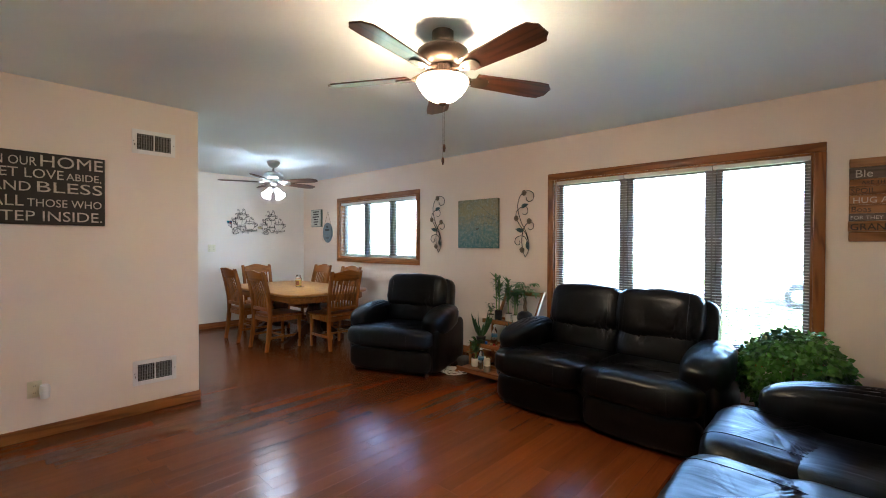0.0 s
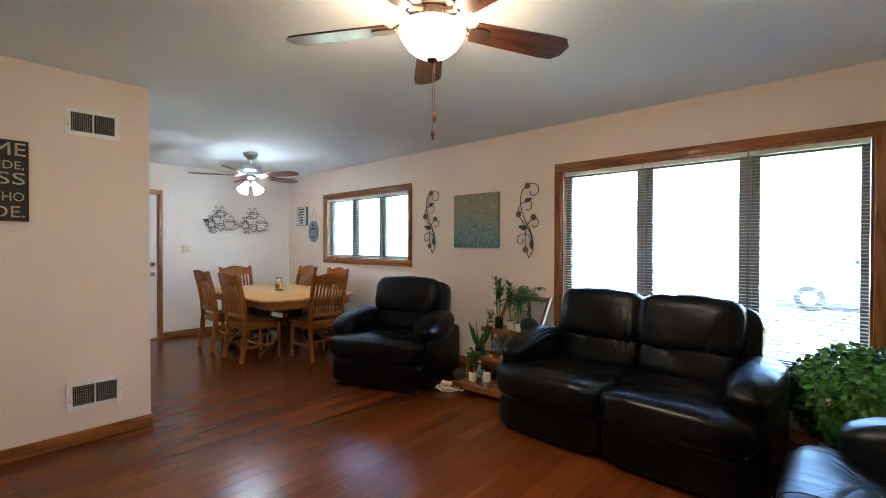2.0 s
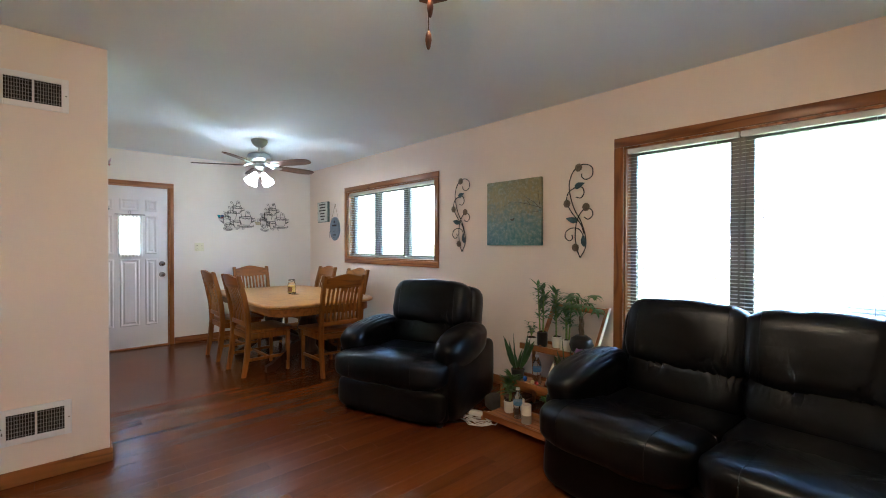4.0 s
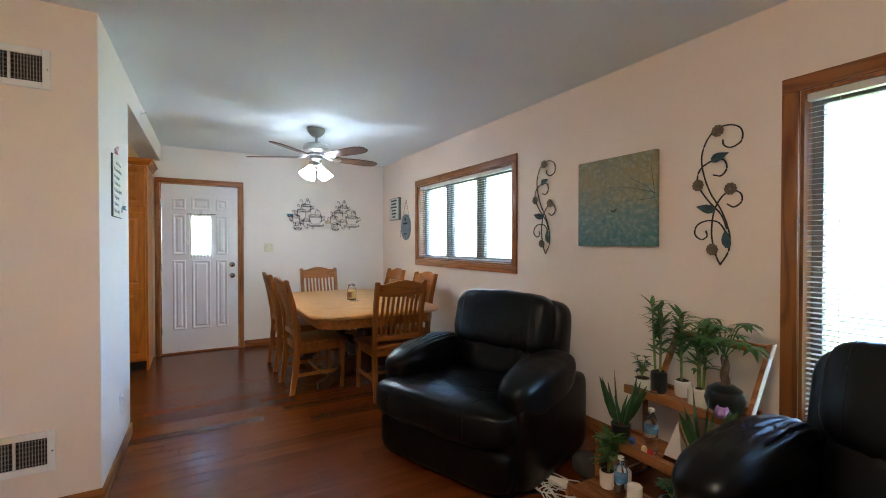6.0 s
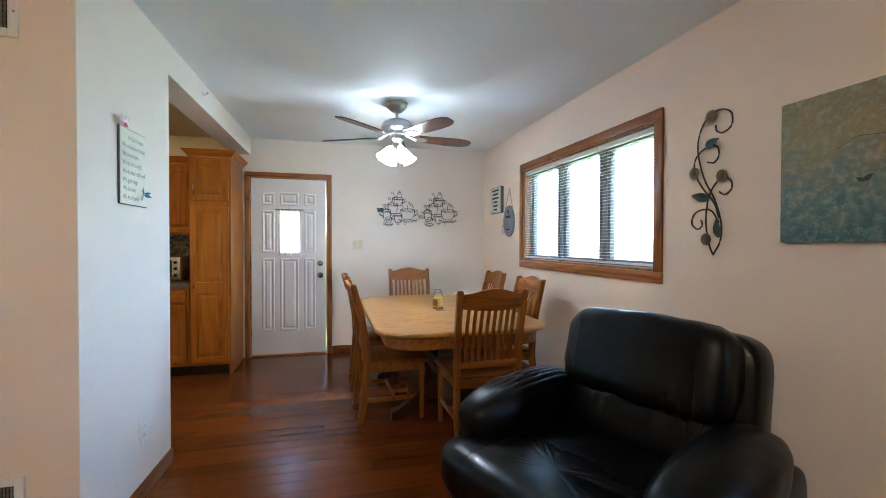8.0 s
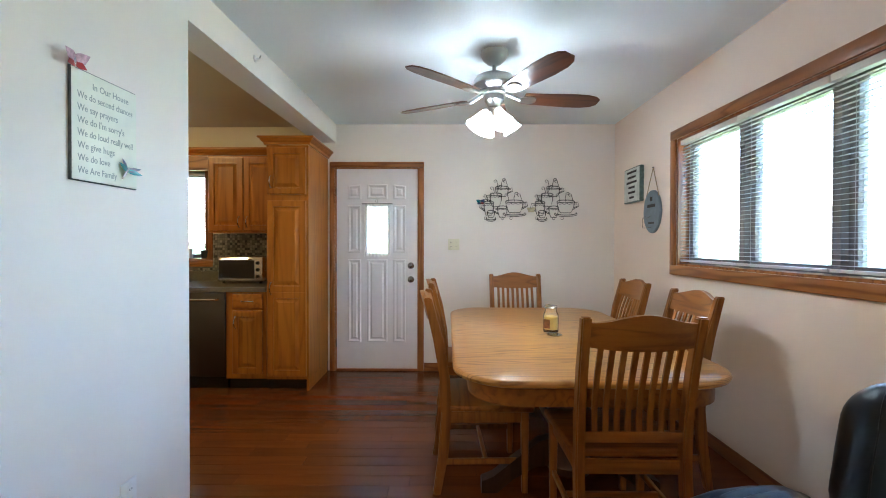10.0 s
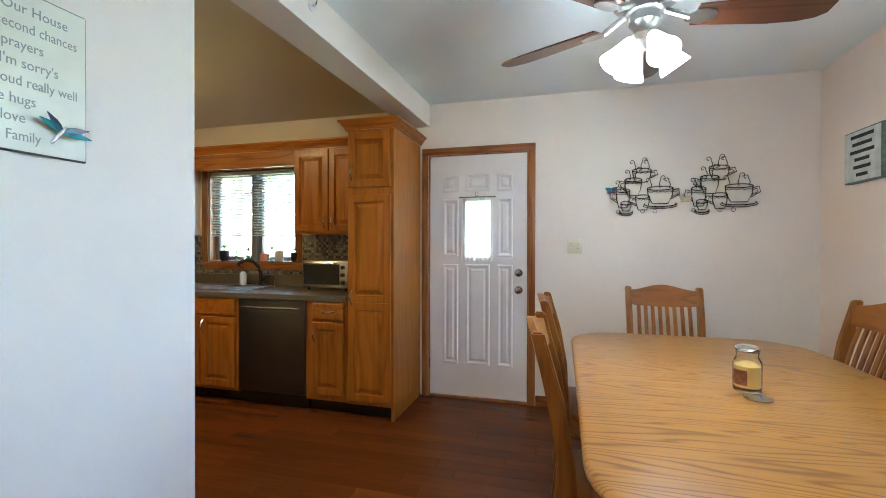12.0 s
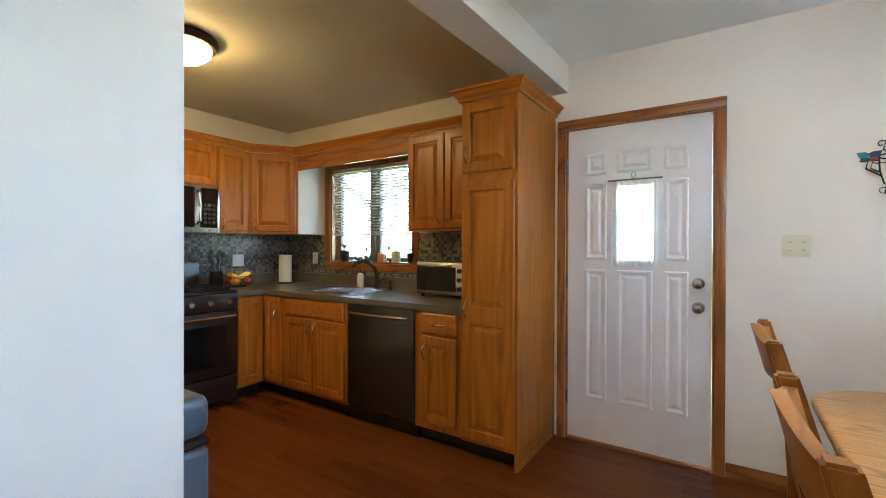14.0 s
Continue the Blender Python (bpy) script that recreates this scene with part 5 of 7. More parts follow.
LEAF = mat("plant_leaf", (0.055, 0.15, 0.03), 0.42, vary=0.35, scale=22)
LEAF_DARK = mat("dark_plant_leaf", (0.03, 0.085, 0.025), 0.4, vary=0.35, scale=22)
LEAF_BRIGHT = mat("bright_ivy_leaf", (0.06, 0.19, 0.022), 0.4, vary=0.4, scale=16)
STALK = mat("green_stalk", (0.16, 0.26, 0.06), 0.45, vary=0.2, scale=30)
SOIL = mat("soil", (0.03, 0.02, 0.012), 0.95, vary=0.4, scale=80, bump=0.5)
CERAMIC = mat("white_ceramic", (0.78, 0.76, 0.70), 0.25, vary=0.03)
STONEWARE = mat("dark_stoneware", (0.012, 0.014, 0.016), 0.35, vary=0.25, scale=12)
TERRA = mat("terracotta_candle", (0.62, 0.22, 0.13), 0.5)
BLUEGREY = mat("blue_grey_glaze", (0.18, 0.23, 0.30), 0.3, vary=0.25, scale=18)


def leaf(bm, base, way, up, length, width, droop=0.3, fold=0.15):
    """A pointed leaf blade with a folded midrib."""
    base, way = Vector(base), Vector(way).normalized()
    side = way.cross(Vector(up))
    side = side.normalized() if side.length > 1e-4 else Vector((1, 0, 0))
    nrm = side.cross(way).normalized()
    left, mid, right = [], [], []
    for i in range(5):
        u = i / 4
        c = base + way * length * u - Vector((0, 0, 1)) * droop * length * u * u
        w = width * 0.5 * math.sin(math.pi * (0.08 + 0.92 * u) ** 0.75) if i < 4 else 0.0008
        mid.append(bm.verts.new(c))
        left.append(bm.verts.new(c + side * w + nrm * w * fold))
        right.append(bm.verts.new(c - side * w + nrm * w * fold))
    for i in range(4):
        bm.faces.new((left[i], mid[i], mid[i + 1], left[i + 1]))
        bm.faces.new((mid[i], right[i], right[i + 1], mid[i + 1]))


def pot(t, profile, material, label="", soil=True, name="pot"):
    bm = bmesh.new()
    lathe(bm, profile, seg=22)
    part(name, bm, material, t, label)
    if soil:
        r, z = max(profile[-1][0], 0.012), profile[-1][1]
        bm = bmesh.new()
        lathe(bm, [(r * 0.9, z + 0.0005), (r * 0.6, z + 0.006), (0.002, z + 0.008)], seg=14)
        part("soil", bm, SOIL, t)
    return profile[-1][1]


def bushy(name, label, m, prof, potmat, n, height, size, material, seed, spread=0.6):
    t = thing(name, label, "plant", m)
    z = pot(t, prof, potmat)
    rng = random.Random(seed)
    bm = bmesh.new()
    stems = bmesh.new()
    for k in range(max(3, n // 10)):
        a, h = rng.uniform(0, 6.28), rng.uniform(0.5, 1.0) * height
        tip = Vector((math.cos(a) * h * spread * rng.random(), math.sin(a) * h * spread * rng.random(), z + h))
        tube(stems, [(0, 0, z), tip * 0.55 + Vector((0, 0, z * 0.45 + 0.01)), tip], 0.003, 5, 0.5)
        for _ in range(10):
            u = rng.uniform(0.35, 1.0)
            q = Vector((0, 0, z)).lerp(tip, u)
            b_ = rng.uniform(0, 6.28)
            leaf(bm, q, (math.cos(b_), math.sin(b_), rng.uniform(0.1, 0.9)), (0, 0, 1), size * rng.uniform(0.6, 1.2), size * 0.42, rng.uniform(0.1, 0.5))
    part("stem", stems, STALK, t)
    part("foliage", bm, material, t)
    return t


SILL = 1.1355
bushy("potted_plant", "small bushy plant in a dark pot on the kitchen sill", pose(-7.565, -0.88 + 0.06, SILL), [(0.035, 0), (0.045, 0.02), (0.05, 0.10), (0.042, 0.10)], STONEWARE, 40, 0.09, 0.05, LEAF_BRIGHT, 1)
bushy("potted_plant", "spreading plant in a dark pot on the kitchen sill", pose(-7.565, 0.02, SILL), [(0.04, 0), (0.05, 0.02), (0.055, 0.085), (0.045, 0.085)], STONEWARE, 40, 0.06, 0.055, LEAF, 2, 1.2)
bushy("potted_plant", "spindly plant in a white mug on the kitchen sill", pose(-7.565, -0.17, SILL), [(0.035, 0), (0.042, 0.01), (0.046, 0.10), (0.040, 0.10)], CERAMIC, 12, 0.20, 0.045, LEAF, 3, 0.5)
cn = thing("jar_candle", "salmon pink candle jar on the kitchen sill", "candle", pose(-7.565, -0.34, SILL))
bm = bmesh.new()
lathe(bm, [(0.036, 0), (0.038, 0.01), (0.038, 0.075), (0.03, 0.08)], seg=18)
part("wax_jar", bm, TERRA, cn)
GREEN_GLASS = glass_material("pale_green_glass", (0.7, 0.85, 0.7))
for y, s in ((-0.53, 1.0), (-0.255, 1.1), (-0.67, 0.7)):
    v = thing("glass_vase", "small clear bulb vase on the kitchen sill", "vase", pose(-7.565, y, SILL))
    bm = bmesh.new()
    lathe(bm, [(0.028 * s, 0), (0.036 * s, 0.02 * s), (0.034 * s, 0.05 * s), (0.014 * s, 0.08 * s), (0.016 * s, 0.11 * s), (0.013 * s, 0.11 * s), (0.011 * s, 0.08 * s), (0.03 * s, 0.045 * s), (0.03 * s, 0.02 * s), (0.01 * s, 0.006)], seg=18)
    part("glass", bm, GREEN_GLASS, v).visible_shadow = False
    bm = bmesh.new()
    pillow(bm, (0, 0, 0.12 * s), (0.03 * s, 0.03 * s, 0.03 * s), 1.0, nu=10, nv=6)
    tube(bm, [(0, 0, 0.1 * s), (0, 0.002, 0.16 * s)], 0.004, 6)
    part("stopper", bm, LEAF_DARK, v)


# ---- wall fittings ----
# grey base puts the shade inside the vent into the louvres' colour
LOUVRE = mat("shaded_louvre", (0.30, 0.29, 0.28), 0.5, vary=0.05)


def vent(y0, y1, z0, z1):
    t = thing("wall_vent", "white metal wall vent with louvres darkened as if in shade", "vent", pose(XV, (y0 + y1) / 2, (z0 + z1) / 2, 0, 0, 90), group="vents")
    hw, hh = (y1 - y0) / 2, (z1 - z0) / 2
    # dark sheet on the wall face, painted in for the unlit duct
    bm = bmesh.new()
    box(bm, (-hw + 0.02, -0.002, -hh + 0.02), (hw - 0.02, -0.0005, hh - 0.02))
    part("shade_backing", bm, DARK, t, smooth=False)
    bm = bmesh.new()
    f = 0.032
    for q in ((-hw, -hw + f, -hh, hh), (hw - f, hw, -hh, hh), (-hw + f, hw - f, -hh, -hh + f), (-hw + f, hw - f, hh - f, hh), (-0.005, 0.005, -hh + f, hh - f)):
        box(bm, (q[0], -0.012, q[2]), (q[1], -0.0005, q[3]))
    bmesh.ops.bevel(bm, geom=bm.edges[:], offset=0.002, segments=1, affect='EDGES')
    part("frame", bm, WHITE_METAL, t, smooth=False)
    me = None
    n = 9
    for half in (-1, 1):
        for k in range(n):
            x = half * (0.012 + (hw - f - 0.018) * (k + 0.5) / n + 0.002)
            if me is None:
                bm = bmesh.new()
                box(bm, (-0.0012, -0.010, -hh + f + 0.001), (0.0012, -0.0025, hh - f - 0.001))
                s = part("louvre", bm, LOUVRE, t, smooth=False)
                me = s.data
            else:
                s = new("louvre", me)
                s.parent = t
            s.location = (x, 0, 0)
    for k in range(6):
        z = -hh + f + (2 * hh - 2 * f) * (k + 0.5) / 6
        bm = bmesh.new()
        box(bm, (-hw + f, -0.0045, z - 0.001), (hw - f, -0.0028, z + 0.001))
        part("cross_bar", bm, LOUVRE, t, smooth=False)
    bm = bmesh.new()
    for sx in (-1, 1):
        lathe(bm, [(0.004, 0), (0.003, 0.002)], seg=8, m=pose(sx * (hw - 0.012), -0.012, 0, 90, 0, 0))
    tube(bm, [(-hw + 0.016, -0.013, -0.02), (-hw + 0.016, -0.018, -0.035)], 0.003, 6)
    part("screw", bm, KNOB, t)


vent(0.857, 1.157, 2.076, 2.266)
vent(0.857, 1.16, 0.228, 0.424)


def plate(name, label, m, w, h, holes, material=IVORY):
    t = thing(name, label, "switch" if "switch" in name else "outlet", m)
    part("cover_plate", rbox((-w / 2, -0.007, -h / 2), (w / 2, -0.0005, h / 2), 0.003, 2), material, t)
    for x, z, pw, ph in holes:
        part("toggle" if "switch" in name else "socket", rbox((x - pw / 2, -0.012, z - ph / 2), (x + pw / 2, -0.0072, z + ph / 2), 0.0018, 1), material, t)
        bm = bmesh.new()
        for s in (-1, 1):
            box(bm, (x + s * 0.005 - 0.001, -0.0128, z - 0.004), (x + s * 0.005 + 0.001, -0.0122, z + 0.004))
        part("slot", bm, DARK, t, smooth=False)
    return t


plate("light_switch", "ivory double switch and outlet plate on the wall", pose(XW, 2.61, 1.287, 0, 0, 90), 0.115, 0.115, [(-0.028, 0.02, 0.022, 0.03), (-0.028, -0.024, 0.022, 0.03), (0.028, 0.02, 0.01, 0.024), (0.028, -0.02, 0.01, 0.024)])
plate("wall_outlet", "white outlet plate low on the wall stub", pose(-4.655, stub_y(-4.655), 0.345, 0, 0, 178.6), 0.075, 0.115, [(0, 0.024, 0.03, 0.03), (0, -0.024, 0.03, 0.03)], WHITE_PLASTIC)
plate("wall_outlet", "ivory outlet plate with a night light beside it", pose(XV, 0.29, 0.345, 0, 0, 90), 0.075, 0.115, [(0, 0.024, 0.03, 0.03), (0, -0.024, 0.03, 0.03)])
plate("wall_outlet", "white outlet plate on the mosaic backsplash", pose(-7.516, -1.19, 1.16, 0, 0, 90), 0.075, 0.115, [(0, 0.024, 0.03, 0.03), (0, -0.024, 0.03, 0.03)], WHITE_PLASTIC)
plate("wall_outlet", "white outlet plate behind the worktop corner", pose(-6.965, YK + 0.009, 1.14, 0, 0, 180), 0.115, 0.115, [(-0.028, 0.024, 0.03, 0.03), (0.028, -0.024, 0.03, 0.03)], WHITE_PLASTIC)
nl = thing("night_light", "small white plug-in night light shade", "night light", pose(XV + 0.045, 0.34, 0.33))
bm = bmesh.new()
lathe(bm, [(0.018, -0.05), (0.026, -0.045), (0.031, 0.02), (0.024, 0.045), (0.010, 0.05)], seg=16)
part("shade", bm, WHITE_PLASTIC, nl)
bm = bmesh.new()
box(bm, (-0.034, -0.02, -0.02), (-0.016, 0.02, 0.02))
part("plug", bm, WHITE_PLASTIC, nl, smooth=False)
hook = thing("ceiling_hook", "small white screw fitting on the header", "hook", pose(-5.68, stub_y(-5.68), 2.41))
bm = bmesh.new()
lathe(bm, [(0.022, 0.0005), (0.020, 0.006), (0.006, 0.012), (0.005, 0.03)], seg=14, m=pose(0, 0, 0, -90, 0, 0))
part("rosette", bm, WHITE_PLASTIC, hook)
bm = bmesh.new()
tube(bm, [(0, 0.028, 0.0), (0.008, 0.036, 0.006), (0.008, 0.04, 0.016)], 0.003, 6)
part("pin", bm, KNOB, hook)


# ---- signs ----
BOARD = mat("black_sign_board", (0.012, 0.011, 0.010), 0.6, vary=0.4, scale=9)
LETTER = mat("worn_cream_paint", (0.50, 0.44, 0.38), 0.7, vary=0.3, scale=25)
sg = thing("wall_sign", "black wooden sign with worn cream lettering", "sign", pose(XV, 0.372, 1.74, 0, 0, 90))
part("board", rbox((-0.312, -0.022, -0.25), (0.312, -0.0005, 0.25), 0.003, 1), BOARD, sg)
ly = -0.0225


def sign_line(t, chunks, z, size_default, mt, y=ly):
    for words, x, width, size in chunks:
        text_part(words, size, (x, y, z), mt, t, fit=width)


sign_line(sg, [("IN OUR", -0.295, 0.225, 0.085), ("HOME", -0.055, 0.345, 0.115)], 0.155, 0, LETTER)
sign_line(sg, [("LET LOVE", -0.295, 0.365, 0.092), ("ABIDE,", 0.09, 0.20, 0.072)], 0.072, 0, LETTER)
sign_line(sg, [("AND", -0.295, 0.20, 0.092), ("BLESS", -0.075, 0.36, 0.105)], -0.022, 0, LETTER)
sign_line(sg, [("ALL", -0.295, 0.165, 0.105), ("THOSE WHO", -0.115, 0.405, 0.078)], -0.125, 0, LETTER)
sign_line(sg, [("STEP INSIDE.", -0.295, 0.585, 0.10)], -0.225, 0, LETTER)

PLY = wood("sign_plank", (0.14, 0.060, 0.020), (0.36, 0.18, 0.075), along=0, coat=0.0, rough=0.7, tone=0.3)
PLYD = wood("sign_plank_dark", (0.06, 0.045, 0.035), (0.16, 0.12, 0.095), along=0, coat=0.0, rough=0.7)
INK = mat("black_ink", (0.015, 0.013, 0.012), 0.7)
CHALK = mat("pale_ink", (0.62, 0.58, 0.5), 0.7)
bs = thing("wall_sign", "pallet board sign of mixed brown planks with lettering", "sign", pose(0.25, YN, 1.668))
z = 0.305
rows_ = [(0.062, 0, None), (0.082, 1, ("Ble", CHALK, 0.03, 0.075)), (0.05, 0, ("ARE TH", INK, 0.065, 0.035)), (0.06, 0, ("SPOIL", INK, 0.01, 0.05)), (0.07, 0, ("HUG AND", CHALK, 0.02, 0.058)), (0.062, 0, ("Boas", INK, 0.012, 0.055)), (0.052, 1, ("FOR THEY S", CHALK, 0.01, 0.036)), (0.075, 0, ("GRAND", INK, 0.008, 0.066)), (0.07, 0, None)]
for h, k, tx in rows_:
    b_ = part("plank", rbox((-0.21 + 0.004 * (h * 997 % 2), -0.02, z - h + 0.002), (0.21, -0.0005, z), 0.003, 1), PLYD if k else PLY, bs)
    if tx:
        text_part(tx[0], tx[3], (-0.205 + tx[2], -0.0207, z - h + 0.012), tx[1], bs)
    z -= h

GLAZE = mat("pale_green_tin", (0.74, 0.77, 0.66), 0.4, vary=0.10, scale=7)
GREYINK = mat("grey_green_ink", (0.27, 0.33, 0.30), 0.6)
EDGE = mat("dark_tin_edge", (0.05, 0.06, 0.06), 0.6, vary=0.4, scale=40)
hs = thing("wall_sign", "pale green family-rules sign with dark worn edge", "sign", pose(-4.555, stub_y(-4.555), 1.672, 0, 0, 178.6))
part("rim", rbox((-0.142, -0.010, -0.182), (0.142, -0.0005, 0.182), 0.003, 1), EDGE, hs)
part("face", rbox((-0.138, -0.0125, -0.178), (0.138, -0.0102, 0.178), 0.001, 1), GLAZE, hs)
lines = [("In Our House", -0.06, 0.155), ("We do second chances", -0.118, 0.235), ("We say prayers", -0.118, 0.165), ("We do I'm sorry's", -0.118, 0.195), ("We do loud really well", -0.118, 0.235), ("We give hugs", -0.118, 0.15), ("We do love", -0.118, 0.13), ("We Are Family", -0.118, 0.16)]
for k, (wd, x, wdt) in enumerate(lines):
    text_part(wd, 0.032, (x, -0.0128, 0.128 - 0.0405 * k), GREYINK, hs, fit=wdt, depth=0.0004)
TEAL = mat("teal_enamel", (0.02, 0.22, 0.26), 0.25, vary=0.3, scale=30)
RED = mat("red_glass_wing", (0.35, 0.03, 0.03), 0.3, vary=0.3, scale=30)
PINK = mat("pink_wing", (0.55, 0.36, 0.42), 0.3, vary=0.4, scale=60)
GEM = mat("silver_body", (0.7, 0.7, 0.75), 0.15, metal=0.8)
NAVY = mat("navy_wing", (0.02, 0.05, 0.12), 0.3, vary=0.3, scale=30)
GOLD = mat("pale_gold_wing", (0.50, 0.45, 0.30), 0.35, metal=0.4, vary=0.2, scale=40)


def winged(name, label, m, wings, body, dragon):
    t = thing(name, label, "ornament", m)
    spec = [(35, 0.055), (150, 0.055), (-25, 0.04), (205, 0.04)] if not dragon else [(25, 0.06), (48, 0.055), (195, 0.06), (172, 0.055)]
    for k, (a, ln) in enumerate(spec):
        bm = bmesh.new()
        d = Vector((math.cos(radians(a)), -0.25, math.sin(radians(a))))
        leaf(bm, (0, -0.006, 0), d, (0, -1, 0), ln, ln * (0.7 if not dragon else 0.32), 0.0, 0.1)
        w_ = part("wing", bm, wings[k % len(wings)], t)
    bm = bmesh.new()
    pillow(bm, (0, -0.006, -0.012 if dragon else 0.0), (0.010, 0.010, 0.06 if dragon else 0.035), 0.9, nu=10, nv=8)
    part("body", bm, body, t)
    return t


winged("butterfly_ornament", "pink and red glass butterfly on the sign corner", pose(-4.42, stub_y(-4.42) + 0.014, 1.865, 0, 0, 178.6), [PINK, PINK, RED, RED], GEM, False)
winged("dragonfly_ornament", "teal enamel dragonfly on the family sign", pose(-4.635, stub_y(-4.635) + 0.0145, 1.555, 0, 35, 178.6), [TEAL, NAVY], GEM, True)
winged("butterfly_ornament", "small navy butterfly beside the wire cups", pose(XW, 2.88, 1.71, 0, 0, 90), [NAVY, TEAL, RED, NAVY], GEM, False)
winged("butterfly_ornament", "pale gold butterfly between the wire cups", pose(XW + 0.02, 3.385, 1.63, 0, 0, 90), [GOLD], GOLD, False)

# black wire coffee cups
def ell(cx, cz, rx, rz, a0=0, a1=360, n=24):
    return [(cx + rx * math.cos(radians(a0 + (a1 - a0) * i / n)), 0, cz + rz * math.sin(radians(a0 + (a1 - a0) * i / n))) for i in range(n + 1)]


def cup_art(y):
    t = thing("wire_wall_art", "black wire wall art of stacked coffee cups", "wall art", pose(XW + 0.012, y, 1.522, 0, 0, 90), group="wire cups")

    def cup(cx, z0, w, h, handle, steam, saucer=False):
        cx, w = cx * 1.1, w * 1.14
        bm = bmesh.new()
        r = 0.0038
        tube(bm, ell(cx, z0 + h, w / 2, 0.014), r, 5)
        tube(bm, [(cx - w / 2, 0, z0 + h), (cx - w * 0.46, 0, z0 + h * 0.5), (cx - w * 0.30, 0, z0), (cx + w * 0.30, 0, z0), (cx + w * 0.46, 0, z0 + h * 0.5), (cx + w / 2, 0, z0 + h)], r, 5)
        tube(bm, [(cx - w * 0.48 + w * 0.96 * i / 10, -0.002, z0 + h * 0.78 + 0.005 * math.cos(i * 2.2)) for i in range(11)], r * 0.6, 5)
        c = part("cup", bm, BLACK_METAL, t)
        if handle:
            bm = bmesh.new()
            s = handle
            tube(bm, [(cx + s * w * 0.45, 0, z0 + h * 0.85), (cx + s * (w * 0.5 + 0.035), 0, z0 + h * 0.95), (cx + s * (w * 0.5 + 0.045), 0, z0 + h * 0.6), (cx + s * w * 0.42, 0, z0 + h * 0.3)], r, 5)
            tube(bm, [(cx + s * w * 0.46, 0, z0 + h * 0.75), (cx + s * (w * 0.5 + 0.022), 0, z0 + h * 0.8), (cx + s * (w * 0.5 + 0.028), 0, z0 + h * 0.6), (cx + s * w * 0.43, 0, z0 + h * 0.42)], r * 0.8, 5)
            part("handle", bm, BLACK_METAL, c)
        for k in range(steam):
            bm = bmesh.new()
            x = cx + (k - (steam - 1) / 2) * w * 0.36
            s = 1 if k % 2 else -1
            hh = 0.078 - 0.016 * abs(k - 1)
            tube(bm, [(x, 0, z0 + h), (x - s * 0.006, 0, z0 + h + hh * 0.45), (x + s * 0.004, 0, z0 + h + hh * 0.85)] + [(x + s * (0.021 - 0.017 * math.cos(i * 0.75) * (1 - i * 0.06)), 0, z0 + h + hh + 0.017 * math.sin(i * 0.75) * (1 - i * 0.06)) for i in range(7)] + [(x + s * 0.018, 0, z0 + h + hh - 0.006)], r * 0.8, 5)
            part("steam_curl", bm, BLACK_METAL, c)
        if saucer:
            bm = bmesh.new()
            tube(bm, ell(cx, z0 - 0.004, w * 0.62, 0.018, 160, 380), r, 5)
            tube(bm, ell(cx, z0 - 0.014, w * 0.66, 0.022, 165, 375), r * 0.8, 5)
            part("saucer", bm, BLACK_METAL, c)
    cup(0.105, 0.085, 0.155, 0.115, 1, 3, True)
    cup(-0.01, 0.25, 0.115, 0.09, 1, 3)
    cup(-0.065, 0.15, 0.105, 0.12, -1, 2)
    cup(-0.13, 0.06, 0.085, 0.13, -1, 2)
    cup(-0.11, 0.035, 0.065, 0.06, 0, 0, True)
    cup(-0.005, 0.04, 0.085, 0.10, -1, 0)
    for x in (-0.175, -0.005, 0.08):
        bm = bmesh.new()
        tube(bm, ell(x, 0.03, 0.014, 0.014, n=12), 0.002, 5)
        part("loop", bm, BLACK_METAL, t)


cup_art(3.105)
cup_art(3.62)

# two signs by the dining window
FRAMEY = mat("dark_sage_edge", (0.10, 0.15, 0.13), 0.6, vary=0.3, scale=40)
SAGE = mat("pale_sage_board", (0.56, 0.60, 0.55), 0.6, vary=0.2, scale=14)
s1 = thing("wall_sign", "small pale sage box sign with dark lettering", "sign", pose(-6.954, YN, 1.82))
part("edge", rbox((-0.165, -0.035, -0.155), (0.165, -0.0005, 0.155), 0.004, 1), FRAMEY, s1)
part("face", rbox((-0.155, -0.0375, -0.146), (0.155, -0.0352, 0.146), 0.001, 1), SAGE, s1)
for k, wd in enumerate((0.20, 0.17, 0.21, 0.13, 0.15, 0.10)):
    bm = bmesh.new()
    box(bm, (-wd / 2, -0.0385, 0.105 - 0.045 * k), (wd / 2, -0.0377, 0.125 - 0.045 * k))
    part("lettering_bar", bm, INK, s1, smooth=False)
SLATE = mat("slate_blue_board", (0.16, 0.21, 0.25), 0.55, vary=0.15, scale=20)
ROPE = mat("jute_rope", (0.36, 0.26, 0.15), 0.85, vary=0.2, scale=90)
s2 = thing("wall_sign", "oval slate-blue hanging sign with a rope", "sign", pose(-6.613, YN, 1.558))
bm = bmesh.new()
ringf = [[bm.verts.new((0.142 * k * math.cos(2 * math.pi * i / 36), y, 0.175 * k * math.sin(2 * math.pi * i / 36))) for i in range(36)] for k, y in ((1, -0.001), (1, -0.016), (0.965, -0.021))]
for a, c in zip(ringf, ringf[1:]):
    for i in range(36):
        bm.faces.new((a[i], a[(i + 1) % 36], c[(i + 1) % 36], c[i]))
bm.faces.new(ringf[0])
bm.faces.new(ringf[2])
part("board", bm, SLATE, s2)
for q in ((-0.065, 0.065, 0.035, 0.06), (-0.02, 0.02, 0.085, 0.12), (-0.05, 0.05, -0.10, -0.085)):
    bm = bmesh.new()
    box(bm, (q[0], -0.0225, q[2]), (q[1], -0.0214, q[3]))
    part("lettering_bar", bm, INK, s2, smooth=False)
bm = bmesh.new()
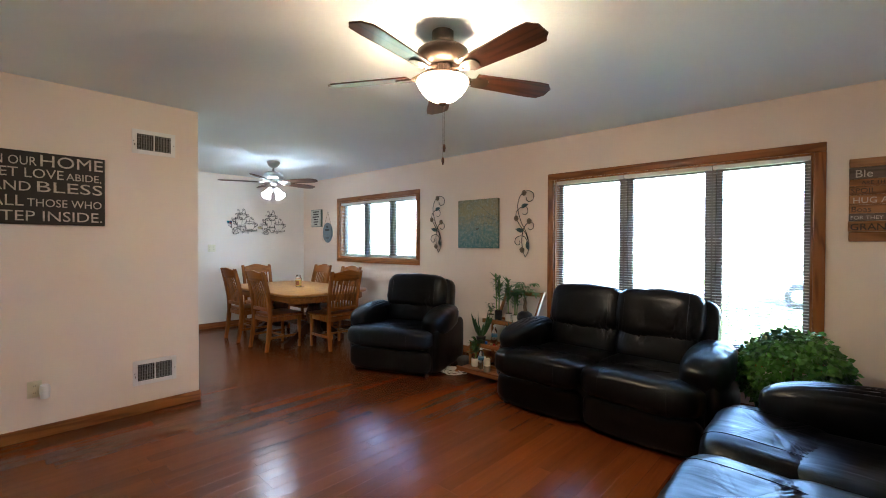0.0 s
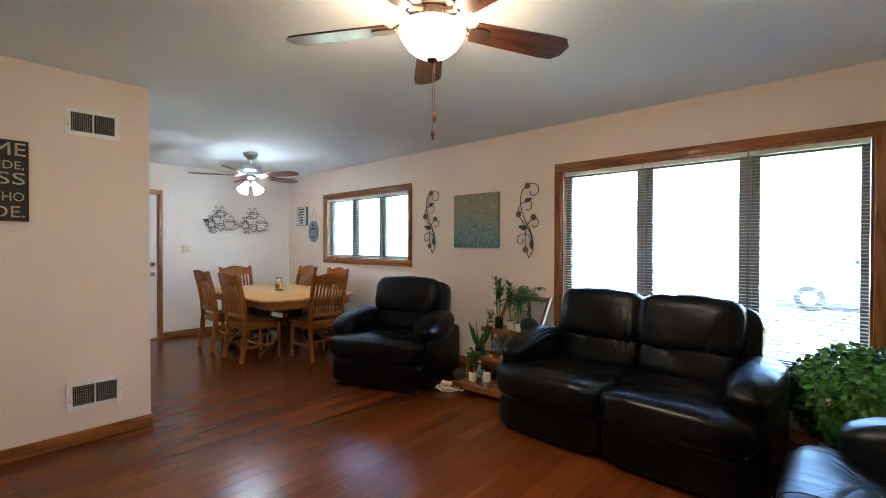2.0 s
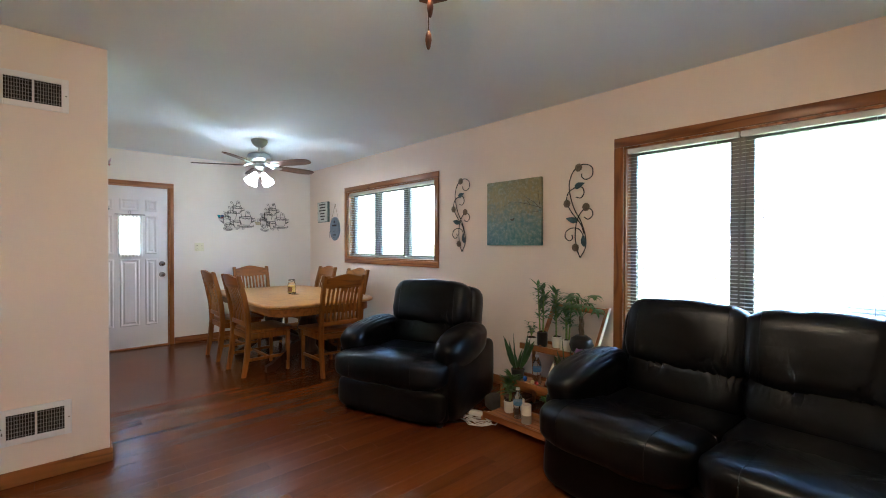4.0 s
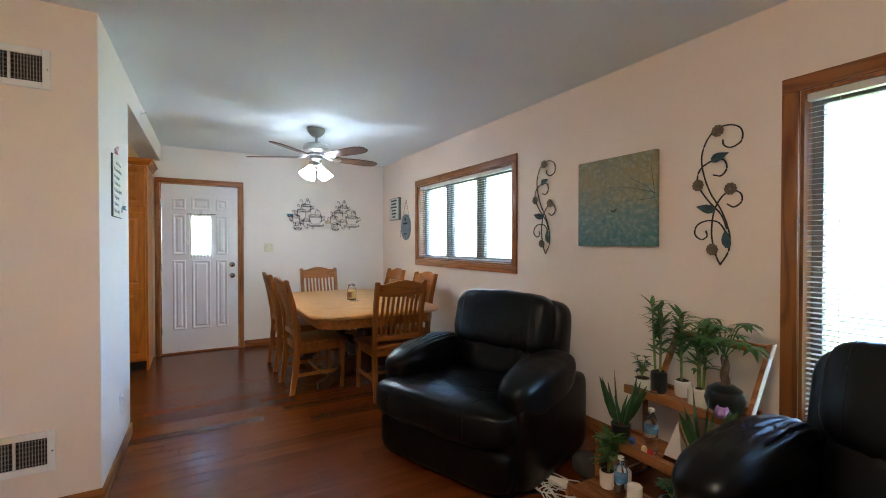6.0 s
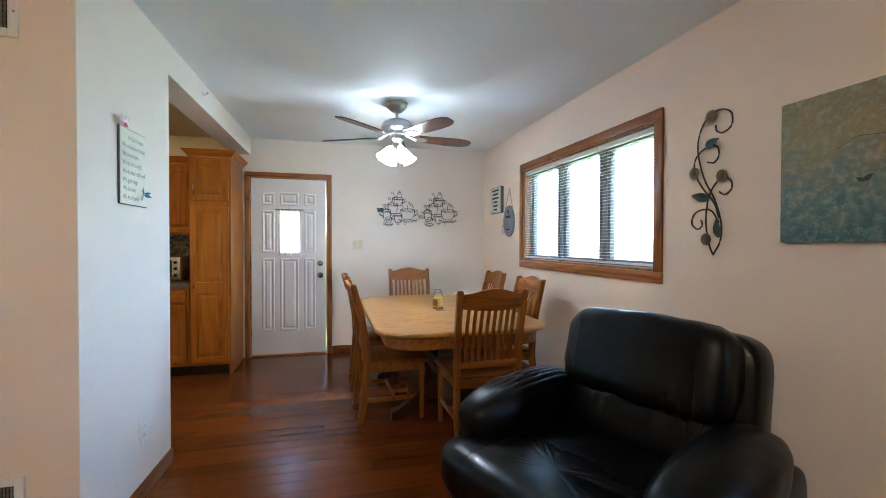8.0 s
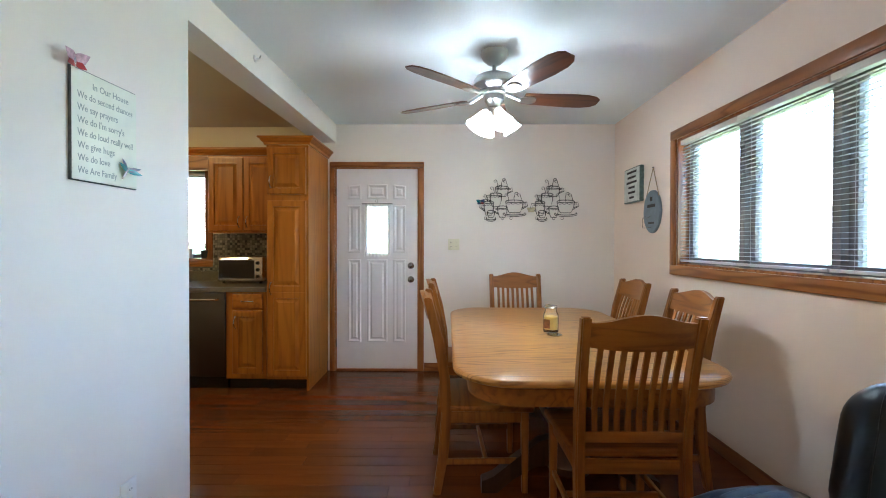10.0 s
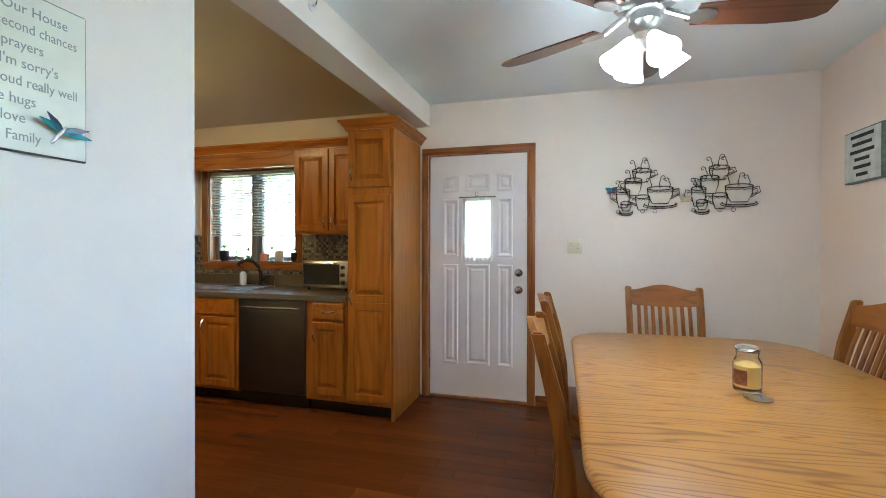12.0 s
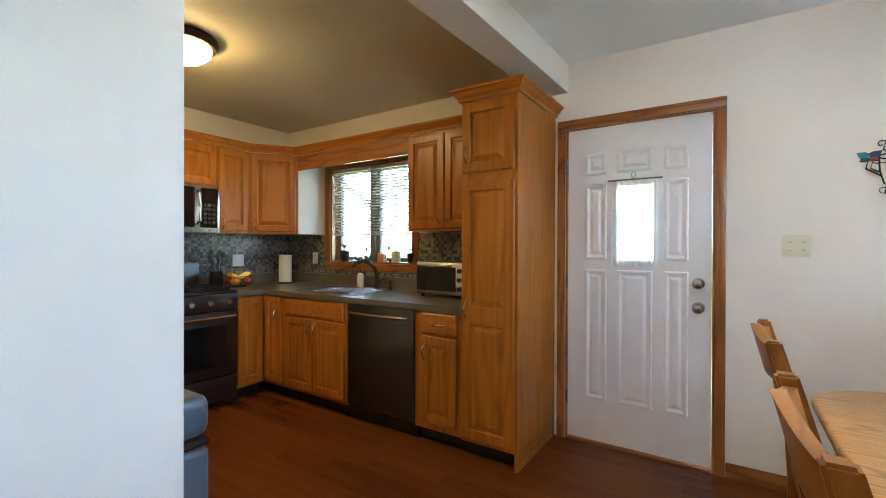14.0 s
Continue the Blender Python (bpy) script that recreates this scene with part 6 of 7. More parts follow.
tube(bm, [(-0.11, -0.012, 0.12), (0, -0.006, 0.36), (0.11, -0.012, 0.12)], 0.0035, 6)
part("rope", bm, ROPE, s2)
bm = bmesh.new()
lathe(bm, [(0.008, 0.0), (0.006, 0.012)], seg=8, m=pose(0, -0.0005, 0.36, 90, 0, 0))
part("nail", bm, KNOB, s2)
bm = bmesh.new()
tube(bm, [(-0.10, -0.02, -0.03), (-0.10, -0.045, -0.05), (0.0, -0.045, -0.05), (0.0, -0.02, -0.03)], 0.002, 5)
tube(bm, [(-0.10, -0.02, -0.13), (-0.10, -0.045, -0.13), (0.0, -0.045, -0.13), (0.0, -0.02, -0.13)], 0.002, 5)
tube(bm, [(-0.10, -0.045, -0.05), (-0.10, -0.045, -0.13)], 0.002, 5)
part("wire_pocket", bm, KNOB, s2)

# canvas picture
CANVAS = bpy.data.materials.new("painted_canvas")
CANVAS.use_nodes = True
nt, b = nodes_of(CANVAS)
tc = nt.nodes.new("ShaderNodeTexCoord")
sep = nt.nodes.new("ShaderNodeSeparateXYZ")
nt.links.new(tc.outputs["Object"], sep.inputs[0])
mr = nt.nodes.new("ShaderNodeMapRange")
mr.inputs["From Min"].default_value, mr.inputs["From Max"].default_value = -0.30, 0.30
nt.links.new(sep.outputs[2], mr.inputs["Value"])
cl = noisy(nt, mapped(nt), 16, 7, 0.75)
ma = nt.nodes.new("ShaderNodeMath")
ma.operation = 'MULTIPLY_ADD'
ma.inputs[1].default_value = 1.7
nt.links.new(cl, ma.inputs[0])
sub = nt.nodes.new("ShaderNodeMath")
sub.operation = 'SUBTRACT'
sub.inputs[1].default_value = 0.85
nt.links.new(mr.outputs[0], sub.inputs[0])
nt.links.new(sub.outputs[0], ma.inputs[2])
base = ramp(nt, ma.outputs[0], [(0.0, (0.06, 0.17, 0.19)), (0.25, (0.12, 0.22, 0.22)), (0.5, (0.20, 0.23, 0.17)), (0.75, (0.30, 0.26, 0.12)), (1.0, (0.21, 0.21, 0.12))])
spot = ramp(nt, noisy(nt, mapped(nt), 34, 5, 0.7), [(0.48, (0.0, 0.0, 0.0)), (0.62, (1.0, 1.0, 1.0))])
mxc = nt.nodes.new("ShaderNodeMix")
mxc.data_type = 'RGBA'
mxc.inputs["B"].default_value = (0.36, 0.42, 0.38, 1)
msk = nt.nodes.new("ShaderNodeMath")
msk.operation = 'MULTIPLY'
nt.links.new(spot, msk.inputs[0])
nt.links.new(noisy(nt, mapped(nt), 4, 3), msk.inputs[1])
nt.links.new(msk.outputs[0], mxc.inputs["Factor"])
nt.links.new(base, mxc.inputs["A"])
nt.links.new(mxc.outputs["Result"], b.inputs["Base Color"])
b.inputs["Roughness"].default_value = 0.6
bumped(nt, b, noisy(nt, mapped(nt), 300, 2), 0.2, 0.002)
TWIG = mat("painted_branch", (0.06, 0.05, 0.03), 0.7)
cv = thing("canvas_picture", "square teal and ochre canvas painting of branches", "picture", pose(-3.278, YN, 1.616))
part("canvas", rbox((-0.31, -0.034, -0.298), (0.31, -0.0005, 0.298), 0.006, 2), CANVAS, cv)
for pts in ([(0.305, 0.03), (0.20, 0.06), (0.08, 0.09), (-0.02, 0.10), (-0.10, 0.06)], [(0.305, 0.02), (0.24, 0.08), (0.15, 0.13), (0.07, 0.20)], [(0.305, 0.0), (0.20, -0.005), (0.10, 0.0)], [(0.30, 0.04), (0.285, 0.12), (0.275, 0.20)], [(0.20, 0.06), (0.16, 0.10), (0.13, 0.10)]):
    bm = bmesh.new()
    tube(bm, [(x, -0.0342, z) for x, z in pts], 0.0022, 5, 0.4)
    part("painted_branch", bm, TWIG, cv)
bm = bmesh.new()
leaf(bm, (0.0, -0.0352, -0.07), (0.6, 0, 0.5), (0, -1, 0), 0.035, 0.02, 0, 0)
leaf(bm, (0.0, -0.0352, -0.07), (-0.6, 0, 0.3), (0, -1, 0), 0.03, 0.015, 0, 0)
part("painted_bird", bm, TWIG, cv)

# iron vines
VLEAF = mat("verdigris_leaf", (0.05, 0.09, 0.10), 0.45, metal=0.5, vary=0.3, scale=30)
ROSE = mat("bronze_rosette", (0.16, 0.12, 0.08), 0.5, metal=0.5, vary=0.3, scale=60)


def smooth_path(pts, n=6):
    P = [Vector((x, 0, z)) for x, z in pts]
    P = [P[0] * 2 - P[1]] + P + [P[-1] * 2 - P[-2]]
    out = []
    for i in range(1, len(P) - 2):
        for k in range(n):
            u = k / n
            a, b_, c, d = P[i - 1], P[i], P[i + 1], P[i + 2]
            out.append(0.5 * ((2 * b_) + (c - a) * u + (2 * a - 5 * b_ + 4 * c - d) * u * u + (3 * b_ - a - 3 * c + d) * u ** 3))
    out.append(P[-2])
    return out


def vine(m):
    t = thing("metal_wall_vine", "wrought-iron vine wall ornament with leaves and rosettes", "wall art", m, group="iron vines")
    S = 0.76 / 2.5
    wires = [
        [(0.03, -1.25), (0.17, -1.0), (0.18, -0.70), (0.05, -0.30), (-0.15, 0.05), (-0.28, 0.45), (-0.30, 0.75), (-0.20, 1.02), (-0.02, 1.18), (0.20, 1.19), (0.36, 1.08), (0.36, 0.88), (0.20, 0.80), (0.08, 0.86), (0.06, 0.96)],
        [(0.03, -1.25), (-0.05, -1.06), (-0.12, -0.70), (-0.08, -0.30), (0.05, -0.05), (0.22, 0.05), (0.36, -0.02), (0.37, -0.16), (0.25, -0.24), (0.14, -0.18)],
        [(0.14, -0.62), (0.04, -0.36), (-0.18, -0.10), (-0.34, 0.15), (-0.38, 0.35), (-0.30, 0.52), (-0.10, 0.62), (0.08, 0.60), (0.13, 0.45), (0.04, 0.33), (-0.10, 0.36)],
        [(0.14, -0.70), (0.0, -0.50), (-0.20, -0.46), (-0.38, -0.54), (-0.42, -0.70), (-0.30, -0.80), (-0.20, -0.74), (-0.22, -0.64)],
    ]
    for wv in wires:
        bm = bmesh.new()
        tube(bm, [p * S + Vector((0, -0.016, 0)) for p in smooth_path(wv)], 0.0042, 6)
        part("wire", bm, BLACK_METAL, t)
    for x, z in ((-0.02, 1.13), (-0.36, 0.20), (0.20, 0.08), (-0.10, -0.98)):
        bm = bmesh.new()
        for k in range(10):
            a = 2 * math.pi * k / 10
            pillow(bm, (x * S + 0.022 * math.cos(a), -0.022, z * S + 0.022 * math.sin(a)), (0.022, 0.012, 0.022), 0.9, nu=8, nv=5)
        pillow(bm, (x * S, -0.026, z * S), (0.036, 0.02, 0.036), 0.9, nu=10, nv=6)
        part("rosette", bm, ROSE, t)
    for x, z, a in ((-0.12, 0.62, 15), (-0.05, -0.28, 165), (0.17, -0.95, 95), ):
        bm = bmesh.new()
        leaf(bm, (x * S, -0.02, z * S), (math.cos(radians(a)), -0.15, math.sin(radians(a))), (0, -1, 0), 0.10, 0.05, 0, 0.35)
        part("leaf", bm, VLEAF, t)


vine(pose(-2.615, YN, 1.6))
vine(pose(-3.955, YN, 1.632))


# ---- things on the dining table ----
WAX = mat("yellow_wax", (0.80, 0.58, 0.16), 0.5, vary=0.05)
jc = thing("jar_candle", "yellow candle in a lidded glass jar on the table", "candle", pose(-5.755, 3.19, 0.7415))
bm = bmesh.new()
lathe(bm, [(0.034, 0.0), (0.045, 0.004), (0.047, 0.02), (0.047, 0.11), (0.040, 0.125), (0.036, 0.135), (0.038, 0.15), (0.034, 0.15), (0.032, 0.132), (0.043, 0.108), (0.043, 0.02), (0.03, 0.008)], seg=28)
part("jar", bm, GLASS, jc, "clear glass jar").visible_shadow = False
bm = bmesh.new()
lathe(bm, [(0.03, 0.009), (0.042, 0.022), (0.042, 0.098), (0.02, 0.100)], seg=24)
part("wax", bm, WAX, jc, "pale yellow wax")
bm = bmesh.new()
lathe(bm, [(0.036, 0.151), (0.04, 0.155), (0.04, 0.165), (0.03, 0.172), (0.015, 0.174)], seg=24)
part("lid", bm, GLASS, jc).visible_shadow = False
bm = bmesh.new()
rows2 = []
for z in (0.03, 0.085):
    rows2.append([bm.verts.new((0.0476 * math.cos(radians(-20 - 8 * i)), 0.0476 * math.sin(radians(-20 - 8 * i)), z)) for i in range(9)])
for i in range(8):
    bm.faces.new((rows2[0][i], rows2[0][i + 1], rows2[1][i + 1], rows2[1][i]))
LABELM = mat("brown_candle_label", (0.30, 0.12, 0.05), 0.5, vary=0.5, scale=45)
part("label", bm, LABELM, jc, "brown printed label")
ld = thing("candle_snuffer", "silver candle snuffer lying on the table", "snuffer", pose(-5.66, 3.19, 0.7415))
bm = bmesh.new()
lathe(bm, [(0.02, 0.0), (0.044, 0.002), (0.046, 0.006), (0.03, 0.009), (0.006, 0.011)], seg=24)
part("disc", bm, STEEL_LIGHT, ld)


# ---- plant stand and its plants ----
st = thing("plant_stand", "stepped wooden plant ladder stand against the wall", "plant stand")
SX = (-2.935, -2.345)
for y0, y1, z in ((3.42, 3.68, 0.075), (3.64, 3.86, 0.29), (3.86, 4.09, 0.515)):
    bm = bmesh.new()
    box(bm, (SX[0], y0, z - 0.022), (SX[1], y0 + 0.02, z + 0.022))
    box(bm, (SX[0], y1 - 0.02, z - 0.022), (SX[1], y1, z + 0.022))
    part("shelf_rail", bm, SHELF_WOOD, st, smooth=False)
    for k in range(4):
        w_ = (y1 - y0 - 0.04) / 4
        part("shelf_slat", rbox((SX[0] + 0.001, y0 + 0.021 + w_ * k, z - 0.012), (SX[1] - 0.001, y0 + 0.019 + w_ * (k + 1), z), 0.002, 1), SHELF_WOOD, st)
for x, y0, z0 in ((SX[0] + 0.145, 3.94, 0.517), (SX[1] + 0.011, 3.90, 0.47)):
    bm = bmesh.new()
    a, c = Vector((x, y0, z0)), Vector((x, 4.15, 0.85))
    q = [bm.verts.new(p + Vector((dx, dy, 0))) for p in (a, c) for dx, dy in ((-0.01, -0.018), (0.01, -0.018), (0.01, 0.018), (-0.01, 0.018))]
    for f in ((0, 1, 2, 3), (4, 7, 6, 5), (0, 4, 5, 1), (1, 5, 6, 2), (2, 6, 7, 3), (3, 7, 4, 0)):
        bm.faces.new([q[i] for i in f])
    part("back_post", bm, SHELF_WOOD, st, smooth=False)
for x in (SX[0] - 0.011, SX[1] + 0.011):
    for y, z1 in ((4.07, 0.492), (3.85, 0.492), (3.66, 0.268), (3.44, 0.052)):
        if x < SX[0] and y == 3.85:
            continue
        bm = bmesh.new()
        box(bm, (x - 0.009, y - 0.013, 0.0), (x + 0.009, y + 0.013, z1))
        part("leg", bm, SHELF_WOOD, st, smooth=False)
    bm = bmesh.new()
    box(bm, (x - 0.007, 3.455, 0.02), (x + 0.007, 4.055, 0.045))
    part("foot_rail", bm, SHELF_WOOD, st, smooth=False)
part("top_rail", rbox((SX[0] + 0.155, 4.125, 0.80), (SX[1], 4.15, 0.845), 0.003, 1), SHELF_WOOD, st)
bm = bmesh.new()
q = [bm.verts.new((SX[1] + 0.0215 + dx, y + dy, z)) for y, z in ((3.90, 0.47), (4.15, 0.85)) for dx, dy in ((0, -0.016), (0.004, -0.016), (0.004, 0.018), (0, 0.018))]
for f in ((0, 1, 2, 3), (4, 7, 6, 5), (0, 4, 5, 1), (1, 5, 6, 2), (2, 6, 7, 3), (3, 7, 4, 0)):
    bm.faces.new([q[i] for i in f])
part("white_edge", bm, WHITE_METAL, st, "white painted side strip", smooth=False)


def bamboo(m, n, height, seed, prof, potmat, label):
    t = thing("lucky_bamboo", label, "plant", m)
    z = pot(t, prof, potmat)
    rng = random.Random(seed)
    leaves = bmesh.new()
    for k in range(n):
        a = rng.uniform(0, 6.28)
        h = height * rng.uniform(0.75, 1.0)
        x, y = 0.018 * math.cos(a), 0.018 * math.sin(a)
        bm = bmesh.new()
        tube(bm, [(x, y, z - 0.01), (x * 1.5, y * 1.5, z + h * 0.5), (x * 2.0, y * 2.0, z + h)], 0.007, 7, 0.7)
        part("stalk", bm, STALK, t)
        for q in range(24):
            u = rng.uniform(0.3, 1.0)
            b_ = rng.uniform(0, 6.28)
            leaf(leaves, (x * (1 + u), y * (1 + u), z + h * u), (math.cos(b_), math.sin(b_), rng.uniform(0.4, 1.3)), (0, 0, 1), rng.uniform(0.085, 0.15), 0.025, rng.uniform(0.15, 0.6))
    part("foliage", leaves, LEAF, t)
    return t


MUGP = [(0.032, 0), (0.038, 0.01), (0.040, 0.08), (0.036, 0.085)]
TZ, MZ, LZ = 0.5155, 0.2905, 0.0755
bamboo(pose(-2.795, 3.97, TZ), 3, 0.40, 5, [(0.035, 0), (0.042, 0.02), (0.042, 0.11), (0.036, 0.115)], STONEWARE, "lucky bamboo stalks in a dark vase on the stand")
bamboo(pose(-2.692, 4.02, TZ), 3, 0.37, 6, MUGP, CERAMIC, "lucky bamboo in a white cup on the stand")
bamboo(pose(-2.565, 3.95, TZ), 3, 0.33, 7, [(0.046, 0), (0.05, 0.012), (0.05, 0.085), (0.02, 0.088)], CERAMIC, "lucky bamboo in a white stoneware cup")
bushy("potted_plant", "small dark bushy plant in a white mug", pose(-2.869, 3.93, TZ), [(0.04, 0), (0.046, 0.01), (0.048, 0.06), (0.043, 0.065)], CERAMIC, 60, 0.12, 0.045, LEAF_DARK, 9, 0.7)
mt_ = thing("money_tree", "money tree with drooping leaves in a dark round vase", "plant", pose(-2.453, 3.97, TZ))
bm = bmesh.new()
lathe(bm, [(0.04, 0), (0.075, 0.025), (0.088, 0.07), (0.075, 0.115), (0.045, 0.135), (0.038, 0.14)], seg=26)
part("vase", bm, STONEWARE, mt_, "dark round stoneware vase")
bm = bmesh.new()
for k in range(3):
    tube(bm, [(0.012 * math.cos(2.1 * k + 4 * u / 8), 0.012 * math.sin(2.1 * k + 4 * u / 8), 0.13 + 0.15 * u / 8) for u in range(9)], 0.011, 7, 0.6)
part("braided_trunk", bm, mat("trunk_bark", (0.12, 0.085, 0.05), 0.85, vary=0.3, scale=40), mt_)
rng = random.Random(3)
bm = bmesh.new()
for k in range(20):
    a = rng.uniform(0, 6.28)
    r = rng.uniform(0.05, 0.145)
    hub = Vector((r * math.cos(a), r * math.sin(a) * 0.8, 0.32 + rng.uniform(0.0, 0.13)))
    tube(bm, [(0, 0, 0.27), hub * 0.6 + Vector((0, 0, 0.15)), hub], 0.002, 4)
    for q in range(6):
        b_ = a + (q - 2.5) * 0.75
        leaf(bm, hub, (math.cos(b_), math.sin(b_), 0.15), (0, 0, 1), rng.uniform(0.055, 0.085), 0.027, rng.uniform(0.3, 0.7))
part("foliage", bm, LEAF, mt_)


def snake(m, n, h, seed, label):
    t = thing("snake_plant", label, "plant", m)
    z = pot(t, [(0.035, 0), (0.045, 0.01), (0.052, 0.075), (0.045, 0.078)], STONEWARE)
    rng = random.Random(seed)
    bm = bmesh.new()
    for k in range(n):
        a = rng.uniform(0, 6.28)
        leaf(bm, (0.02 * math.cos(a), 0.02 * math.sin(a), z), (0.45 * math.cos(a), 0.45 * math.sin(a), 1.0), (math.cos(a + 1.5), math.sin(a + 1.5), 0), h * rng.uniform(0.55, 1.0), 0.042, rng.uniform(-0.25, 0.2), 0.4)
    part("foliage", bm, LEAF_DARK, t)


snake(pose(-2.86, 3.74, MZ), 17, 0.28, 11, "dark snake plant in a pot on the middle shelf")
snake(pose(-2.42, 3.75, MZ), 12, 0.27, 12, "snake plant with pale leaf edges on the middle shelf")
bamboo(pose(-2.832, 3.60, LZ), 3, 0.20, 13, MUGP, CERAMIC, "short lucky bamboo in a white cup low down")
bushy("potted_plant", "trailing leafy plant in a blue-grey glazed vase", pose(-2.457, 3.56, LZ), [(0.045, 0), (0.055, 0.02), (0.055, 0.13), (0.045, 0.135)], BLUEGREY, 60, 0.14, 0.05, LEAF_DARK, 15, 0.9)
PET = glass_material("clear_plastic", (0.95, 0.97, 1.0))
BLUEL = mat("blue_bottle_label", (0.10, 0.24, 0.42), 0.4, vary=0.3, scale=50)
for x, y, z in ((-2.72, 3.56, LZ), (-2.682, 3.74, MZ)):
    t = thing("water_bottle", "clear plastic water bottle with a blue label", "bottle", pose(x, y, z), group="water bottles")
    bm = bmesh.new()
    lathe(bm, [(0.028, 0), (0.032, 0.008), (0.032, 0.06), (0.029, 0.07), (0.032, 0.08), (0.032, 0.14), (0.026, 0.165), (0.013, 0.19), (0.013, 0.20)], seg=20)
    part("bottle", bm, PET, t).visible_shadow = False
    bm = bmesh.new()
    lathe(bm, [(0.0328, 0.095), (0.0328, 0.125)], seg=20)
    part("label", bm, BLUEL, t, "blue paper label")
    bm = bmesh.new()
    lathe(bm, [(0.015, 0.201), (0.015, 0.215), (0.012, 0.217)], seg=14)
    part("cap", bm, WHITE_PLASTIC, t)
for x, y, z, h, r, mt2, lb in ((-2.621, 3.53, LZ, 0.13, 0.034, CERAMIC, "tall cream pillar candle on the bottom shelf"), (-2.771, 3.66, LZ, 0.10, 0.03, CERAMIC, "cream candle beside the water bottle")):
    t = thing("pillar_candle", lb, "candle", pose(x, y, z))
    bm = bmesh.new()
    lathe(bm, [(r, 0), (r, h - 0.004), (r - 0.004, h), (0.006, h - 0.003)], seg=20)
    part("wax", bm, mt2, t)
    bm = bmesh.new()
    lathe(bm, [(r + 0.001, 0.001), (r + 0.001, h * 0.45)], seg=20)
    part("band", bm, mat("grey_candle_band", (0.25, 0.22, 0.18), 0.6), t, "grey lower band")
t = thing("glass_votive", "purple glass votive jar on the top shelf", "candle holder", pose(-2.42, 3.885, TZ))
bm = bmesh.new()
lathe(bm, [(0.022, 0), (0.036, 0.015), (0.038, 0.035), (0.026, 0.055), (0.02, 0.06), (0.018, 0.05)], seg=8)
part("jar", bm, mat("purple_glass", (0.30, 0.16, 0.36), 0.12, vary=0.3, scale=30), t)
t = thing("black_tray", "slim black remote on the top shelf", "remote", pose(-2.823, 3.876, TZ))
part("case", rbox((-0.09, -0.012, 0.0), (0.09, 0.012, 0.022), 0.005, 2), BLACK_PLASTIC, t)
t = thing("glass_prism", "mirrored glass pyramid ornament on the middle shelf", "ornament", pose(-2.56, 3.76, MZ))
bm = bmesh.new()
tip = bm.verts.new((0.0, 0.01, 0.19))
sq = [bm.verts.new(p) for p in ((-0.05, -0.04, 0), (0.05, -0.04, 0), (0.05, 0.05, 0), (-0.05, 0.05, 0))]
bm.faces.new(sq)
for i in range(4):
    bm.faces.new((sq[i], sq[(i + 1) % 4], tip))
part("pyramid", bm, mat("mirror_facet", (0.75, 0.78, 0.8), 0.05, metal=1.0, vary=0.0), t, smooth=False)
for x, y, c in ((-2.645, 3.68, (0.5, 0.03, 0.03)), (-2.682, 3.685, (0.75, 0.65, 0.35)), (-2.776, 3.72, (0.03, 0.12, 0.5))):
    t = thing("trinket", "small bright painted trinket on the stand", "ornament", pose(x, y, MZ))
    bm = bmesh.new()
    pillow(bm, (0, 0, 0.02), (0.03, 0.024, 0.04), 0.8, nu=10, nv=8)
    part("figure", bm, mat("trinket_paint", c, 0.35), t)

# cords and adapter by the recliner
WHITE_CORD = mat("white_cord", (0.72, 0.71, 0.68), 0.45)
rng = random.Random(8)
t = thing("charging_cable", "tangled white charging cable on the floor", "cable", pose(-3.0, 3.42, 0))
for k in range(3):
    bm = bmesh.new()
    pts = []
    for i in range(30):
        a = i * 0.55 + k * 2
        r = 0.065 + 0.025 * k + (0.03 + 0.015 * k) * math.sin(i * 0.9 + k)
        pts.append((0.02 * math.sin(k * 3 + i * 0.15) + r * 1.2 * math.cos(a), r * 0.8 * math.sin(a), 0.008 + 0.012 * k + 0.01 * math.sin(i * 1.3 + k) ** 2))
    tube(bm, pts, 0.0034, 6)
    part("loop", bm, WHITE_CORD, t)
ad = thing("power_adapter", "white power adapter lying among the cables", "adapter", pose(-3.03, 3.45, 0.032, 0, 0, 25))
part("case", rbox((-0.05, -0.022, 0.0), (0.05, 0.022, 0.03), 0.006, 2), WHITE_PLASTIC, ad)
t = thing("power_cable", "black power cable on the floor by the wall", "cable")
bm = bmesh.new()
tube(bm, [(-3.165, 3.18, 0.006), (-3.065, 3.32, 0.006), (-3.015, 3.40, 0.007), (-3.035, 3.62, 0.006), (-2.945, 3.85, 0.006), (-2.915, 4.1, 0.006)], 0.004, 6)
part("cord", bm, BLACK_PLASTIC, t)
t = thing("floor_bag", "grey rumpled pouch on the floor by the recliner", "bag", pose(-3.055, 3.72, 0))
bm = bmesh.new()
pillow(bm, (0, 0, 0.055), (0.17, 0.15, 0.11), 0.6, rough=0.015, seed=4)
part("pouch", bm, mat("grey_cloth", (0.05, 0.05, 0.055), 0.85, vary=0.2, scale=20), t)

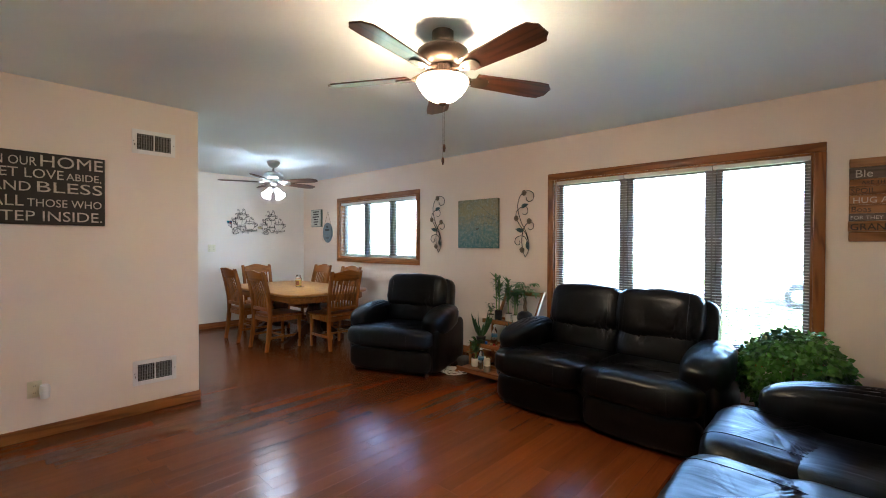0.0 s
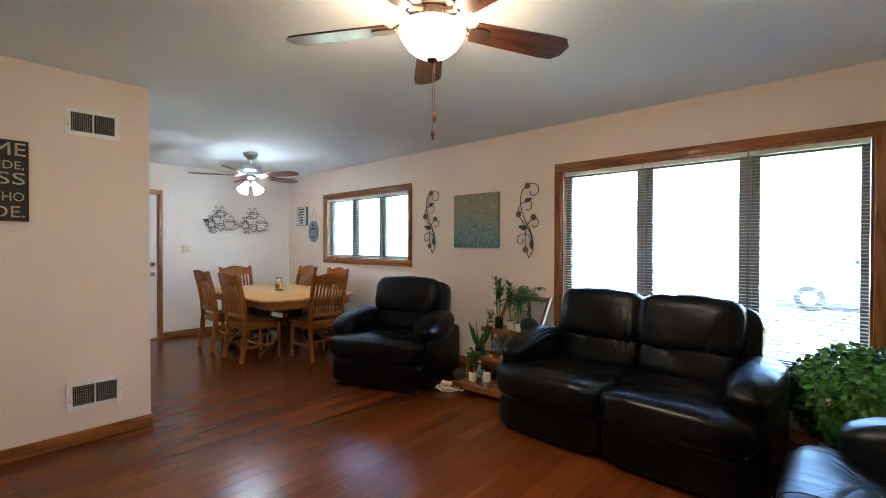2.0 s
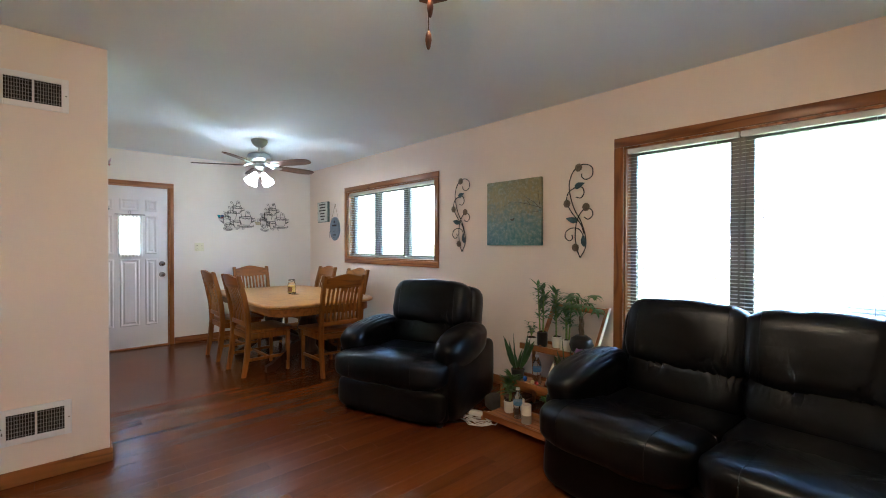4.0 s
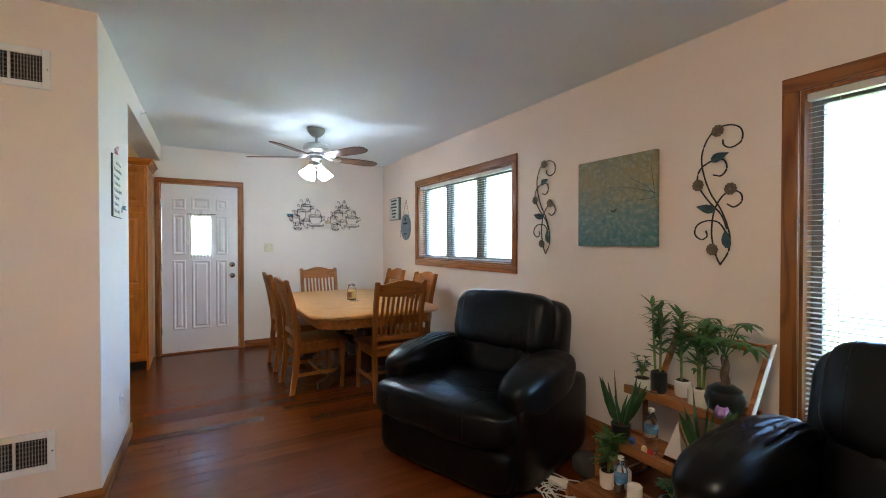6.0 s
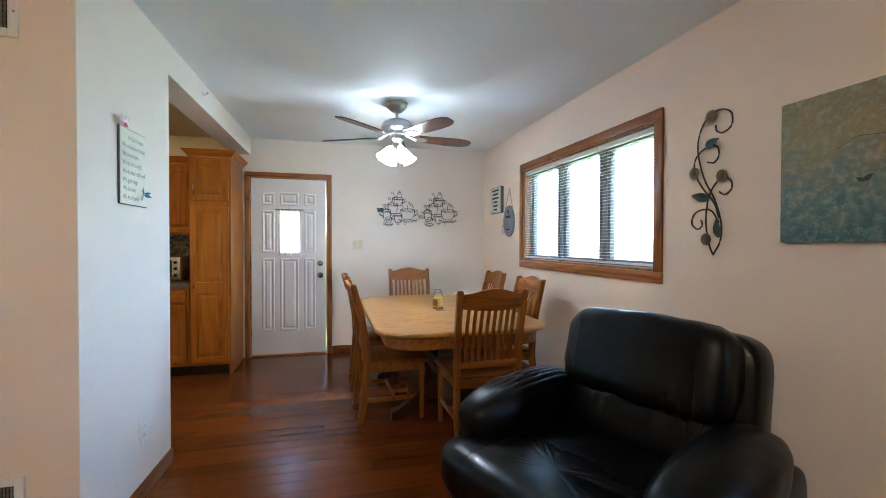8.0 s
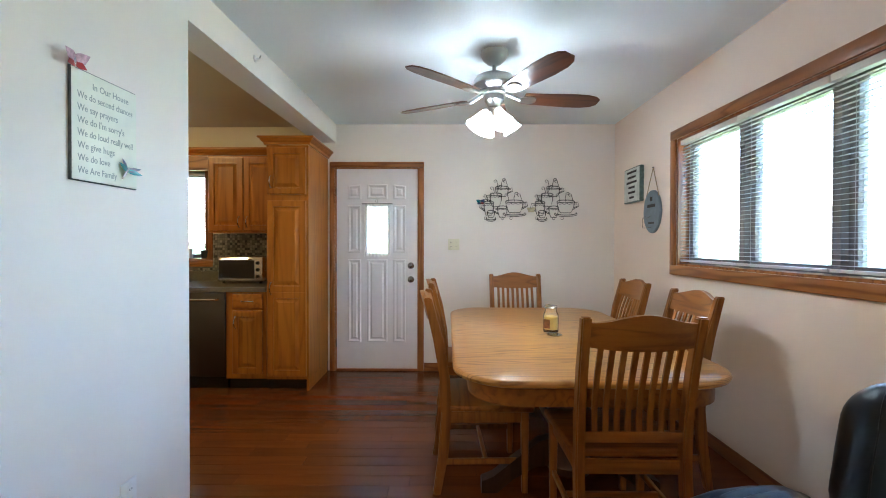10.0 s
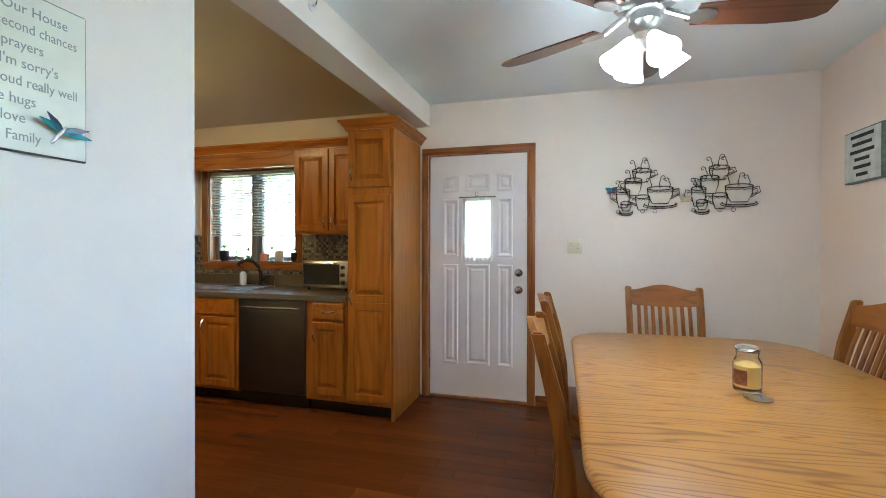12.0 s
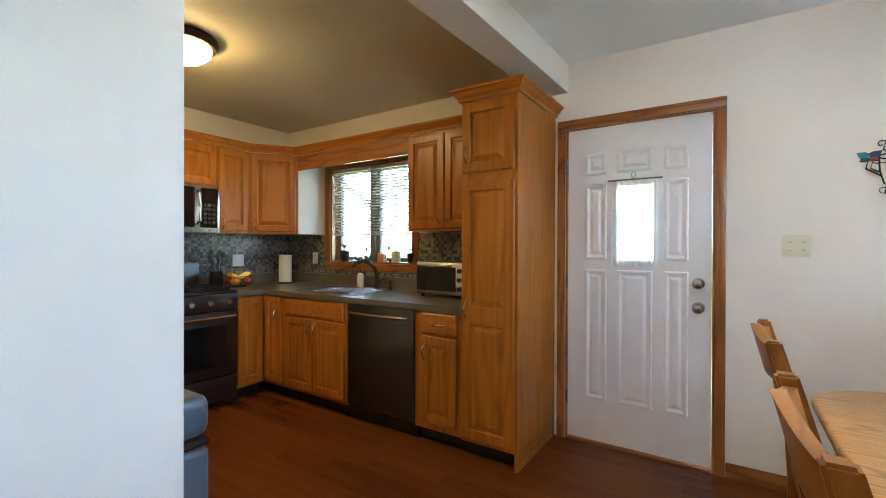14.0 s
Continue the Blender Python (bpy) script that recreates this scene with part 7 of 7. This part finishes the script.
# leafy ball plant in the corner
tp = thing("ball_plant", "large round leafy green plant in a dark pot", "plant", pose(-0.215, 3.67, 0))
bm = bmesh.new()
lathe(bm, [(0.12, 0.0), (0.14, 0.02), (0.16, 0.20), (0.17, 0.22), (0.15, 0.22)], seg=28)
part("pot", bm, STONEWARE, tp)
bm = bmesh.new()
tube(bm, [(0, 0, 0.2), (0.01, 0, 0.35), (0, 0.01, 0.55)], 0.02, 8)
part("trunk", bm, TWIG, tp)
rng = random.Random(21)
bm = bmesh.new()
for k in range(4600):
    u, a = rng.uniform(-1, 1), rng.uniform(0, 6.283)
    s = math.sqrt(1 - u * u)
    d = Vector((s * math.cos(a), s * math.sin(a), u))
    lump = 1 + 0.10 * noise.noise(d * 2.3) + 0.06 * noise.noise(d * 6)
    r = lump * rng.uniform(0.84, 1.03)
    q = Vector((d.x * 0.295 * r, d.y * 0.28 * r, 0.515 + d.z * 0.28 * r))
    way = (d * 0.6 + Vector((rng.uniform(-1, 1), rng.uniform(-1, 1), rng.uniform(-1.0, 0.4)))).normalized()
    leaf(bm, q, way, d, rng.uniform(0.026, 0.042), rng.uniform(0.024, 0.034), 0.1, 0.15)
part("foliage", bm, LEAF_BRIGHT, tp)


# ---- outdoors ----
GRASS = mat("lawn_grass", (0.12, 0.17, 0.05), 0.9, vary=0.35, scale=3, bump=0.4, bump_scale=40)
ASPHALT = mat("pale_asphalt", (0.22, 0.21, 0.20), 0.9, vary=0.25, scale=20)
BRICKM = mat("far_siding", (0.62, 0.58, 0.52), 0.85, vary=0.2, scale=8)
ROOFM = mat("far_shingle", (0.10, 0.09, 0.085), 0.9, vary=0.2, scale=10)
BARK = mat("tree_bark", (0.30, 0.25, 0.20), 0.9, vary=0.3, scale=14, bump=0.5, bump_scale=30)
TREE_LEAF = mat("tree_leaf", (0.12, 0.16, 0.03), 0.6, vary=0.45, scale=1.5)
bm = bmesh.new()
box(bm, (-900, -900, -0.6), (900, 900, -0.35))
tagged(ob_of("ground", bm, GRASS), "mown green lawn round the house", "ground", kind="structure")
solid("road", [((-200, 15.0, -0.349), (200, 21.0, -0.33))], ASPHALT, "pale worn asphalt street before the house", "road")


def tree(m, h, seed, label):
    t = thing("tree", label, "tree", m, group="yard trees")
    rng = random.Random(seed)
    bm = bmesh.new()
    tube(bm, [(0, 0, -0.02), (0.05, 0.02, h * 0.25), (0.0, 0.1, h * 0.5), (0.1, 0.05, h * 0.8)], 0.03 * h, 10, 0.3)
    part("trunk", bm, BARK, t)
    crown_ = bmesh.new()
    for k in range(11):
        a, z0 = rng.uniform(0, 6.28), h * rng.uniform(0.3, 0.72)
        r = h * rng.uniform(0.2, 0.38)
        tip = Vector((r * math.cos(a), r * math.sin(a), z0 + h * rng.uniform(0.12, 0.3)))
        bm = bmesh.new()
        tube(bm, [(0.03, 0.04, z0), (tip * 0.5 + Vector((0, 0, z0 * 0.5 + 0.1))), tip], 0.011 * h, 6, 0.25)
        part("limb", bm, BARK, t)
        for q in range(90):
            p = tip + Vector((rng.gauss(0, 0.10), rng.gauss(0, 0.10), rng.gauss(0.02, 0.085))) * h
            leaf(crown_, p, (rng.uniform(-1, 1), rng.uniform(-1, 1), rng.uniform(-0.8, 0.6)), (0, 0, 1), 0.22, 0.15, 0.2)
    part("crown", crown_, TREE_LEAF, t)


tree(pose(2.4, 11.5, -0.35), 8.0, 1, "leafy yard tree beside the street")
tree(pose(-13.5, -1.2, -0.35), 8.0, 3, "sunlit leafy tree behind the kitchen")
tree(pose(-16.0, 3.0, -0.35), 9.0, 4, "sunlit leafy tree in the back yard")
tree(pose(-12.5, -5.0, -0.35), 7.0, 5, "sunlit leafy tree near the kitchen window")


def car(m):
    t = thing("car", "light silver car parked along the street", "car", m)
    PAINTC = mat("silver_car_paint", (0.80, 0.80, 0.80), 0.3, metal=0.0, vary=0.02)
    bm = bmesh.new()
    side = [(-2.2, 0.35), (-2.25, 0.7), (-2.1, 0.95), (-1.2, 1.02), (-0.6, 1.42), (0.9, 1.45), (1.6, 1.05), (2.15, 0.95), (2.25, 0.6), (2.2, 0.35)]
    A = [bm.verts.new((x, -0.85 + (0.12 if z > 1.1 else 0), z)) for x, z in side]
    B = [bm.verts.new((x, 0.85 - (0.12 if z > 1.1 else 0), z)) for x, z in side]
    bm.faces.new(A)
    bm.faces.new(B)
    for i in range(len(side)):
        j = (i + 1) % len(side)
        bm.faces.new((A[i], A[j], B[j], B[i]))
    part("body", bm, PAINTC, t, smooth=False)
    for x0, x1 in ((-0.55, 0.1), (0.2, 0.85)):
        bm = bmesh.new()
        box(bm, (x0, -0.80, 1.08), (x1, -0.772, 1.36))
        part("side_window", bm, BLACK_GLASS, t, smooth=False)
    for x in (-1.4, 1.4):
        for y in (-0.82, 0.82):
            bm = bmesh.new()
            lathe(bm, [(0.2, -0.1), (0.31, -0.09), (0.33, 0), (0.31, 0.09), (0.2, 0.1)], seg=24, m=pose(x, y, 0.33, 90, 0, 0))
            wl = part("wheel", bm, BLACK_PLASTIC, t)
            bm = bmesh.new()
            lathe(bm, [(0.18, -0.105), (0.05, -0.112), (0.05, 0.112), (0.18, 0.105)], seg=16, m=pose(x, y, 0.33, 90, 0, 0))
            part("rim", bm, STEEL_LIGHT, wl)


car(pose(0.6, 15.8, -0.33))


SKYPANE = mat("sky_lit_pane", (0.30, 0.34, 0.38), 0.1, vary=0.1)


def house(m, w, d, h, label):
    t = thing("house", label, "house", m)
    bm = bmesh.new()
    box(bm, (-w / 2, 0, 0), (w / 2, d, h))
    part("wall", bm, BRICKM, t, smooth=False)
    bm = bmesh.new()
    q = [(-w / 2 - .4, -.5, h), (w / 2 + .4, -.5, h), (w / 2 + .4, d + .5, h), (-w / 2 - .4, d + .5, h), (-w / 2 - .4, d / 2, h + 2.2), (w / 2 + .4, d / 2, h + 2.2)]
    v = [bm.verts.new(p) for p in q]
    for f in ((0, 1, 5, 4), (2, 3, 4, 5), (0, 4, 3), (1, 2, 5), (3, 2, 1, 0)):
        bm.faces.new([v[i] for i in f])
    part("roof", bm, ROOFM, t, smooth=False)
    for x in (-w * 0.33, -w * 0.05, w * 0.3):
        wd = part("window", rbox((x - 0.8, -0.06, 0.9), (x + 0.8, -0.001, 2.1), 0.02, 1), WHITE_METAL, t)
        bm = bmesh.new()
        box(bm, (x - 0.7, -0.075, 1.0), (x + 0.7, -0.0605, 2.0))
        part("pane", bm, SKYPANE, wd, smooth=False)
    bm = bmesh.new()
    box(bm, (w * 0.12, -0.05, 0.0), (w * 0.12 + 0.95, -0.001, 2.1))
    part("door", bm, DOOR_WHITE, t, smooth=False)


house(pose(-4.0, 29.0, -0.35), 13, 8, 2.8, "single-storey pale-sided house across the street")
house(pose(12.0, 30.0, -0.35), 12, 8, 2.8, "low pale-sided house further along the street")
